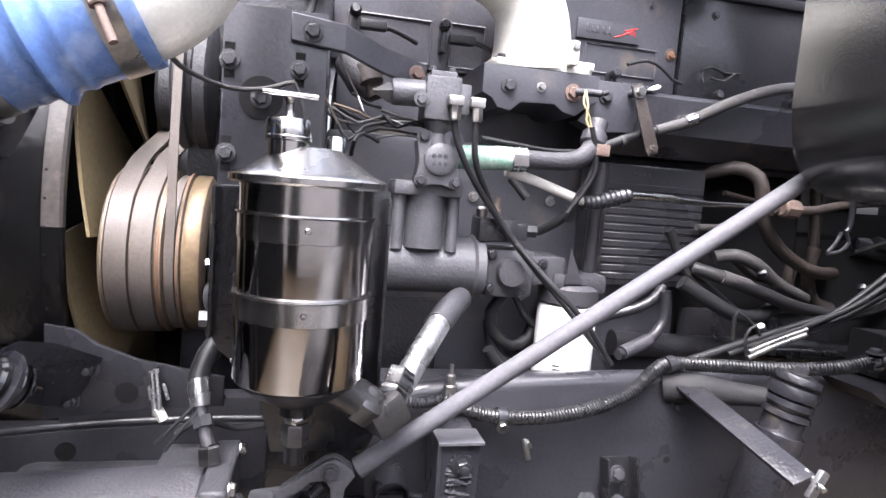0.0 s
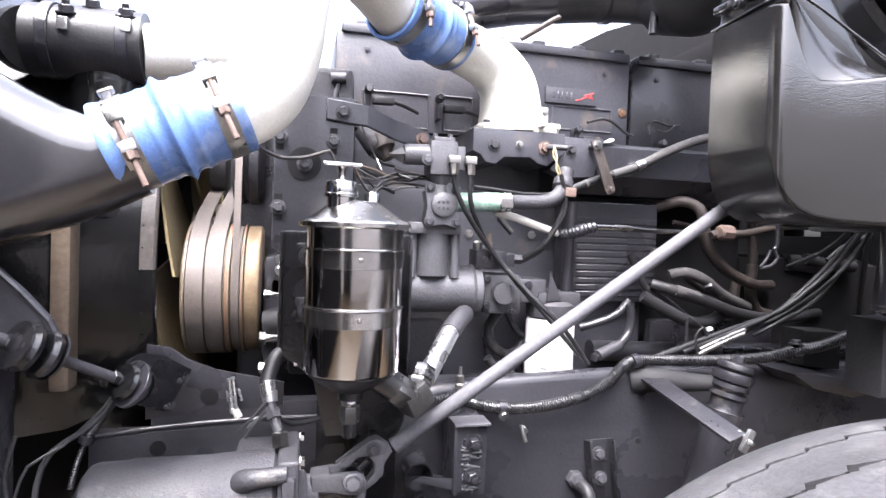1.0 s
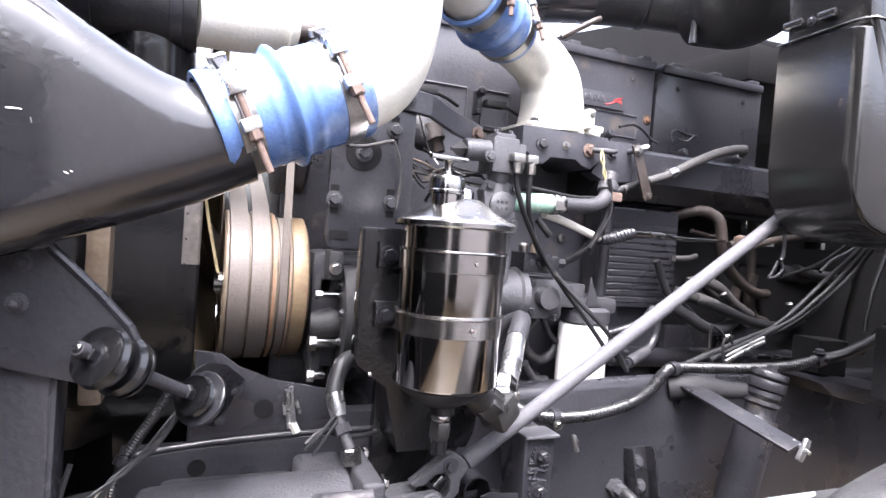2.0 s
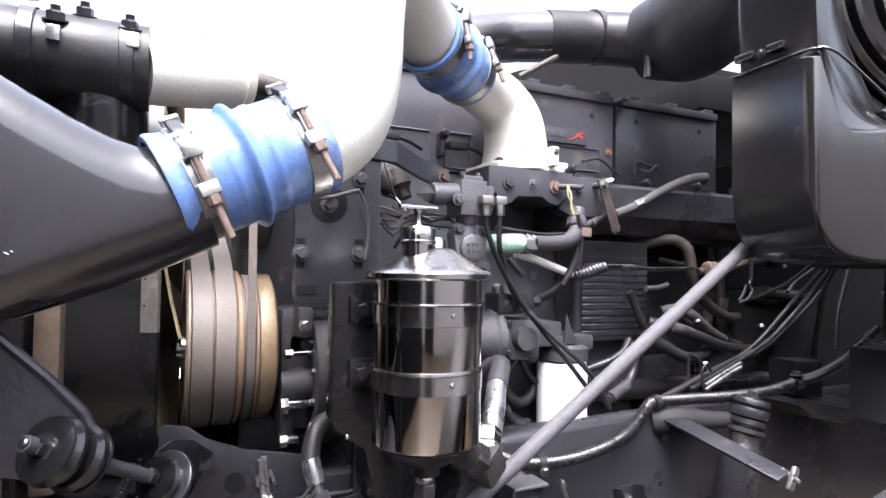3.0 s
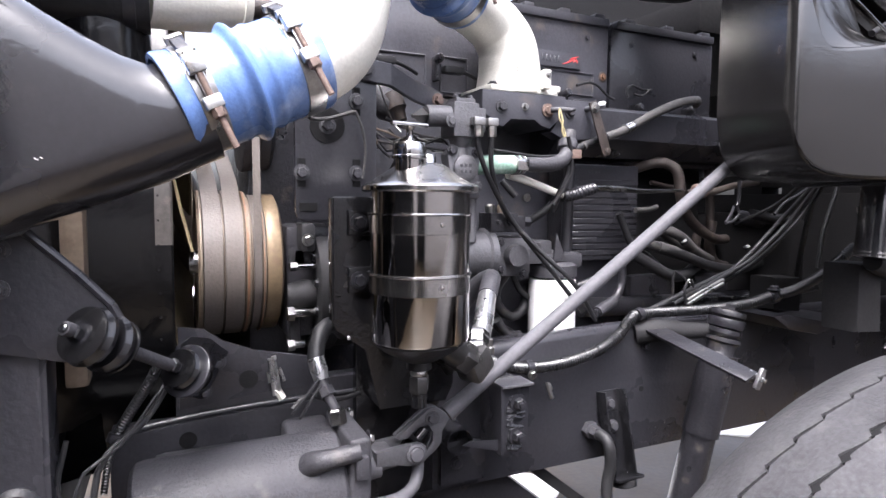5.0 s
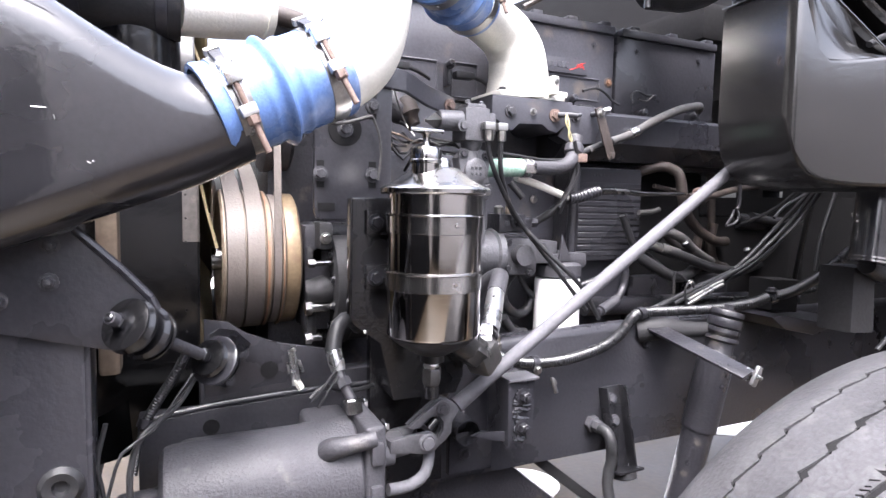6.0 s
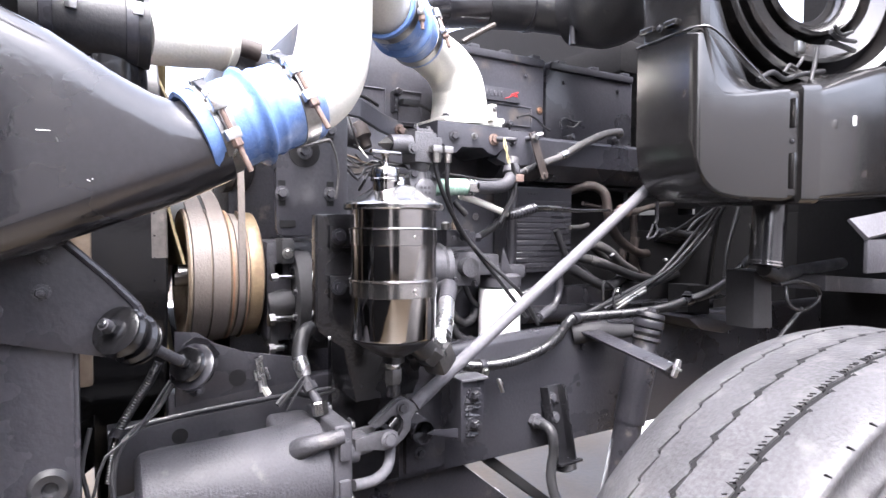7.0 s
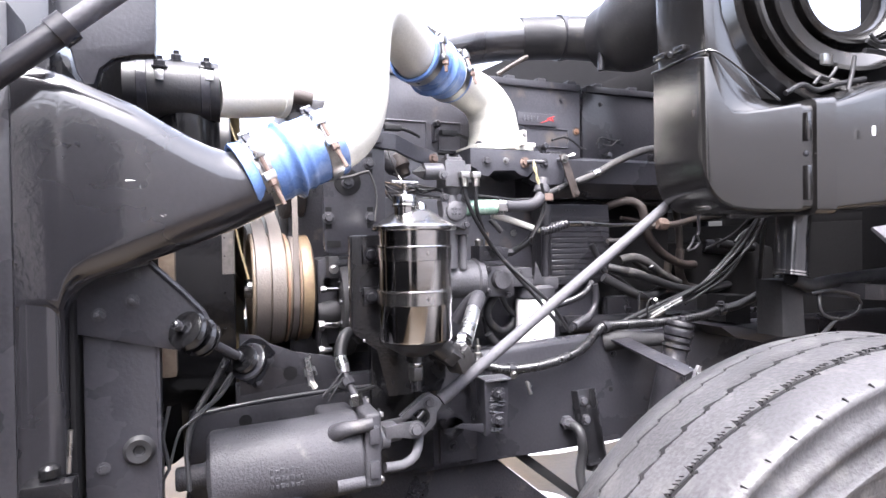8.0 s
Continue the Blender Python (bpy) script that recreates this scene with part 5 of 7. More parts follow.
lathe(bm, [(0.02, 0), (0.027, 0.004), (0.027, 0.05), (0.02, 0.06), (0.012, 0.075)], toward((0.258, 1.120, 1.459), (0.45, -0.5, -0.75)), 24)
solid("oil_sender", bm, M_GREYCAST, "grey round sender body behind the link bar", "sensor")
bm = B()
lathe(bm, [(0.013, 0), (0.018, 0.003), (0.018, 0.03), (0.012, 0.036), (0.010, 0.052)], toward((0.278, 1.090, 1.447), (0.3, -0.3, -0.9)), 12)
solid("brass_fitting", bm, M_BROWN, "dull brass fitting with a hexagon", "fitting")
bm = B()
tube(bm, [(0.234, 1.048, 1.378), (0.271, 1.060, 1.362), (0.303, 1.072, 1.375), (0.330, 1.048, 1.364), (0.369, 1.060, 1.365)], 0.0013, 8)
solid("harness_wire", bm, M_ZINC, "thin loose harness wire behind the reservoir", "wire", "harness wires")
bm = B()
tube(bm, [(0.241, 1.070, 1.384), (0.269, 1.082, 1.348), (0.301, 1.058, 1.356), (0.345, 1.070, 1.355), (0.380, 1.082, 1.354)], 0.0020, 8)
solid("harness_wire", bm, M_RUBBER, "thin loose harness wire behind the reservoir", "wire", "harness wires")
bm = B()
tube(bm, [(0.235, 1.062, 1.370), (0.258, 1.038, 1.335), (0.279, 1.050, 1.356), (0.322, 1.062, 1.368), (0.358, 1.038, 1.365)], 0.0028, 8)
solid("harness_wire", bm, M_RUBBER, "thin loose harness wire behind the reservoir", "wire", "harness wires")
bm = B()
tube(bm, [(0.268, 1.038, 1.345), (0.295, 1.050, 1.342), (0.328, 1.062, 1.350), (0.354, 1.038, 1.347)], 0.0013, 8)
solid("harness_wire", bm, M_ZINC, "thin loose harness wire behind the reservoir", "wire", "harness wires")
bm = B()
tube(bm, [(0.302, 1.040, 1.372), (0.325, 1.052, 1.359), (0.345, 1.028, 1.368), (0.364, 1.040, 1.360)], 0.0020, 8)
solid("harness_wire", bm, M_RUBBER, "thin loose harness wire behind the reservoir", "wire", "harness wires")
bm = B()
tube(bm, [(0.263, 1.042, 1.316), (0.265, 1.018, 1.334), (0.276, 1.030, 1.345), (0.299, 1.042, 1.337)], 0.0028, 8)
solid("harness_wire", bm, M_RUBBER, "thin loose harness wire behind the reservoir", "wire", "harness wires")
bm = B()
tube(bm, [(0.234, 1.028, 1.457), (0.251, 1.040, 1.422), (0.268, 1.052, 1.396), (0.275, 1.028, 1.374)], 0.0013, 8)
solid("harness_wire", bm, M_ZINC, "thin loose harness wire behind the reservoir", "wire", "harness wires")

# thin wires round the shutoff valve and over the rocker covers
for pts, r, mat in (
    ([(0.224, 1.050, 1.380), (0.231, 1.054, 1.368), (0.249, 1.058, 1.361), (0.273, 1.062, 1.359)], 0.0022, M_SLEEVE),
    ([(0.236, 1.070, 1.385), (0.270, 1.074, 1.378), (0.295, 1.078, 1.369), (0.342, 1.082, 1.368)], 0.002, M_DUST),
    ([(0.301, 1.060, 1.382), (0.327, 1.064, 1.376), (0.367, 1.068, 1.372)], 0.0022, M_SLEEVE),
    ([(0.231, 1.080, 1.377), (0.246, 1.084, 1.381), (0.276, 1.088, 1.369), (0.321, 1.092, 1.376), (0.370, 1.096, 1.372)], 0.0024, M_RUBBER),
    ([(0.260, 1.060, 1.401), (0.283, 1.064, 1.389), (0.302, 1.068, 1.387)], 0.0026, M_RUBBER),
    ([(0.223, 1.045, 1.390), (0.235, 1.049, 1.370), (0.245, 1.053, 1.350)], 0.002, M_DUST),
    ([(0.270, 1.075, 1.386), (0.296, 1.079, 1.365), (0.328, 1.083, 1.363)], 0.002, M_SLEEVE),
    ([(0.715, 1.150, 1.510), (0.752, 1.154, 1.521), (0.782, 1.158, 1.514), (0.808, 1.162, 1.498), (0.830, 1.166, 1.493)], 0.003, M_RUBBER),
    ([(0.873, 1.170, 1.501), (0.872, 1.174, 1.520), (0.892, 1.178, 1.531), (0.922, 1.182, 1.525), (0.957, 1.186, 1.528)], 0.0025, M_RUBBER),
    ([(0.885, 1.165, 1.510), (0.914, 1.169, 1.508), (0.938, 1.173, 1.525)], 0.002, M_SLEEVE),
    ([(0.444, 1.040, 1.356), (0.494, 1.044, 1.352), (0.549, 1.048, 1.348), (0.598, 1.052, 1.351)], 0.003, M_RUBBER),
    ([(0.446, 1.045, 1.354), (0.500, 1.049, 1.349), (0.556, 1.053, 1.344), (0.605, 1.057, 1.349)], 0.0025, M_RUBBER),
    ([(0.601, 1.020, 1.385), (0.611, 1.024, 1.358), (0.617, 1.028, 1.327), (0.608, 1.032, 1.299), (0.582, 1.036, 1.258)], 0.004, M_RUBBER),
):
    bm = B()
    tube(bm, pts, r, 8)
    solid("wire", bm, mat, "thin dusty wire among the engine fittings", "wire", "engine wires")

# ---- fuel pump group ----
vb = thing("fuel_shutoff_valve", (0.37, 1.0, 1.36), "grey-black fuel shutoff valve block with two hose unions", "valve")
bm = B()
box(bm, (0.350, 0.985, 1.368), (0.397, 1.04, 1.425), 0.004)
box(bm, (0.356, 0.99, 1.42), (0.392, 1.03, 1.432), 0.003)
box(bm, (0.395, 0.99, 1.378), (0.412, 1.03, 1.418), 0.003)
part("block", bm, M_VALVE, vb)
bm = B()
lathe(bm, [(0.0175, 0.0), (0.0175, 0.04), (0.016, 0.044)], toward((0.352, 1.005, 1.402), (-1, 0.0, -0.03)), 28)
part("solenoid", bm, M_VALVE, vb)
bm = B()
lathe(bm, [(0.015, 0.0), (0.016, 0.003), (0.004, 0.022), (0.004, 0.026)], toward((0.309, 1.005, 1.4), (-1, -0.15, -0.06)), 3)
part("inlet_cone", bm, M_ZINC, vb, "bright inlet cone")
for p in ((0.360, 1.0, 1.432), (0.386, 1.0, 1.432)):
    bolt(vb, p, (0, 0, 1), 0.0045, 0.006, M_VALVE)
bolt(vb, (0.345, 0.984, 1.392), r=0.007, h=0.006, mat=M_VALVE)
bm = B()
lathe(bm, [(0.020, 0), (0.018, 0.01), (0.013, 0.018), (0.015, 0.035)], toward((0.374, 1.01, 1.37), (0, 0, -1)), 20)
part("stem", bm, M_VALVE, vb)
UN = ((0.388, 0.972, 1.392), (0.420, 0.985, 1.394))
for u in UN:
    bm = B()
    box(bm, (u[0] - 0.011, u[1] - 0.008, u[2] - 0.006), (u[0] + 0.009, u[1] + 0.012, u[2] + 0.007), 0.002)
    lathe(bm, [(0.0075, 0), (0.0075, 0.018), (0.006, 0.020)], toward((u[0], u[1], u[2] - 0.004), (0.05, 0, -1)), 6)
    part("union", bm, M_ZINC, vb, "plated hose union")

fpump = thing("fuel_pump", (0.38, 1.05, 1.10), "grey-black cast fuel pump with a round end cover", "fuel pump")
bm = B()
prism(bm, [(0.346, 1.288), (0.352, 1.278), (0.37, 1.284), (0.385, 1.284), (0.402, 1.278), (0.409, 1.288), (0.404, 1.31), (0.407, 1.335), (0.396, 1.352), (0.384, 1.358), (0.37, 1.358), (0.356, 1.352), (0.346, 1.34), (0.35, 1.315)], 1.0, 1.03, "y", 0.003)
part("gear_flange", bm, M_VALVE, fpump)
bm = B()
lathe(bm, [(0.0215, 0), (0.0215, 0.005), (0.019, 0.007), (0.004, 0.0075)], toward((0.378, 1.0, 1.318), (0, -1, 0)), 32)
cover = part("round_cover", bm, M_VALVE, fpump)
for k in range(3):
    bm = B()
    box(bm, (0.366 + k * 0.008, 0.9915, 1.320), (0.371 + k * 0.008, 0.9935, 1.325), 0.0005, seg=1)
    box(bm, (0.367 + k * 0.008, 0.9915, 1.310), (0.371 + k * 0.008, 0.9935, 1.315), 0.0005, seg=1)
    part("cast_mark", bm, M_GREYCAST, cover)
for p in ((0.354, 1.0, 1.347), (0.354, 1.0, 1.289), (0.402, 1.0, 1.289), (0.400, 1.0, 1.345)):
    bolt(fpump, p, r=0.0065, h=0.006, mat=M_GREYCAST)
bm = B()
box(bm, (0.322, 1.018, 1.268), (0.418, 1.09, 1.288), 0.005)
box(bm, (0.326, 1.042, 1.185), (0.415, 1.09, 1.272), 0.006)
for x in (0.332, 0.410):
    tube(bm, [(x, 1.036, 1.270), (x, 1.036, 1.192)], 0.0085, 12)
part("governor_body", bm, M_VALVE, fpump)
bm = B()
tube(bm, [(0.371, 1.046, 1.272), (0.371, 1.046, 1.195)], 0.0285, 32)
part("governor_barrel", bm, M_VALVE, fpump)
bm = B()
lathe(bm, [(0.038, 0.0), (0.042, 0.004), (0.042, 0.13), (0.047, 0.134), (0.047, 0.146), (0.04, 0.15)], toward((0.318, 1.072, 1.168), (1, 0, 0)), 40)
box(bm, (0.31, 1.05, 1.135), (0.33, 1.12, 1.205), 0.006)
part("pump_barrel", bm, M_VALVE, fpump)
bm = B()
box(bm, (0.470, 1.05, 1.125), (0.545, 1.13, 1.198), 0.008)
box(bm, (0.54, 1.06, 1.145), (0.60, 1.13, 1.19), 0.006)
lathe(bm, [(0.02, 0), (0.02, 0.02)], toward((0.505, 1.05, 1.165), (0, -1, 0)), 20)
part("rear_body", bm, M_FORGED, fpump)
for p in ((0.475, 1.045, 1.19), (0.475, 1.045, 1.14), (0.56, 1.055, 1.178), (0.525, 1.045, 1.13)):
    bolt(fpump, p, r=0.006, h=0.006, mat=M_CAST)
bm = B()
box(bm, (0.452, 1.04, 1.208), (0.51, 1.09, 1.243), 0.004)
box(bm, (0.51, 1.045, 1.212), (0.528, 1.08, 1.238), 0.003)
tube(bm, [(0.528, 1.06, 1.226), (0.545, 1.06, 1.226)], 0.010, 6)
part("rail_block", bm, M_CAST, fpump)
bolt(fpump, (0.468, 1.039, 1.226), r=0.004, h=0.003, mat=M_GREYCAST)
bolt(fpump, (0.488, 1.039, 1.228), r=0.0075, h=0.008, mat=M_GREYCAST)
bm = B()
lathe(bm, [(0.008, 0), (0.009, 0.004), (0.009, 0.012), (0.005, 0.016)], toward((0.458, 1.055, 1.243), (0, 0, 1)), 12)
part("banjo_cap", bm, M_ZINC, fpump, "plated banjo cap")
bm = B()
lathe(bm, [(0.006, 0), (0.006, 0.012), (0.004, 0.016), (0.004, 0.03)], toward((0.482, 1.06, 1.243), (0, 0, 1)), 8)
part("brass_union", bm, M_DUST, fpump, "brass union")
for q in ((0.472, 1.165, 1.271), (0.607, 1.165, 1.273)):
    bolt(fpump, q, r=0.006, h=0.004, mat=M_ZINC)

# the two black hoses from the valve across to the filter
for pts in (
    [(0.386, 0.974, 1.378), (0.392, 0.979, 1.352), (0.407, 0.985, 1.320), (0.438, 1.002, 1.280), (0.475, 1.018, 1.240), (0.510, 1.020, 1.200), (0.549, 1.022, 1.160), (0.591, 1.03, 1.120), (0.66, 1.04, 1.05)],
    [(0.420, 0.985, 1.378), (0.4235, 0.992, 1.327), (0.444, 1.010, 1.288), (0.475, 1.031, 1.245), (0.520, 1.010, 1.190), (0.562, 0.990, 1.146), (0.604, 0.985, 1.106), (0.66, 1.0, 1.04)],
):
    bm = B()
    tube(bm, pts, 0.0044, 12)
    solid("fuel_hose", bm, M_RUBBER, "black rubber fuel hose curving down to the filter", "hose", "fuel hoses")

# green hose, clamp and grey elbow
gh = thing("coolant_hose", (0.46, 1.02, 1.30), "faded green silicone coolant hose with a worm clamp", "hose")
G0, G1 = Vector((0.405, 1.02, 1.325)), Vector((0.505, 1.022, 1.330))
bm = B()
tube(bm, [G0, G1], 0.0165, 24, 0.004)
part("sleeve", bm, M_GREEN, gh)
bm = B()
for h in (0.0, 0.011):
    lathe(bm, [(0.0165, h - 0.004), (0.0182, h - 0.0035), (0.0182, h + 0.0035), (0.0165, h + 0.004)], toward((0.488, 1.0217, 1.329), G1 - G0), 28, close=False)
box(bm, (0.482, 1.0, 1.318), (0.505, 1.008, 1.338), 0.002)
part("worm_clamp", bm, M_STEEL, gh, "bright worm clamp")
bm = B()
tube(bm, [(0.50, 1.022, 1.330), (0.55, 1.025, 1.331), (0.585, 1.028, 1.336), (0.607, 1.033, 1.352), (0.616, 1.04, 1.375)], [0.0135, 0.0135, 0.014, 0.014], 20)
part("grey_tube", bm, M_GREYCAST, gh, "dark grey bent tube")
bm = B()
lathe(bm, [(0.016, 0), (0.0185, 0.003), (0.0185, 0.018), (0.0155, 0.022)], toward((0.611, 1.037, 1.36), (0.35, 0.25, 0.9)), 24)
lathe(bm, [(0.0135, 0.02), (0.0135, 0.04)], toward((0.611, 1.037, 1.36), (0.35, 0.25, 0.9)), 24)
part("collar", bm, M_GREYCAST, gh)
bm = B()
box(bm, (0.610, 1.020, 1.362), (0.634, 1.030, 1.345), 0.003)
part("rusty_clamp", bm, M_RUST, gh, "rusty clamp screw")

# sleeved hose rising to the right
hz = thing("sleeved_hose", (0.8, 1.08, 1.37), "dusty grey sleeved hose rising along the manifold", "hose")
bm = B()
tube(bm, [(0.635, 1.072, 1.358), (0.70, 1.075, 1.385), (0.735, 1.075, 1.396)], 0.0072, 14)
part("hose", bm, M_RUBBER, hz)
bm = B()
tube(bm, [(0.735, 1.075, 1.396), (0.790, 1.075, 1.416), (0.857, 1.075, 1.450), (0.93, 1.075, 1.479), (0.985, 1.078, 1.490), (1.005, 1.10, 1.484)], [0.0085, 0.009, 0.0095, 0.0085], 14)
part("sleeve", bm, M_SLEEVE, hz, "dusty heat sleeve")
bm = B()
tube(bm, [(0.785, 1.075, 1.4145), (0.802, 1.075, 1.422)], 0.0108, 14)
part("crimp", bm, M_SILVER, hz)
bm = B()
tube(bm, [(0.676, 1.0735, 1.374), (0.681, 1.0735, 1.3765)], 0.0085, 14)
part("cable_tie", bm, M_SLEEVE, hz)
bm = B()
tube(bm, [(0.712, 1.075, 1.388), (0.717, 1.075, 1.390)], 0.0085, 14)
part("cable_tie", bm, M_SLEEVE, hz)

# tan pull rod and black connector across the control unit
pr = thing("linkage_rod", (0.65, 1.05, 1.26), "pale dusty rod with a ribbed black connector and bright tube", "rod")
bm = B()
tube(bm, [(0.485, 1.04, 1.312), (0.53, 1.045, 1.302), (0.60, 1.05, 1.281), (0.625, 1.05, 1.276)], 0.0075, 12)
part("tan_rod", bm, M_ALU, pr)
bm = B()
tube(bm, [(0.612, 1.05, 1.275), (0.64, 1.05, 1.279), (0.672, 1.05, 1.288), (0.69, 1.05, 1.292)], [0.0115, 0.012, 0.0125, 0.0105], 14, ridge=0.0018, pitch=0.008)
part("connector", bm, M_CAST, pr)
bm = B()
tube(bm, [(0.69, 1.05, 1.292), (0.76, 1.06, 1.292), (0.84, 1.08, 1.289), (0.96, 1.085, 1.292)], [0.0065, 0.006, 0.0045, 0.004], 10)
part("bright_tube", bm, M_STEEL, pr)
bm = B()
tube(bm, [(0.52, 1.12, 1.305), (0.545, 1.11, 1.275)], 0.007, 10)
tube(bm, [(0.605, 1.06, 1.268), (0.585, 1.07, 1.245), (0.56, 1.09, 1.225)], 0.008, 10)
tube(bm, [(0.46, 1.13, 1.345), (0.55, 1.12, 1.345), (0.65, 1.10, 1.338)], 0.005, 8)
solid("branch_cable", bm, M_RUBBER, "black branch cable under the green hose", "cable")

# control unit with its fins
ecu = thing("engine_control_unit", (0.78, 1.14, 1.14), "black finned engine control unit bolted to the block", "control unit")
bm = B()
box(bm, (0.680, 1.134, 1.139), (0.878, 1.18, 1.346), 0.006)
part("case", bm, M_BLACK, ecu)
for k in range(12):
    z = 1.150 + k * 0.0138
    bm = B()
    box(bm, (0.682, 1.1324, z), (0.876, 1.1365, z + 0.0112), 0.0012, seg=1)
    part("fin", bm, M_BLACK, ecu)
for k in range(4):
    bm = B()
    box(bm, (0.738 + k * 0.009, 1.1328, 1.327), (0.743 + k * 0.009, 1.1352, 1.332), 0.0005, seg=1)
    part("label_mark", bm, M_GREYCAST, ecu)
bm = B()
box(bm, (0.655, 1.10, 1.13), (0.679, 1.16, 1.34), 0.005)
tube(bm, [(0.658, 1.09, 1.34), (0.655, 1.09, 1.25), (0.652, 1.09, 1.14)], 0.011, 10)
solid("cable_harness", bm, M_CAST, "black upright harness trunk beside the control unit", "harness")

# spin-on filter
ff = thing("fuel_filter", (0.64, 1.09, 0.9), "white spin-on fuel filter with a faint printed label", "fuel filter")
FM = Matrix.Translation((0.622, 1.09, 0))
bm = B()
lathe(bm, [(0.037, 0.90), (0.0445, 0.902), (0.047, 0.908), (0.047, 1.104), (0.045, 1.112), (0.037, 1.114)], FM, 48)
can = part("can", bm, M_WHITE, ff)
for j in range(7):
    bm = B()
    a0 = math.radians(236 + (j % 2) * 1.5)
    z = 0.985 + j * 0.006
    q = Vector((0.622 + 0.0472 * math.cos(a0), 1.09 + 0.0472 * math.sin(a0), z))
    box(bm, (-0.006, -0.0004, -0.0015), (0.006, 0.0006, 0.0015), 0.0002, seg=1, m=toward(q, (0, 0, 1)) @ Matrix.Rotation(a0 + math.pi / 2, 4, "Z"))
    part("print_bar", bm, M_GREYCAST, can)
bm = B()
a0 = math.radians(268)
q = Vector((0.622 + 0.0472 * math.cos(a0), 1.09 + 0.0472 * math.sin(a0), 1.0))
box(bm, (-0.009, -0.0004, -0.007), (0.009, 0.0006, 0.007), 0.0002, seg=1, m=toward(q, (0, 0, 1)) @ Matrix.Rotation(a0 + math.pi / 2, 4, "Z"))
part("print_patch", bm, M_RED, can, "red printed patch")
bm = B()
lathe(bm, [(0.043, 1.114), (0.048, 1.118), (0.048, 1.140), (0.040, 1.147)], FM, 40)
box(bm, (0.58, 1.055, 1.135), (0.67, 1.15, 1.165), 0.008)
prism(bm, [(0.597, 1.15), (0.602, 1.205), (0.627, 1.15)], 1.05, 1.055, "y", 0.001)
part("filter_head", bm, M_GREYCAST, ff)

# ---- pipes and hoses between the control unit and the bulkhead ----
def hose_run(name, pts, r, mat, label, category="hose", group="", **kw):
    bm = B()
    tube(bm, pts, r, 12, **kw)
    return solid(name, bm, mat, label, category, group)


BR = "hoses behind the steering shaft"
hose_run("brown_hose", [(0.88, 1.16, 1.34), (0.919, 1.120, 1.355), (0.947, 1.110, 1.348), (0.958, 1.100, 1.334), (0.967, 1.100, 1.303), (0.975, 1.100, 1.267), (1.004, 1.110, 1.237), (1.050, 1.120, 1.207), (1.130, 1.140, 1.180), (1.212, 1.180, 1.176)], 0.012, M_BROWN, "dusty brown rubber hose bending down beside the engine", group=BR)
hose_run("grey_hose", [(0.902, 1.120, 1.198), (0.935, 1.110, 1.205), (0.971, 1.100, 1.192), (1.031, 1.110, 1.157), (1.117, 1.140, 1.129)], 0.0115, M_SLEEVE, "grey sleeved hose behind the shaft", group=BR)
hose_run("black_hose", [(0.848, 1.100, 1.180), (0.882, 1.080, 1.171), (0.957, 1.070, 1.149), (1.051, 1.080, 1.122), (1.193, 1.120, 1.106), (1.370, 1.200, 1.109)], 0.0115, M_RUBBER, "black rubber hose with a printed sleeve", group=BR)
bm = B()
tube(bm, [(0.887, 1.078, 1.170), (0.938, 1.073, 1.156)], 0.0128, 12)
solid("hose_sleeve", bm, M_SLEEVE, "worn dusty protective sleeve on a hose", "sleeve")
hose_run("black_hose", [(0.816, 1.080, 1.158), (0.864, 1.070, 1.131), (0.919, 1.070, 1.107), (0.970, 1.080, 1.106), (1.025, 1.100, 1.121)], 0.0125, M_RUBBER, "thick black rubber hose curling beneath the shaft", group=BR)
hose_run("elbow_pipe", [(0.691, 1.100, 1.091), (0.742, 1.090, 1.108), (0.773, 1.090, 1.124), (0.796, 1.100, 1.144)], 0.0085, M_CAST, "dark pipe elbow below the control unit", "pipe")
hose_run("elbow_pipe", [(0.789, 1.080, 1.141), (0.793, 1.080, 1.112), (0.788, 1.080, 1.083), (0.762, 1.070, 1.061), (0.728, 1.060, 1.047), (0.698, 1.050, 1.041)], 0.0085, M_CAST, "dark pipe elbow with a crimped end", "pipe")
bm = B()
tube(bm, [(0.761, 1.068, 1.061), (0.707, 1.052, 1.044)], 0.0112, 12)
solid("pipe_crimp", bm, M_GREYCAST, "grey crimp on the bronze pipe", "crimp")
hose_run("tee_pipe", [(0.969, 1.080, 1.285), (0.997, 1.080, 1.292), (1.055, 1.090, 1.291), (1.162, 1.120, 1.308), (1.294, 1.160, 1.321)], 0.008, M_BROWN, "rusty steel pipe running to the bulkhead", "pipe")
bm = B()
lathe(bm, [(0.012, 0), (0.016, 0.004), (0.016, 0.03), (0.011, 0.034)], toward((0.979, 1.070, 1.292), (1, 0.05, -0.03)), 8)
solid("tee_fitting", bm, M_RUST, "rusty tee fitting on the pipe", "fitting")
hose_run("upright_pipe", [(1.166, 1.200, 1.351), (1.178, 1.200, 1.244), (1.170, 1.200, 1.136)], 0.011, M_BROWN, "brown upright pipe against the engine", "pipe")
hose_run("upright_pipe", [(1.134, 1.200, 1.189), (1.130, 1.200, 1.135), (1.147, 1.200, 1.054)], 0.013, M_BROWN, "brown upright pipe against the engine", "pipe")
lk = thing("hanging_link", (1.116, 1.080, 1.223), "dark steel clevis link hanging from a cable", "link")
bm = B()
tube(bm, [(1.132, 1.080, 1.319), (1.132, 1.080, 1.272), (1.125, 1.080, 1.260)], 0.0045, 10)
part("rod", bm, M_CAST, lk)
bm = B()
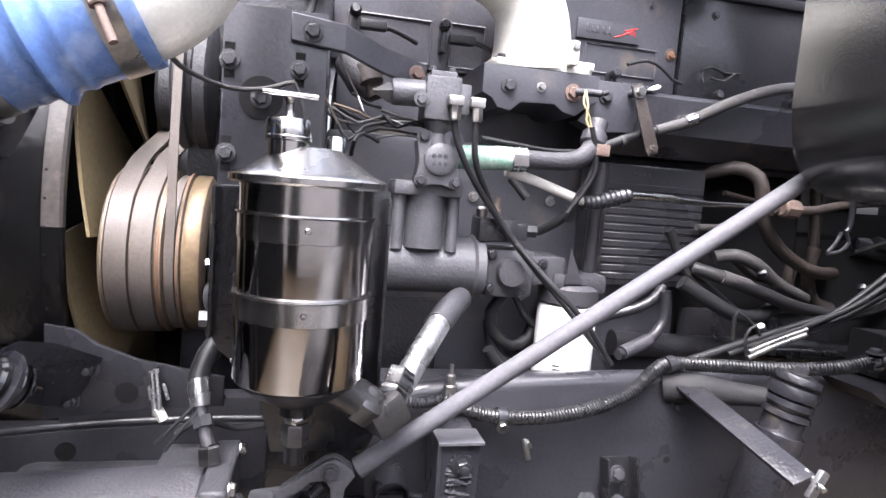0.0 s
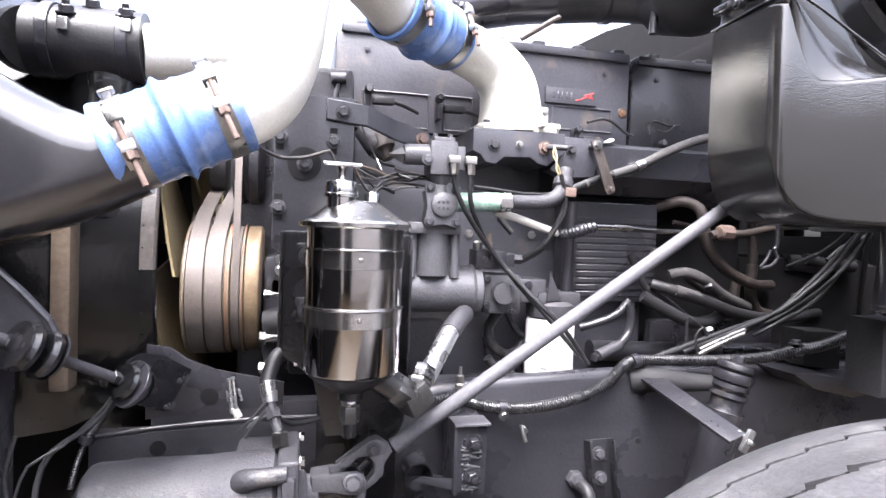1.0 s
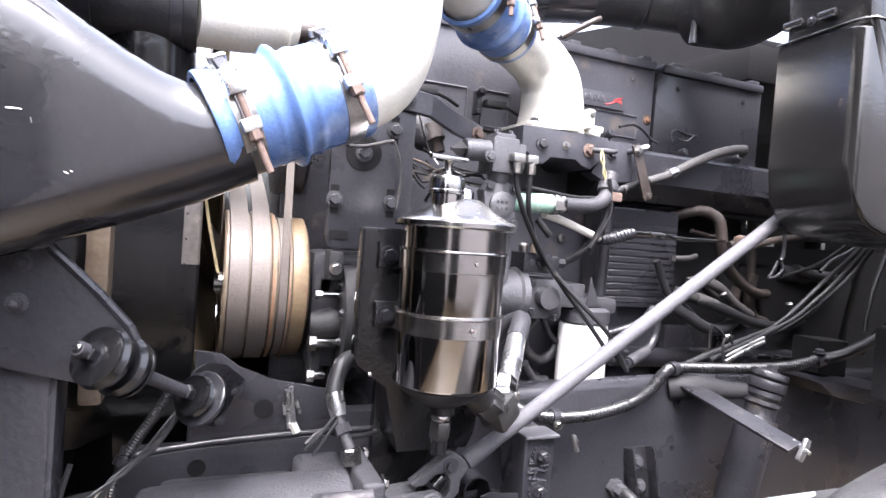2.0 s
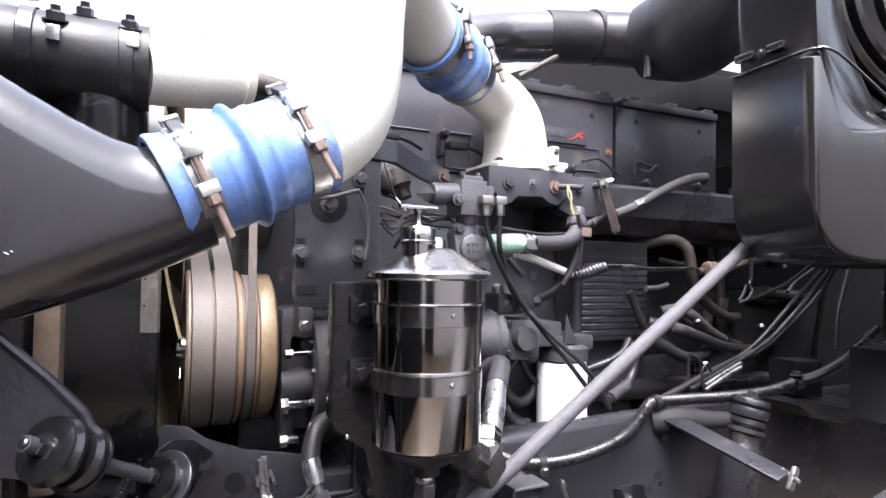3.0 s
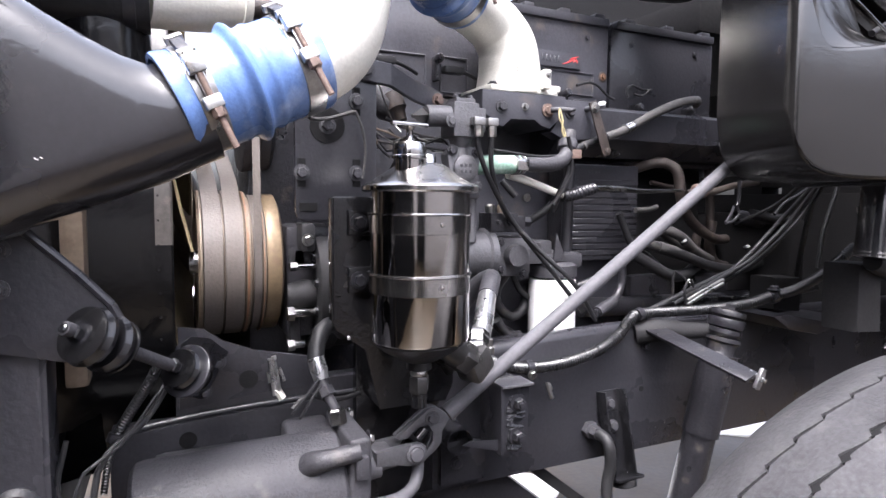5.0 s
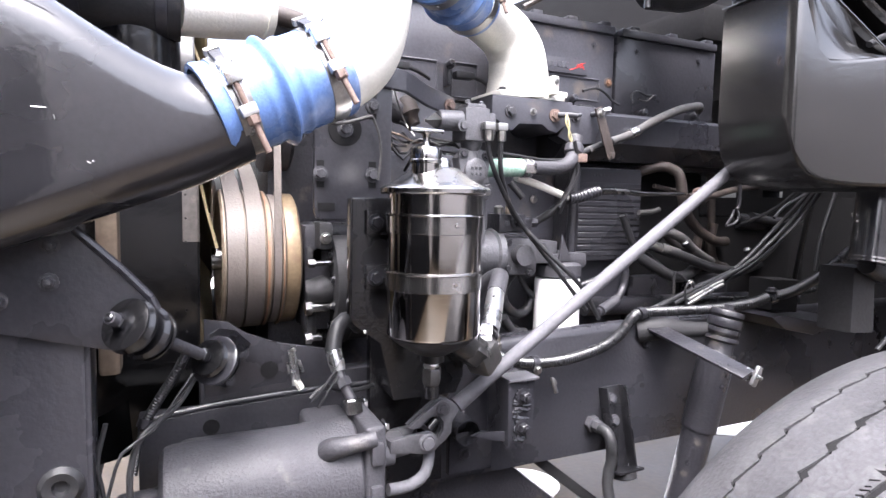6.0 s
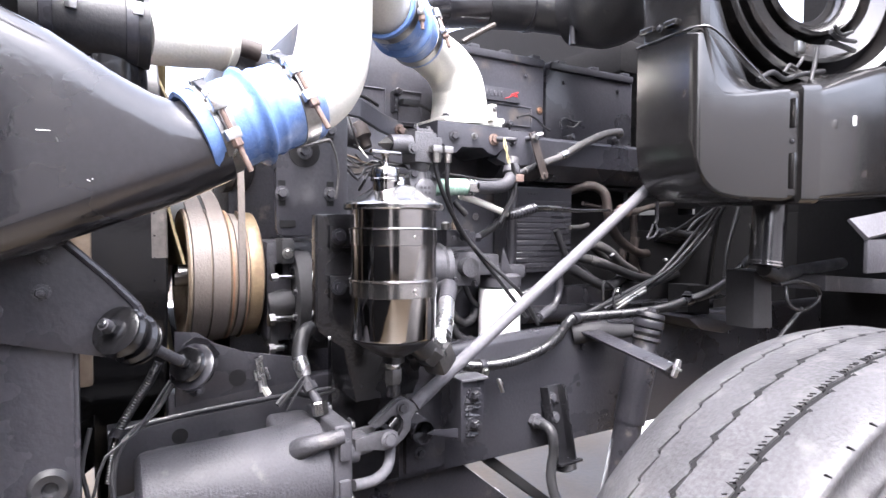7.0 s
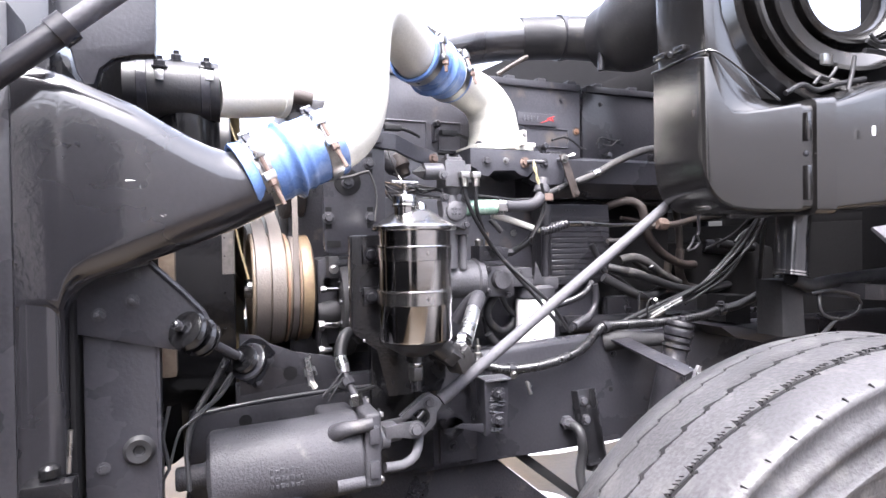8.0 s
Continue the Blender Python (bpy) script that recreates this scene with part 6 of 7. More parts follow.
tube(bm, [(1.124, 1.080, 1.262), (1.135, 1.080, 1.242), (1.118, 1.080, 1.225), (1.093, 1.080, 1.220)], 0.003, 8)
tube(bm, [(1.116, 1.080, 1.259), (1.109, 1.080, 1.241), (1.093, 1.080, 1.222)], 0.003, 8)
part("clevis", bm, M_GREYCAST, lk)
hose_run("pump_cylinder", [(1.268, 1.200, 1.230), (1.369, 1.200, 1.221)], 0.021, M_CAST, "dusty cylindrical body in the shade", "cylinder")

# diagonal wire bundle, loom and cables along the rail
hose_run("cable_run", [(0.857, 1.000, 1.059), (0.979, 1.000, 1.102), (1.075, 1.000, 1.141), (1.141, 1.000, 1.184), (1.186, 0.980, 1.239), (1.196, 0.940, 1.302)], 0.0047, M_RUBBER, "black sheathed cable rising to the bulkhead", "cable", "cables to the bulkhead")
hose_run("cable_run", [(0.871, 1.010, 1.050), (0.993, 1.010, 1.092), (1.099, 1.010, 1.134), (1.183, 1.000, 1.194), (1.227, 0.980, 1.254), (1.221, 0.940, 1.309)], 0.0040, M_RUBBER, "black cable rising to the bulkhead", "cable", "cables to the bulkhead")
hose_run("cable_run", [(0.796, 1.010, 1.045), (0.827, 1.010, 1.055), (0.889, 1.010, 1.075), (0.966, 1.010, 1.099), (1.045, 1.010, 1.122)], 0.0065, M_RUBBER, "black cable rising to the bulkhead", "cable", "cables to the bulkhead")
hose_run("cable_run", [(1.009, 1.060, 1.079), (1.119, 1.060, 1.127), (1.209, 1.040, 1.215), (1.220, 1.000, 1.265), (1.220, 0.960, 1.309)], 0.0050, M_RUBBER, "black cable rising to the bulkhead", "cable", "cables to the bulkhead")
hose_run("cable_run", [(1.101, 1.100, 1.072), (1.206, 1.060, 1.146), (1.245, 1.020, 1.229), (1.248, 0.970, 1.295)], 0.0043, M_RUBBER, "black cable rising to the bulkhead", "cable", "cables to the bulkhead")
hose_run("cable_run", [(1.228, 1.150, 1.221), (1.262, 1.080, 1.264), (1.258, 1.000, 1.325)], 0.0043, M_RUBBER, "black cable rising to the bulkhead", "cable", "cables to the bulkhead")
hose_run("cable_run", [(1.380, 1.100, 1.083), (1.328, 1.050, 1.192), (1.283, 1.000, 1.302)], 0.0058, M_RUBBER, "black cable rising to the bulkhead", "cable", "cables to the bulkhead")
hose_run("cable_run", [(1.025, 1.060, 1.043), (1.155, 1.060, 1.041), (1.275, 1.060, 1.046), (1.400, 1.060, 1.057)], 0.0065, M_LOOM, "black cable rising to the bulkhead", "cable", "cables to the bulkhead")
hose_run("cable_run", [(0.881, 0.990, 1.059), (0.876, 0.990, 1.092), (0.891, 0.990, 1.108), (0.901, 0.990, 1.092)], 0.0025, M_RUBBER, "black cable rising to the bulkhead", "cable", "cables to the bulkhead")
# Short zinc tubes make the middle of the cables brighter.
for pts in ([(0.885, 0.990, 1.066), (0.935, 0.990, 1.086), (0.985, 0.990, 1.104)], [(0.880, 0.985, 1.058), (0.930, 0.985, 1.079), (0.980, 0.985, 1.097)]):
    bm = B()
    tube(bm, pts, 0.0042, 10)
    solid("bright_segment", bm, M_ZINC, "bright short tube along the middle of the cable above the rail", "tube", "brake tubes")
# Shade on these castings is put into their near-black colour.
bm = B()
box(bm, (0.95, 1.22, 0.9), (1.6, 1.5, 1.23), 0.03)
solid("rear_engine_casting", bm, M_DARK, "flywheel end castings of the engine, near-black for the shade on them", "casting")

# corrugated loom along the rail with clips
lm = thing("wiring_loom", (0.7, 0.95, 0.99), "corrugated black wiring loom clipped along the rail", "wiring loom")
LP = [(0.395, 0.955, 1.006), (0.43, 0.952, 0.99), (0.477, 0.949, 0.981), (0.55, 0.948, 0.982), (0.625, 0.95, 0.996), (0.675, 0.955, 1.018), (0.708, 0.962, 1.043), (0.735, 0.966, 1.053), (0.80, 0.95, 1.056), (0.88, 0.925, 1.06), (0.95, 0.90, 1.07), (1.0, 0.886, 1.085), (1.05, 0.878, 1.094), (1.11, 0.870, 1.118), (1.155, 0.860, 1.150), (1.19, 0.85, 1.18)]
bm = B()
tube(bm, LP, 0.0105, 12, ridge=0.0012, pitch=0.0046)
part("conduit", bm, M_LOOM, lm)
for a, b in (((0.472, 0.949, 0.9815), (0.484, 0.949, 0.981)), ((0.728, 0.965, 1.051), (0.74, 0.966, 1.0535)), ((0.993, 0.886, 1.081), (1.006, 0.882, 1.085))):
    bm = B()
    tube(bm, [a, b], 0.0128, 14)
    part("clip_band", bm, M_CAST, lm)
bolt(lm, (1.0, 0.884, 1.096), (0, 0, 1), 0.008, 0.008, M_GREYCAST)
bolt(lm, (0.478, 0.937, 0.972), (0, -1, 0), 0.006, 0.006, M_ZINC)
bm = B()
tube(bm, [(0.522, 0.945, 0.940), (0.511, 0.940, 0.953), (0.518, 0.935, 0.927)], 0.004, 8)
part("tie_end", bm, M_ZINC, lm, "bright tie end")
bm = B()
tube(bm, [(0.745, 0.966, 1.05), (0.756, 0.962, 1.035), (0.758, 0.962, 1.0)], 0.003, 8)
part("tail_wire", bm, M_RUBBER, lm)
sw_ = thing("pressure_switch", (0.41, 0.96, 0.985), "plated pressure switch standing on the rail", "switch")
bm = B()
lathe(bm, [(0.009, 0), (0.009, 0.016), (0.0065, 0.018), (0.0065, 0.03), (0.003, 0.032), (0.003, 0.045)], toward((0.408, 0.962, 1.004), (0, 0, 1)), 8)
part("body", bm, M_ZINC, sw_)
bm = B()
tube(bm, [(0.345, 0.955, 1.0), (0.37, 0.955, 0.998), (0.40, 0.958, 1.004)], 0.007, 10, ridge=0.0015, pitch=0.005)
part("spring_lead", bm, M_GREYCAST, sw_)

# plate bracket with two stacked bolts at the rail
lb = thing("pipe_bracket", (0.39, 0.88, 0.87), "black welded plate bracket with two stacked bolts on the rail", "bracket")
bm = B()
prism(bm, [(0.377, 0.981), (0.428, 0.976), (0.426, 0.874), (0.379, 0.880)], 0.869, 0.874, "y", 0.001)
part("plate", bm, M_BLACK, lb)
bm = B()
prism(bm, [(0.374, 0.985), (0.379, 0.985), (0.381, 0.878), (0.376, 0.878)], 0.862, 0.930, "y", 0.001)
part("side_flange", bm, M_BLACK, lb)
bm = B()
box(bm, (0.374, 0.858, 0.9825), (0.430, 0.90, 0.9865), 0.001)
part("top_lip", bm, M_ROD, lb, "worn bright top lip")
bm = B()
rnd = random.Random(5)
for k in range(60):
    z = rnd.uniform(0.882, 0.965)
    r = rnd.uniform(0.002, 0.0045)
    tube(bm, [(rnd.uniform(0.386, 0.420), 0.870, z), (rnd.uniform(0.388, 0.418), 0.8675, z + rnd.uniform(-0.006, 0.006))], [r, r * 0.6], 6)
part("weld_spatter", bm, M_CAST, lb)
box_bm = B()
box(box_bm, (0.374, 0.870, 0.976), (0.430, 0.965, 0.982), 0.002)
part("top_leg", box_bm, M_BLACK, lb)
bolt(lb, (0.406, 0.867, 0.955), r=0.0095, h=0.013, mat=M_CAST, stud=0.005)
bolt(lb, (0.405, 0.867, 0.904), r=0.0095, h=0.013, mat=M_CAST, stud=0.005)
bm = B()
prism(bm, [(0.316, 0.900), (0.330, 0.9045), (0.379, 0.899), (0.381, 0.881), (0.352, 0.889)], 0.872, 0.876, "y", 0.001)
part("gusset", bm, M_BLACK, lb)
bm = B()
lathe(bm, [(0.020, 0), (0.0225, 0.0), (0.0225, 0.05), (0.020, 0.05)], toward((0.335, 0.97, 0.885), (0, -1, 0)), 32, close=False)
part("pipe_ring", bm, M_BLACK, lb)
bm = B()
prism(bm, [(0.318, 0.80), (0.318, 0.872), (0.352, 0.872), (0.40, 0.862), (0.40, 0.80)], 0.955, 0.9695, "y", 0.002)
part("lower_plate", bm, M_BLACK, lb)
bolt(lb, (0.346, 0.954, 0.835), r=0.0075, h=0.008, mat=M_BLACK)

# channel bracket with bolts, and hose union below the rail
cb = thing("channel_bracket", (0.66, 0.94, 0.78), "black pressed channel bracket bolted to the rail", "bracket")
bm = B()
T = Matrix.Translation((0.668, 0.952, 0.845)) @ Matrix.Rotation(radians(-1), 4, "Y") @ Matrix.Rotation(radians(-13), 4, "X")
box(bm, (-0.023, 0.0, -0.082), (0.023, 0.006, 0.070), 0.002, m=T)
box(bm, (-0.025, -0.022, -0.082), (-0.0205, 0.004, 0.070), 0.002, m=T)
box(bm, (0.0205, -0.022, -0.082), (0.025, 0.004, 0.070), 0.002, m=T)
box(bm, (-0.030, -0.034, -0.088), (0.030, 0.006, -0.082), 0.002, m=T)
part("channel", bm, M_GLOSSCAST, cb)
for z in (0.045, 0.004):
    bolt(cb, T @ Vector((0.0, 0.0, z)), T.to_3x3() @ Vector((0, -1, 0)), 0.0085, 0.008, M_GREYCAST)
bm = B()
lathe(bm, [(0.022, 0), (0.022, 0.012), (0.012, 0.016)], toward(T @ Vector((0.0, -0.012, -0.088)), T.to_3x3() @ Vector((0, 0, -1))), 24)
part("rubber_stop", bm, M_RUBBER, cb)
uh = thing("brake_hose", (0.63, 0.95, 0.7), "black brake hose with a steel union through the rail", "hose")
bm = B()
lathe(bm, [(0.016, 0), (0.016, 0.012), (0.012, 0.014), (0.012, 0.03)], toward((0.625, 0.969, 0.845), (0, -1, 0)), 6)
part("union", bm, M_GREYCAST, uh)
bm = B()
tube(bm, [(0.625, 0.945, 0.845), (0.628, 0.925, 0.842), (0.63, 0.915, 0.825), (0.632, 0.915, 0.79), (0.625, 0.915, 0.75), (0.63, 0.90, 0.70), (0.66, 0.88, 0.66)], 0.0105, 14)
part("hose", bm, M_RUBBER, uh)

# shock absorber with its upper mount and the flat stay
sh = thing("shock_absorber", (0.8, 0.89, 0.55), "black front shock absorber with a stacked rubber top mount", "shock absorber")
ST, SB = Vector((0.884, 0.888, 1.064)), Vector((0.775, 0.905, 0.60))
sd = (SB - ST).normalized()
bm = B()
tube(bm, [ST + sd * 0.085, ST + sd * 0.24], 0.033, 28)
part("dust_tube", bm, M_CAST, sh)
bm = B()
tube(bm, [ST + sd * 0.235, SB], 0.029, 28)
part("body", bm, M_CAST, sh)
for prof in ([(0.012, 0.0), (0.029, 0.001), (0.031, 0.004), (0.031, 0.011), (0.028, 0.014), (0.012, 0.015)], [(0.020, 0.014), (0.032, 0.017), (0.034, 0.024), (0.032, 0.033), (0.022, 0.036)],
             [(0.022, 0.035), (0.030, 0.037), (0.031, 0.045), (0.027, 0.050), (0.022, 0.051)], [(0.020, 0.050), (0.031, 0.053), (0.032, 0.060), (0.027, 0.064), (0.026, 0.080), (0.030, 0.088)]):
    bm = B()
    lathe(bm, prof, toward(ST, sd), 28)
    part("mount_cushion", bm, M_CAST, sh)
bolt(sh, ST, -sd, 0.010, 0.012, M_GREYCAST, "top_nut")
bm = B()
tube(bm, [(0.740, 0.978, 1.015), (0.775, 0.950, 1.022), (0.820, 0.935, 1.020), (0.865, 0.905, 1.024)], [0.024, 0.022, 0.017, 0.013], 20)
part("mount_arm", bm, M_UNDER, sh)
sy = thing("flat_stay", (0.77, 0.85, 0.98), "black flat steel stay with a bright wing nut", "stay")
bm = B()
V0, V1 = Vector((0.752, 0.962, 1.030)), Vector((0.776, 0.765, 0.985))
vd = (V1 - V0).normalized()
wide = (Vector((0.93, 0.0, 0.30)) - vd * vd.dot(Vector((0.93, 0.0, 0.30)))).normalized()
fr = Matrix((vd, wide, vd.cross(wide))).transposed().to_4x4()
box(bm, (0.0, -0.016, -0.003), ((V1 - V0).length + 0.012, 0.016, 0.003), 0.002, m=Matrix.Translation(V0) @ fr)
part("bar", bm, M_CAST, sy)
bm = B()
tube(bm, [V1 + Vector((0.012, 0.0, 0.004)), V1 + Vector((0.012, -0.028, -0.006))], 0.0035, 8)
box(bm, (0.006, -0.022, -0.016), (0.018, -0.014, 0.020), 0.003, m=Matrix.Translation(V1) @ Matrix.Rotation(0.5, 4, "Y"))
part("wing_nut", bm, M_SILVER, sy, "bright wing nut on a stud")

# dark upper air pipe and elbow boot
ap = thing("air_inlet_pipe", (0.6, 1.2, 1.72), "glossy black air inlet pipe above the rocker covers", "air pipe")
bm = B()
tube(bm, [(0.326, 1.240, 1.696), (0.438, 1.220, 1.732), (0.565, 1.220, 1.767), (0.656, 1.200, 1.778)], [0.046, 0.050, 0.052], 32)
part("tube", bm, M_TANK, ap)
bm = B()
tube(bm, [(0.653, 1.200, 1.778), (0.754, 1.170, 1.783), (0.841, 1.100, 1.767)], [0.054, 0.054, 0.056], 32)
part("sleeve", bm, M_RUBBER, ap)
bm = B()
tube(bm, [(0.746, 1.170, 1.782), (0.762, 1.168, 1.783)], 0.058, 32)
part("sleeve_clamp", bm, M_CAST, ap)
bm = B()
tube(bm, [(0.842, 1.100, 1.803), (0.818, 1.060, 1.786)], 0.014, 12)
part("latch_bolt", bm, M_CAST, ap)
bm = B()
tube(bm, [(0.796, 1.050, 1.732), (0.795, 1.050, 1.669)], 0.008, 10)
part("drain_spout", bm, M_CAST, ap)
bm = B()
tube(bm, [(0.838, 1.110, 1.767), (0.857, 1.060, 1.767), (0.869, 1.000, 1.772), (0.886, 0.960, 1.820), (0.895, 0.940, 1.920)], [0.075, 0.098, 0.106, 0.108, 0.108], 32)
part("elbow_boot", bm, M_RUBBER, ap, "large black rubber elbow boot")
bm = B()
tube(bm, [(0.565, 1.160, 1.668), (0.626, 1.140, 1.706), (0.638, 1.140, 1.712)], 0.006, 8)
solid("dipstick_tube", bm, M_BROWN, "thin rusty tube leaning over the rocker cover", "tube")

# moulded air duct
dk = thing("air_intake_duct", (1.1, 0.72, 1.3), "textured black plastic air intake duct with ribbed bands", "air duct")


def duct_loft(sections, parent, name, mat):
    """Skins rings given as (x, front y, back y, low z, high z, corner radius)."""
    bm = B()
    rows = []
    for x, y0, y1, z0, z1, r, lean in sections:
        ring = []
        for cy, cz, a0 in ((y1 - r, z1 - r, 0), (y0 + r, z1 - r, 90), (y0 + r, z0 + r, 180), (y1 - r, z0 + r, 270)):
            for k in range(7):
                a = radians(a0 + 15 * k)
                y, z = cy + r * math.cos(a), cz + r * math.sin(a)
                ring.append(bm.verts.new((x + lean * (z - z0), y, z)))
        rows.append(ring)
    n = len(rows[0])
    for a, b in zip(rows, rows[1:]):
        for j in range(n):
            bm.faces.new((a[j], a[(j + 1) % n], b[(j + 1) % n], b[j]))
    caps = [bm.faces.new(rows[0]), bm.faces.new(rows[-1])]
    bmesh.ops.inset_individual(bm, faces=caps, thickness=0.003)
    return part(name, bm, mat, parent)


duct_loft([(0.7612, 0.7120, 0.83, 1.405, 1.598, 0.007, 0), (0.7620, 0.7060, 0.83, 1.397, 1.599, 0.007, 0), (0.7640, 0.7010, 0.83, 1.384, 1.600, 0.007, 0), (0.7670, 0.6970, 0.83, 1.366, 1.600, 0.007, 0), (0.7720, 0.6932, 0.83, 1.348, 1.600, 0.007, 0), (0.7830, 0.6890, 0.83, 1.330, 1.560, 0.007, 0), (0.7970, 0.6837, 0.83, 1.317, 1.515, 0.007, 0), (0.8150, 0.6769, 0.83, 1.308, 1.494, 0.007, 0), (0.8400, 0.6674, 0.83, 1.303, 1.493, 0.007, 0), (0.8700, 0.6560, 0.83, 1.301, 1.496, 0.007, 0), (0.9050, 0.6427, 0.83, 1.300, 1.501, 0.007, 0), (0.9380, 0.6301, 0.83, 1.300, 1.506, 0.007, 0)], dk, "lower_elbow", M_DUCT)
bm = B()
rows = []
LEDGE = [(0.770, 1.600), (0.783, 1.560), (0.797, 1.514), (0.815, 1.4935), (0.84, 1.4925), (0.87, 1.4955), (0.905, 1.5005), (0.925, 1.503)]
for i in range(30):
    u = i / 29
    x = 0.770 + 0.150 * u
    k = max(n for n in range(7) if LEDGE[n][0] <= x + 1e-9)
    (xa, za), (xb, zb) = LEDGE[k], LEDGE[k + 1]
    low = za + (zb - za) * (x - xa) / (xb - xa)
    top = 1.608 - 0.090 * u - 0.018 * math.sin(math.pi * u)
    front = 0.697 - 0.380 * (x - 0.762) + 0.0035
    back = 0.6885
    row = []
    for j in range(11):
        v = j / 10
        row.append(bm.verts.new((x, back + (front - back) * v ** 1.5, top + (low - top) * v)))
    rows.append(row)
for a, b in zip(rows, rows[1:]):
    for j in range(10):
        bm.faces.new((a[j], a[j + 1], b[j + 1], b[j]))
part("scoop", bm, M_DUCT, dk)
bm = B()
prism(bm, [(0.762, 1.598), (0.757, 1.70), (0.752, 2.3), (0.80, 2.3), (0.80, 1.75), (0.81, 1.68), (0.84, 1.62), (0.885, 1.56), (0.915, 1.518), (0.80, 1.545), (0.775, 1.59)], 0.69, 0.82, "y", 0.012)
part("upper_column", bm, M_DUCT, dk)
bm = B()
tube(bm, [(0.7605, 0.832, 1.600), (0.759, 0.76, 1.603), (0.763, 0.70, 1.606), (0.777, 0.683, 1.603), (0.80, 0.674, 1.588), (0.85, 0.663, 1.553), (0.91, 0.655, 1.516)], 0.0022, 8)
part("seam", bm, M_DUCT, dk)
for y0, y1 in ((0.735, 0.762), (0.786, 0.818)):
    bm = B()
    box(bm, (0.750, y0, 1.618), (0.760, y1, 1.630), 0.002)
    part("latch_rib", bm, M_DUCT, dk)
bolt(dk, (0.756, 0.774, 1.622), (-1, 0, 0), 0.005, 0.005, M_CAST)
duct_loft([(0.940, 0.633, 0.83, 1.302, 1.506, 0.012, 0), (0.962, 0.626, 0.83, 1.302, 1.505, 0.012, 0)], dk, "joint_band", M_DUCT)
duct_loft([(0.962, 0.618, 0.835, 1.294, 1.516, 0.014, 0), (1.0, 0.606, 0.835, 1.294, 1.520, 0.014, 0)], dk, "joint_collar", M_DUCT)
duct_loft([(1.0, 0.611, 0.83, 1.300, 1.508, 0.012, 0), (1.08, 0.595, 0.83, 1.302, 1.535, 0.02, 0), (1.2, 0.58, 0.83, 1.31, 1.575, 0.02, 0), (1.9, 0.56, 0.83, 1.33, 1.66, 0.02, 0)], dk, "side_duct", M_DUCT)
for z0, z1 in ((1.435, 1.488), (1.322, 1.388)):
    bm = B()
    box(bm, (0.943, 0.622, z0), (0.955, 0.634, z1), 0.002)
    part("clip_rib", bm, M_DUCT, dk)
bolt(dk, (0.949, 0.630, 1.41), r=0.004, h=0.004, mat=M_CAST)
for q in ((1.066, 0.580, 1.451),):
    bm = B()
    box(bm, Vector(q) + Vector((-0.0032, -0.002, -0.009)), Vector(q) + Vector((0.0032, 0.002, 0.009)), 0.001)
    part("paint_chip", bm, M_WHITE, dk, "white chip in the plastic")

# round lamp bucket above the duct
lampb = thing("lamp_bucket", (1.15, 0.75, 1.55), "black round lamp bucket with stepped rings and open back", "lamp bucket")
LB = toward((1.365, 0.800, 1.859), (-0.35, -0.92, 0.05))
for r0, r1, h0, h1 in ((0.31, 0.285, 0.0, -0.05), (0.265, 0.24, 0.01, -0.03), (0.205, 0.16, -0.01, -0.045), (0.135, 0.11, -0.02, -0.05)):
    bm = B()
    lathe(bm, [(r0, h1 - 0.02), (r0, h0), (r0 - 0.008, h0 + 0.006), (r1, h0 - 0.006), (r1 - 0.01, h1), (r1 - 0.012, h1 - 0.02)], LB, 72, close=False)
    part("ring", bm, M_DUCT, lampb)
bm = B()
lathe(bm, [(0.31, -0.072), (0.085, -0.072), (0.085, -0.066), (0.31, -0.066)], LB, 72, close=False)
part("back_shell", bm, M_DARK, lampb)
bm = B()
box(bm, Vector((1.145, 0.720, 1.636)) + Vector((-0.018, 0, -0.012)), Vector((1.145, 0.720, 1.636)) + Vector((0.012, 0.01, 0.012)), 0.003)
part("plated_tab", bm, M_ZINC, lampb, "plated fixing tab")

hose_run("lamp_wire", [(1.311, 0.740, 1.716), (1.340, 0.740, 1.700), (1.391, 0.740, 1.715)], 0.0040, M_RUBBER, "black lamp wire above the duct", "wire", "lamp wires")
hose_run("lamp_wire", [(1.316, 0.750, 1.705), (1.358, 0.750, 1.696), (1.428, 0.750, 1.701)], 0.0050, M_RUBBER, "black lamp wire above the duct", "wire", "lamp wires")
hose_run("lamp_wire", [(1.322, 0.760, 1.685), (1.366, 0.760, 1.687), (1.445, 0.760, 1.684)], 0.0060, M_RUBBER, "black lamp wire above the duct", "wire", "lamp wires")
hose_run("lamp_wire", [(1.163, 0.770, 1.595), (1.186, 0.770, 1.616), (1.212, 0.770, 1.612), (1.239, 0.770, 1.640)], 0.0040, M_RUBBER, "black lamp wire above the duct", "wire", "lamp wires")
hose_run("lamp_wire", [(1.292, 0.780, 1.595), (1.308, 0.780, 1.636), (1.316, 0.780, 1.677)], 0.0050, M_RUBBER, "black lamp wire above the duct", "wire", "lamp wires")
hose_run("lamp_wire", [(1.099, 0.790, 1.575), (1.154, 0.790, 1.599), (1.200, 0.790, 1.590), (1.267, 0.790, 1.609), (1.368, 0.790, 1.631)], 0.0060, M_RUBBER, "black lamp wire above the duct", "wire", "lamp wires")
# post under the duct, box mount
po = thing("drain_post", (0.995, 0.70, 1.03), "glossy black drain tube under the duct with a bright ring", "tube")
bm = B()
tube(bm, [(1.012, 0.705, 1.31), (0.994, 0.70, 1.176)], 0.032, 28)
part("tube", bm, M_GLOSS, po)
bm = B()
tube(bm, [(0.9955, 0.70, 1.1825), (0.995, 0.70, 1.1795)], 0.0338, 28)
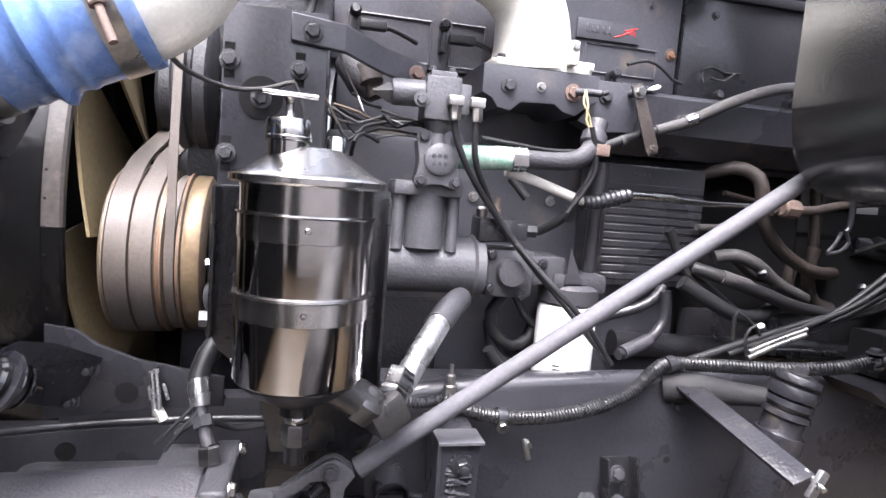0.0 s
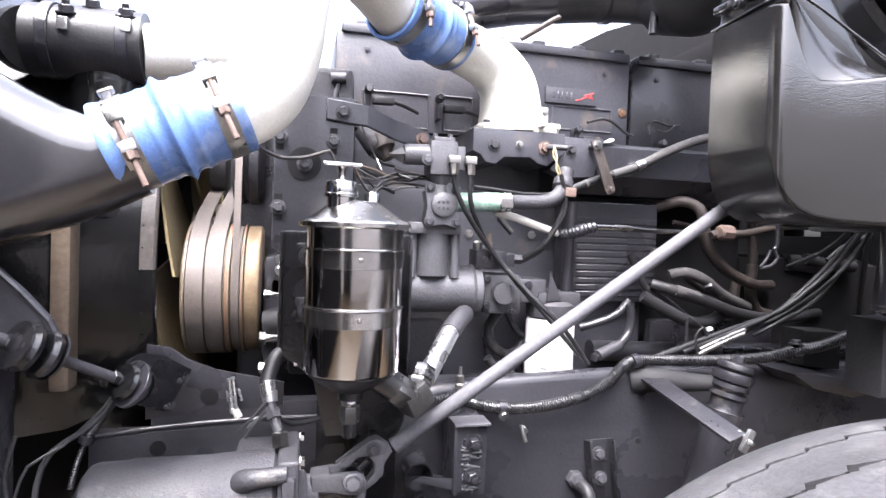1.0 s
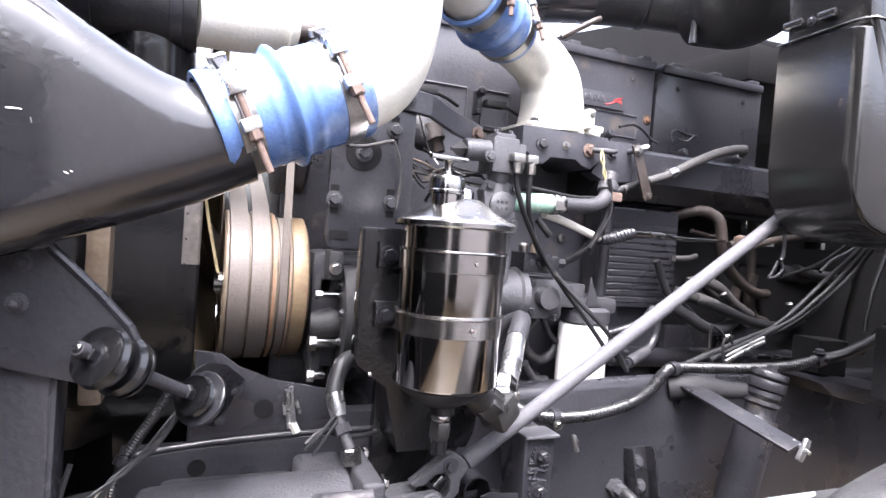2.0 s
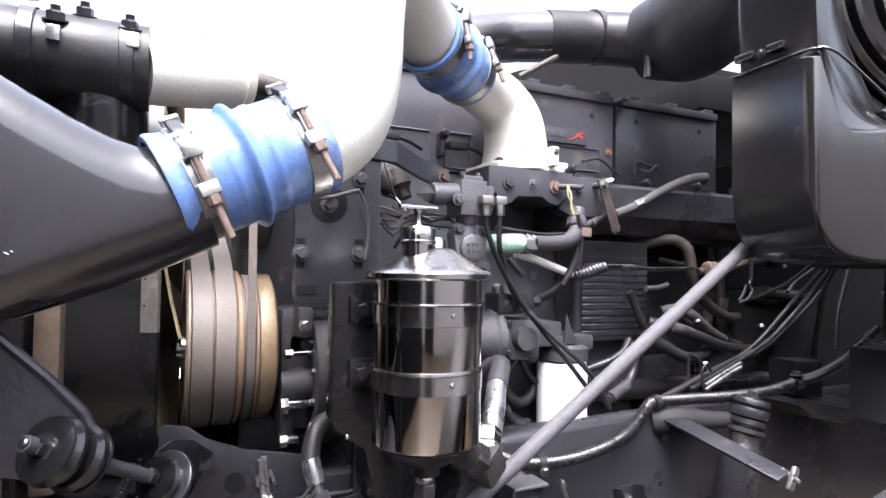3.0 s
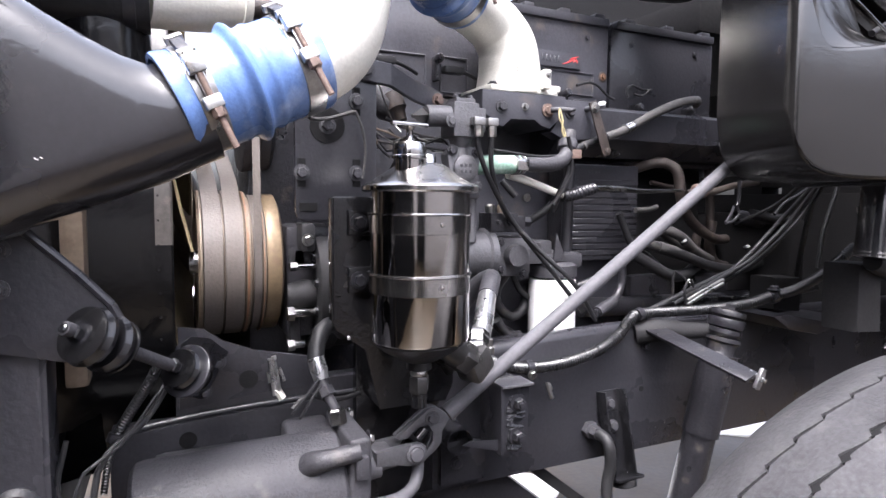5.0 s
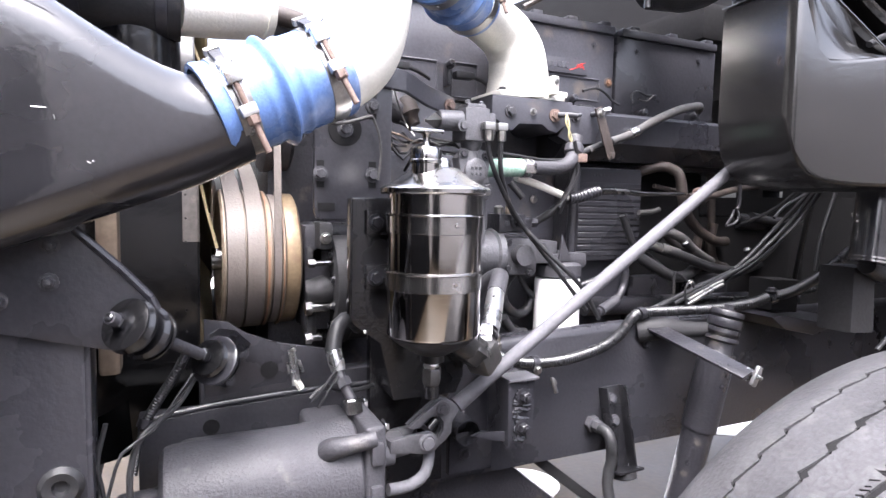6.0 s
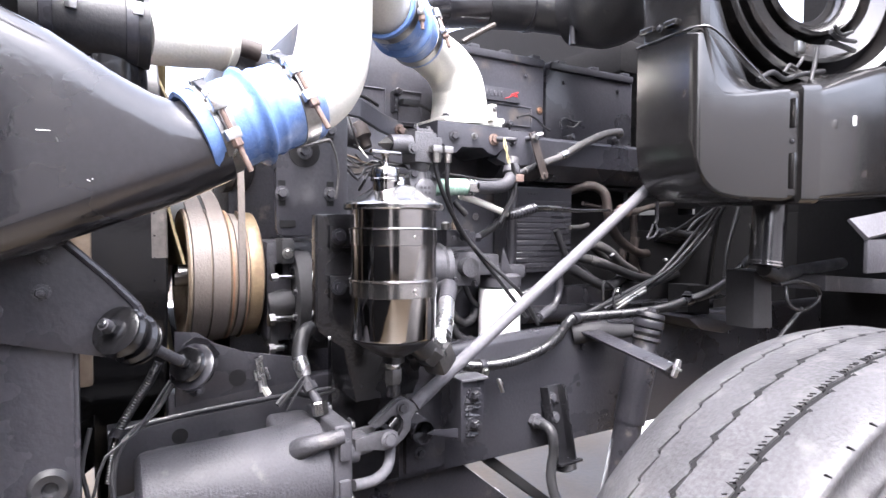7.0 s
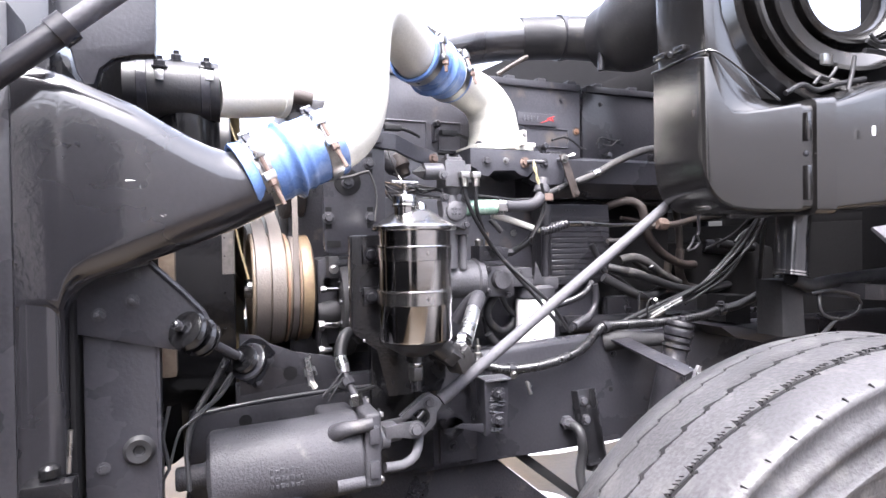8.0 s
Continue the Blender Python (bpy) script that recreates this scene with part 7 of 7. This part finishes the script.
tube(bm, [(0.9947, 0.70, 1.1765), (0.9942, 0.70, 1.1735)], 0.0338, 28)
part("ring", bm, M_STEEL, po, "bright double spring ring")
cm = thing("cab_mount", (1.0, 0.76, 1.0), "black cab mount box on the frame rail", "bracket")
# Shade below the cab is put into the dark pedestal and side block colours.
bm = B()
prism(bm, [(1.012, 1.16), (1.075, 1.16), (1.085, 1.035), (1.015, 1.040)], 0.735, 0.80, "y", 0.005)
part("pedestal", bm, M_UNDER, cm)
bm = B()
prism(bm, [(1.065, 1.112), (1.15, 1.108), (1.15, 1.035), (1.065, 1.045)], 0.93, 0.99, "y", 0.006)
part("side_block", bm, M_DARK, cm)
bm = B()
prism(bm, [(0.985, 1.046), (1.02, 1.048), (1.13, 1.028), (1.21, 1.030), (1.215, 1.018), (1.12, 1.000), (1.03, 1.018)], 0.87, 0.97, "y", 0.004)
part("foot_plate", bm, M_BLACK, cm)
for q in (((1.021, 0.740, 1.264), (1.014, 0.740, 1.233)), ((1.004, 0.740, 1.258), (1.014, 0.735, 1.228))):
    bm = B()
    tube(bm, q, 0.003, 8)
    part("clip_wire", bm, M_ZINC, cm, "bright wire clip")
hose_run("hanging_cable", [(1.08, 0.72, 1.13), (1.14, 0.715, 1.135), (1.22, 0.715, 1.115), (1.225, 0.715, 1.09), (1.17, 0.715, 1.071), (1.11, 0.715, 1.085), (1.105, 0.72, 1.11), (1.12, 0.73, 1.135)], 0.0042, M_RUBBER, "black cable looped below the duct", "cable")
hose_run("hanging_cable", [(1.14, 0.715, 1.136), (1.19, 0.712, 1.128), (1.225, 0.712, 1.118)], 0.0022, M_SLEEVE, "thin grey cable above the loop", "cable")
hose_run("hanging_cable", [(1.06, 0.715, 1.01), (1.12, 0.715, 1.05), (1.16, 0.715, 1.075)], 0.0042, M_RUBBER, "black cable tail hanging below the loop", "cable")
hose_run("return_pipe", [(1.02, 0.72, 1.165), (1.10, 0.735, 1.145), (1.20, 0.76, 1.150), (1.5, 0.8, 1.16)], 0.015, M_RUBBER, "black hose running back below the duct", "hose")
bm = B()
prism(bm, [(1.224, 1.146), (1.49, 1.126), (1.80, 1.104), (1.80, 1.068), (1.49, 1.091), (1.224, 1.112)], 0.70, 0.90, "y", 0.003)
solid("step_bracket", bm, M_GREYCAST, "grey step bracket under the cab", "bracket")
st_ = thing("cab_step", (1.2, 0.58, 1.12), "grey painted bent sheet-metal step under the cab", "step")
# Tread paler than riser: light on the slope is put into its colour.
bm = B()
v = [bm.verts.new(q) for q in ((1.066, 0.584, 1.268), (1.40, 0.584, 1.306), (1.40, 0.570, 1.268), (1.109, 0.570, 1.232), (1.066, 0.588, 1.264), (1.40, 0.588, 1.302), (1.40, 0.576, 1.262), (1.109, 0.576, 1.226))]
for f in ((0, 1, 2, 3), (7, 6, 5, 4), (0, 3, 7, 4), (1, 5, 6, 2), (0, 4, 5, 1), (3, 2, 6, 7)):
    bm.faces.new([v[i] for i in f])
part("tread", bm, M_ROD, st_, "step edge in paler grey for the light on it")
bm = B()
box(bm, (1.112, 0.571, 1.163), (1.40, 0.579, 1.228), 0.002)
part("riser", bm, M_GREYCAST, st_)

# panel added behind the duct: closes the bay and blocks light from +x
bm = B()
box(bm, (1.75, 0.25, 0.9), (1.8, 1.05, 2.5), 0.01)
solid("wall_side_block", bm, M_DARK, "dark panel added behind the duct to close the bay and block light", "bulkhead", kind="structure")

# ---- front axle with its wheel ----
ax = thing("front_axle", (0.75, 1.2, 0.27), "black forged front axle carrying a worn grey truck tyre", "axle")
bm = B()
box(bm, (0.66, 0.62, 0.27), (0.83, 2.2, 0.39), 0.02)
box(bm, (0.69, 0.99, 0.37), (0.80, 1.05, 0.56), 0.008)
part("beam", bm, M_UNDER, ax)
WM = toward((0.7845, 0.4098, 0.5566), (math.sin(0.11), math.cos(0.11), 0))
bm = B()
lathe(bm, [(0.300, -0.090), (0.308, -0.100), (0.306, -0.110), (0.296, -0.112), (0.286, -0.100), (0.278, -0.075), (0.262, -0.058), (0.235, -0.05), (0.20, -0.035), (0.17, -0.01), (0.165, 0.05), (0.12, 0.06), (0.05, 0.06)], WM, 72, close=False)
wh = part("wheel", bm, material("grey painted steel rim", (0.16, 0.145, 0.14), 0.42, 0.3, 0.25, 8, 160, 0.15, (0.12, 0.08, 0.06), 0.3), ax, "grey steel wheel with a worn tyre")


def tyre_mesh():
    """Treaded carcass: ribs between three zigzag grooves, then the shoulders and ringed walls."""
    bm = B()
    floor = B()
    n = 480
    prof = [(0.295, -0.092, 0), (0.32, -0.114, 0), (0.36, -0.130, 0), (0.40, -0.138, 0), (0.43, -0.140, 0), (0.444, -0.140, 0), (0.449, -0.1435, 0), (0.455, -0.1435, 0), (0.460, -0.139, 0), (0.470, -0.1365, 0), (0.476, -0.1335, 0), (0.482, -0.1345, 0),
            (0.489, -0.139, 0), (0.494, -0.1405, 0), (0.499, -0.1395, 0), (0.505, -0.134, 0), (0.514, -0.1295, 0), (0.524, -0.128, 0), (0.528, -0.1295, 0), (0.5325, -0.1290, 0), (0.5355, -0.1265, 0), (0.5375, -0.1235, 0), (0.5400, -0.117, 0), (0.5425, -0.106, 0), (0.5445, -0.090, 0)]
    for g, (c, w) in enumerate(((-0.059, 0.0046), (0.0, 0.0034), (0.051, 0.0017))):
        crown = 0.5475 - 0.0052 * (abs(c) / 0.09) ** 2
        prof += [(crown, c - w - 0.009, None), (crown, c, (g, -w)), (crown - 0.013, c, (g, -w * 0.8)), (crown - 0.013, c, (g, w * 0.8)), (crown, c, (g, w)), (crown, c + w + 0.009, None)]
    prof += [(0.5405, 0.080, 0), (0.535, 0.098, 0), (0.528, 0.112, 0), (0.515, 0.121, 0), (0.49, 0.127, 0), (0.44, 0.130, 0), (0.38, 0.126, 0), (0.32, 0.110, 0), (0.295, 0.090, 0)]
    rnd = random.Random(11)
    cols = []
    dirt_or_shade = []
    for j in range(n):
        a = 2 * math.pi * j / n
        saw = (j % 6) / 5
        col = []
        bed = []
        for r, h, z in prof:
            if z:
                g, side = z
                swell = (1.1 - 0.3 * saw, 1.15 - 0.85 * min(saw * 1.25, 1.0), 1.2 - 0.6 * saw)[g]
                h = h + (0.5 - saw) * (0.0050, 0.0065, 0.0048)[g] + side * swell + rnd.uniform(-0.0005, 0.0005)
                # near-black strip high in the groove: its depth shade as colour
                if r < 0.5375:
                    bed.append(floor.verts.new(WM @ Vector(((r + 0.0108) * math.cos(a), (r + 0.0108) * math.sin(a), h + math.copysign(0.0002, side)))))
            col.append(bm.verts.new(WM @ Vector((r * math.cos(a), r * math.sin(a), h))))
        cols.append(col)
        dirt_or_shade.append(bed)
    for j in range(n):
        a, b = cols[j], cols[(j + 1) % n]
        for i in range(len(prof) - 1):
            bm.faces.new((a[i], a[i + 1], b[i + 1], b[i]))
        a, b = dirt_or_shade[j], dirt_or_shade[(j + 1) % n]
        for i in (0, 2, 4):
            floor.faces.new((a[i], a[i + 1], b[i + 1], b[i]))
    return bm, floor


tread, groove = tyre_mesh()
part("tyre", tread, M_TYRE, wh, "worn grey tyre with zigzag grooves")
tagged(part("groove_shade", groove, M_DARK, wh, "near-black strips for the shade in the tread grooves"), kind="stuff")
# Dark wedges and nicks paint the shade inside the tread cuts.
bm = B()
for c, off, size, half in ((-0.059, 0.0075, 0.014, 0.0026), (-0.059, -0.0065, 0.0060, 0.0050), (0.0, -0.0026, 0.0045, 0.0080), (0.051, 0.0025, 0.0045, 0.0030)):
    for j in range(80):
        a = 2 * math.pi * (j * 6 - 0.4) / 480
        m = WM @ Matrix.Rotation(a, 4, "Z") @ Matrix.Translation((0.5468 - 0.0052 * (c / 0.09) ** 2, 0, c + off))
        tip = size * (1 if off > 0 else -1)
        v = [bm.verts.new(m @ Vector(q)) for q in ((0.0010, -half, -tip * 0.4), (0.0010, half, -tip * 0.4), (0.0010, half * 0.5, tip * 0.6), (-0.006, -half, -tip * 0.4), (-0.006, half, -tip * 0.4), (-0.006, half * 0.5, tip * 0.6))]
        for f in ((0, 1, 2), (3, 5, 4), (0, 3, 4, 1), (1, 4, 5, 2), (2, 5, 3, 0)):
            bm.faces.new([v[k] for k in f])
cube = ((-1, -1, -1), (1, -1, -1), (1, 1, -1), (-1, 1, -1), (-1, -1, 1), (1, -1, 1), (1, 1, 1), (-1, 1, 1))
quads = ((0, 1, 2, 3), (4, 7, 6, 5), (0, 4, 5, 1), (1, 5, 6, 2), (2, 6, 7, 3), (3, 7, 4, 0))


def nick(bm, m, x, y, z):
    """A small near-black solid in the tread; the shade of a cut is its colour."""
    v = [bm.verts.new(m @ Vector((a * x, b * y, c * z))) for a, b, c in cube]
    for f in quads:
        bm.faces.new([v[k] for k in f])


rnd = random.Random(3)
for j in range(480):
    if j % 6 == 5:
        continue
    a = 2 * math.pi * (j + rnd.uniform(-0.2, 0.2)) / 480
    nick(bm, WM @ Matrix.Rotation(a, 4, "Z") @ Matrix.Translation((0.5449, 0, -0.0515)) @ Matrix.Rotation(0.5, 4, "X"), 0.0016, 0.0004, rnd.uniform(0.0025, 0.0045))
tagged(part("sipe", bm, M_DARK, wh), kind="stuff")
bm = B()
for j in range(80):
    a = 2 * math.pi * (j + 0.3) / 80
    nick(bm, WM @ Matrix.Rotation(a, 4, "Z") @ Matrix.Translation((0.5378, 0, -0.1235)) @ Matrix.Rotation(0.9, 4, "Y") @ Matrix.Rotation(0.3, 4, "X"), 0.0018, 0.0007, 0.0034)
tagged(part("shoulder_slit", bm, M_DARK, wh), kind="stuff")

# spring hanger and crossmember below the rail
sg = thing("spring_hanger", (0.2, 1.03, 0.45), "black cast spring hanger under the frame rail", "bracket")
bm = B()
prism(bm, [(-0.10, 0.785), (0.458, 0.784), (0.70, 0.580), (0.45, 0.50), (0.10, 0.50), (-0.02, 0.54), (-0.08, 0.66)], 0.995, 1.06, "y", 0.01)
part("casting", bm, M_CAST, sg)
bolt(sg, (0.08, 0.984, 0.60), r=0.02, h=0.016, mat=M_CAST)
bm = B()
box(bm, (-0.16, 0.98, 0.60), (-0.06, 2.3, 0.785), 0.012)
solid("crossmember", bm, M_UNDER, "black front crossmember between the rails", "crossmember")

# axle and spring under the rail
lf = thing("leaf_spring", (0.75, 0.95, 0.5), "black leaf spring pack under the frame rail", "leaf spring")
bm = B()
prism(bm, [(0.500, 0.784), (0.532, 0.784), (0.80, 0.570), (0.768, 0.570)], 1.0, 1.05, "y", 0.004)
part("link_bar", bm, M_UNDER, lf, "straight black link bar")
for k in range(3):
    bm = B()
    tube(bm, [(-0.1, 1.02, 0.60 - k * 0.014), (0.3, 1.02, 0.54 - k * 0.014), (0.75, 1.02, 0.50 - k * 0.014), (1.2, 1.02, 0.52 - k * 0.014), (1.6, 1.02, 0.68 - k * 0.014)], 0.018, 8, flat=0.35)
    part("leaf", bm, M_UNDER, lf)
bm = B()
tube(bm, [(0.10, 0.86, 0.74), (0.30, 0.90, 0.70), (0.55, 0.88, 0.62), (0.72, 0.80, 0.55)], 0.018, 14)
solid("drag_link", bm, M_UNDER, "black drag link below the steering gear", "rod")

# loose hoses and fittings in the shade behind the steering shaft
for name, pts, r, mat, label in (
    ("fitting_hose", [(0.796, 1.100, 1.242), (0.840, 1.104, 1.168), (0.881, 1.108, 1.150), (0.953, 1.112, 1.103)], 0.008, M_RUBBER, "black hose with a plated elbow in the shade"),
    ("fitting_hose", [(0.949, 1.130, 1.200), (0.997, 1.134, 1.171), (1.055, 1.138, 1.157), (1.115, 1.142, 1.119)], 0.01, M_SLEEVE, "dusty grey hose behind the steering shaft"),
    ("fitting_hose", [(1.153, 1.170, 1.223), (1.151, 1.174, 1.169), (1.174, 1.178, 1.120), (1.221, 1.182, 1.105)], 0.012, M_BROWN, "brown upright hose in the shade"),
    ("fitting_hose", [(1.304, 1.180, 1.239), (1.384, 1.184, 1.227), (1.456, 1.188, 1.223)], 0.014, M_RUBBER, "short black hose with a corrugated cover"),
    ("fitting_hose", [(1.285, 1.100, 1.240), (1.327, 1.104, 1.269), (1.376, 1.108, 1.287), (1.420, 1.112, 1.305)], 0.004, M_RUBBER, "thin black hose rising to the duct"),
    ("fitting_hose", [(1.385, 1.050, 1.108), (1.400, 1.054, 1.179), (1.422, 1.058, 1.226), (1.465, 1.062, 1.311)], 0.005, M_RUBBER, "black cable rising to the duct"),
    ("fitting_hose", [(0.965, 1.030, 1.057), (1.028, 1.034, 1.055), (1.123, 1.038, 1.050), (1.177, 1.042, 1.047)], 0.007, M_LOOM, "corrugated black conduit behind the loom"),
    ("fitting_hose", [(0.879, 1.020, 1.057), (0.930, 1.024, 1.083), (0.887, 1.028, 1.121), (0.888, 1.032, 1.074)], 0.003, M_RUBBER, "black cable tail looped over the rail"),
    ("fitting_hose", [(0.921, 1.140, 1.311), (0.984, 1.144, 1.302), (1.011, 1.148, 1.305)], 0.005, M_BROWN, "rusty short pipe beside the control unit"),
    ("fitting_hose", [(0.860, 1.120, 1.248), (0.902, 1.124, 1.250), (0.928, 1.128, 1.256)], 0.006, M_SLEEVE, "dusty banjo pipe beside the control unit"),
):
    hose_run(name, pts, r, mat, label, group="hoses in the shade")
for q, mat in (((0.942, 1.050, 1.091), M_ZINC), ((1.233, 1.140, 1.153), M_CAST), ((0.975, 1.100, 1.175), M_CAST)):
    bm = B()
    lathe(bm, [(0.006, 0), (0.008, 0.003), (0.008, 0.012), (0.005, 0.016)], toward(q, (0.6, -0.7, 0.3)), 6)
    solid("pipe_union", bm, mat, "small plated hexagon union on a hose", "fitting", "small unions")
hose_run("looped_hose", [(0.520, 1.100, 1.123), (0.501, 1.104, 1.094), (0.507, 1.108, 1.061), (0.540, 1.112, 1.036), (0.571, 1.116, 1.048), (0.580, 1.120, 1.076)], 0.01, M_RUBBER, "black rubber hose looped beside the fuel filter", group="hoses beside the filter")
hose_run("looped_hose", [(0.531, 1.100, 1.129), (0.553, 1.104, 1.092), (0.577, 1.108, 1.072)], 0.006, M_RUBBER, "black rubber hose looped beside the fuel filter", group="hoses beside the filter")
hose_run("looped_hose", [(0.496, 1.090, 1.036), (0.521, 1.094, 1.005), (0.553, 1.098, 1.001)], 0.009, M_RUBBER, "black rubber hose looped beside the fuel filter", group="hoses beside the filter")
hose_run("looped_hose", [(0.503, 1.120, 1.075), (0.517, 1.124, 1.020), (0.550, 1.128, 0.997)], 0.011, M_RUBBER, "black rubber hose looped beside the fuel filter", group="hoses beside the filter")
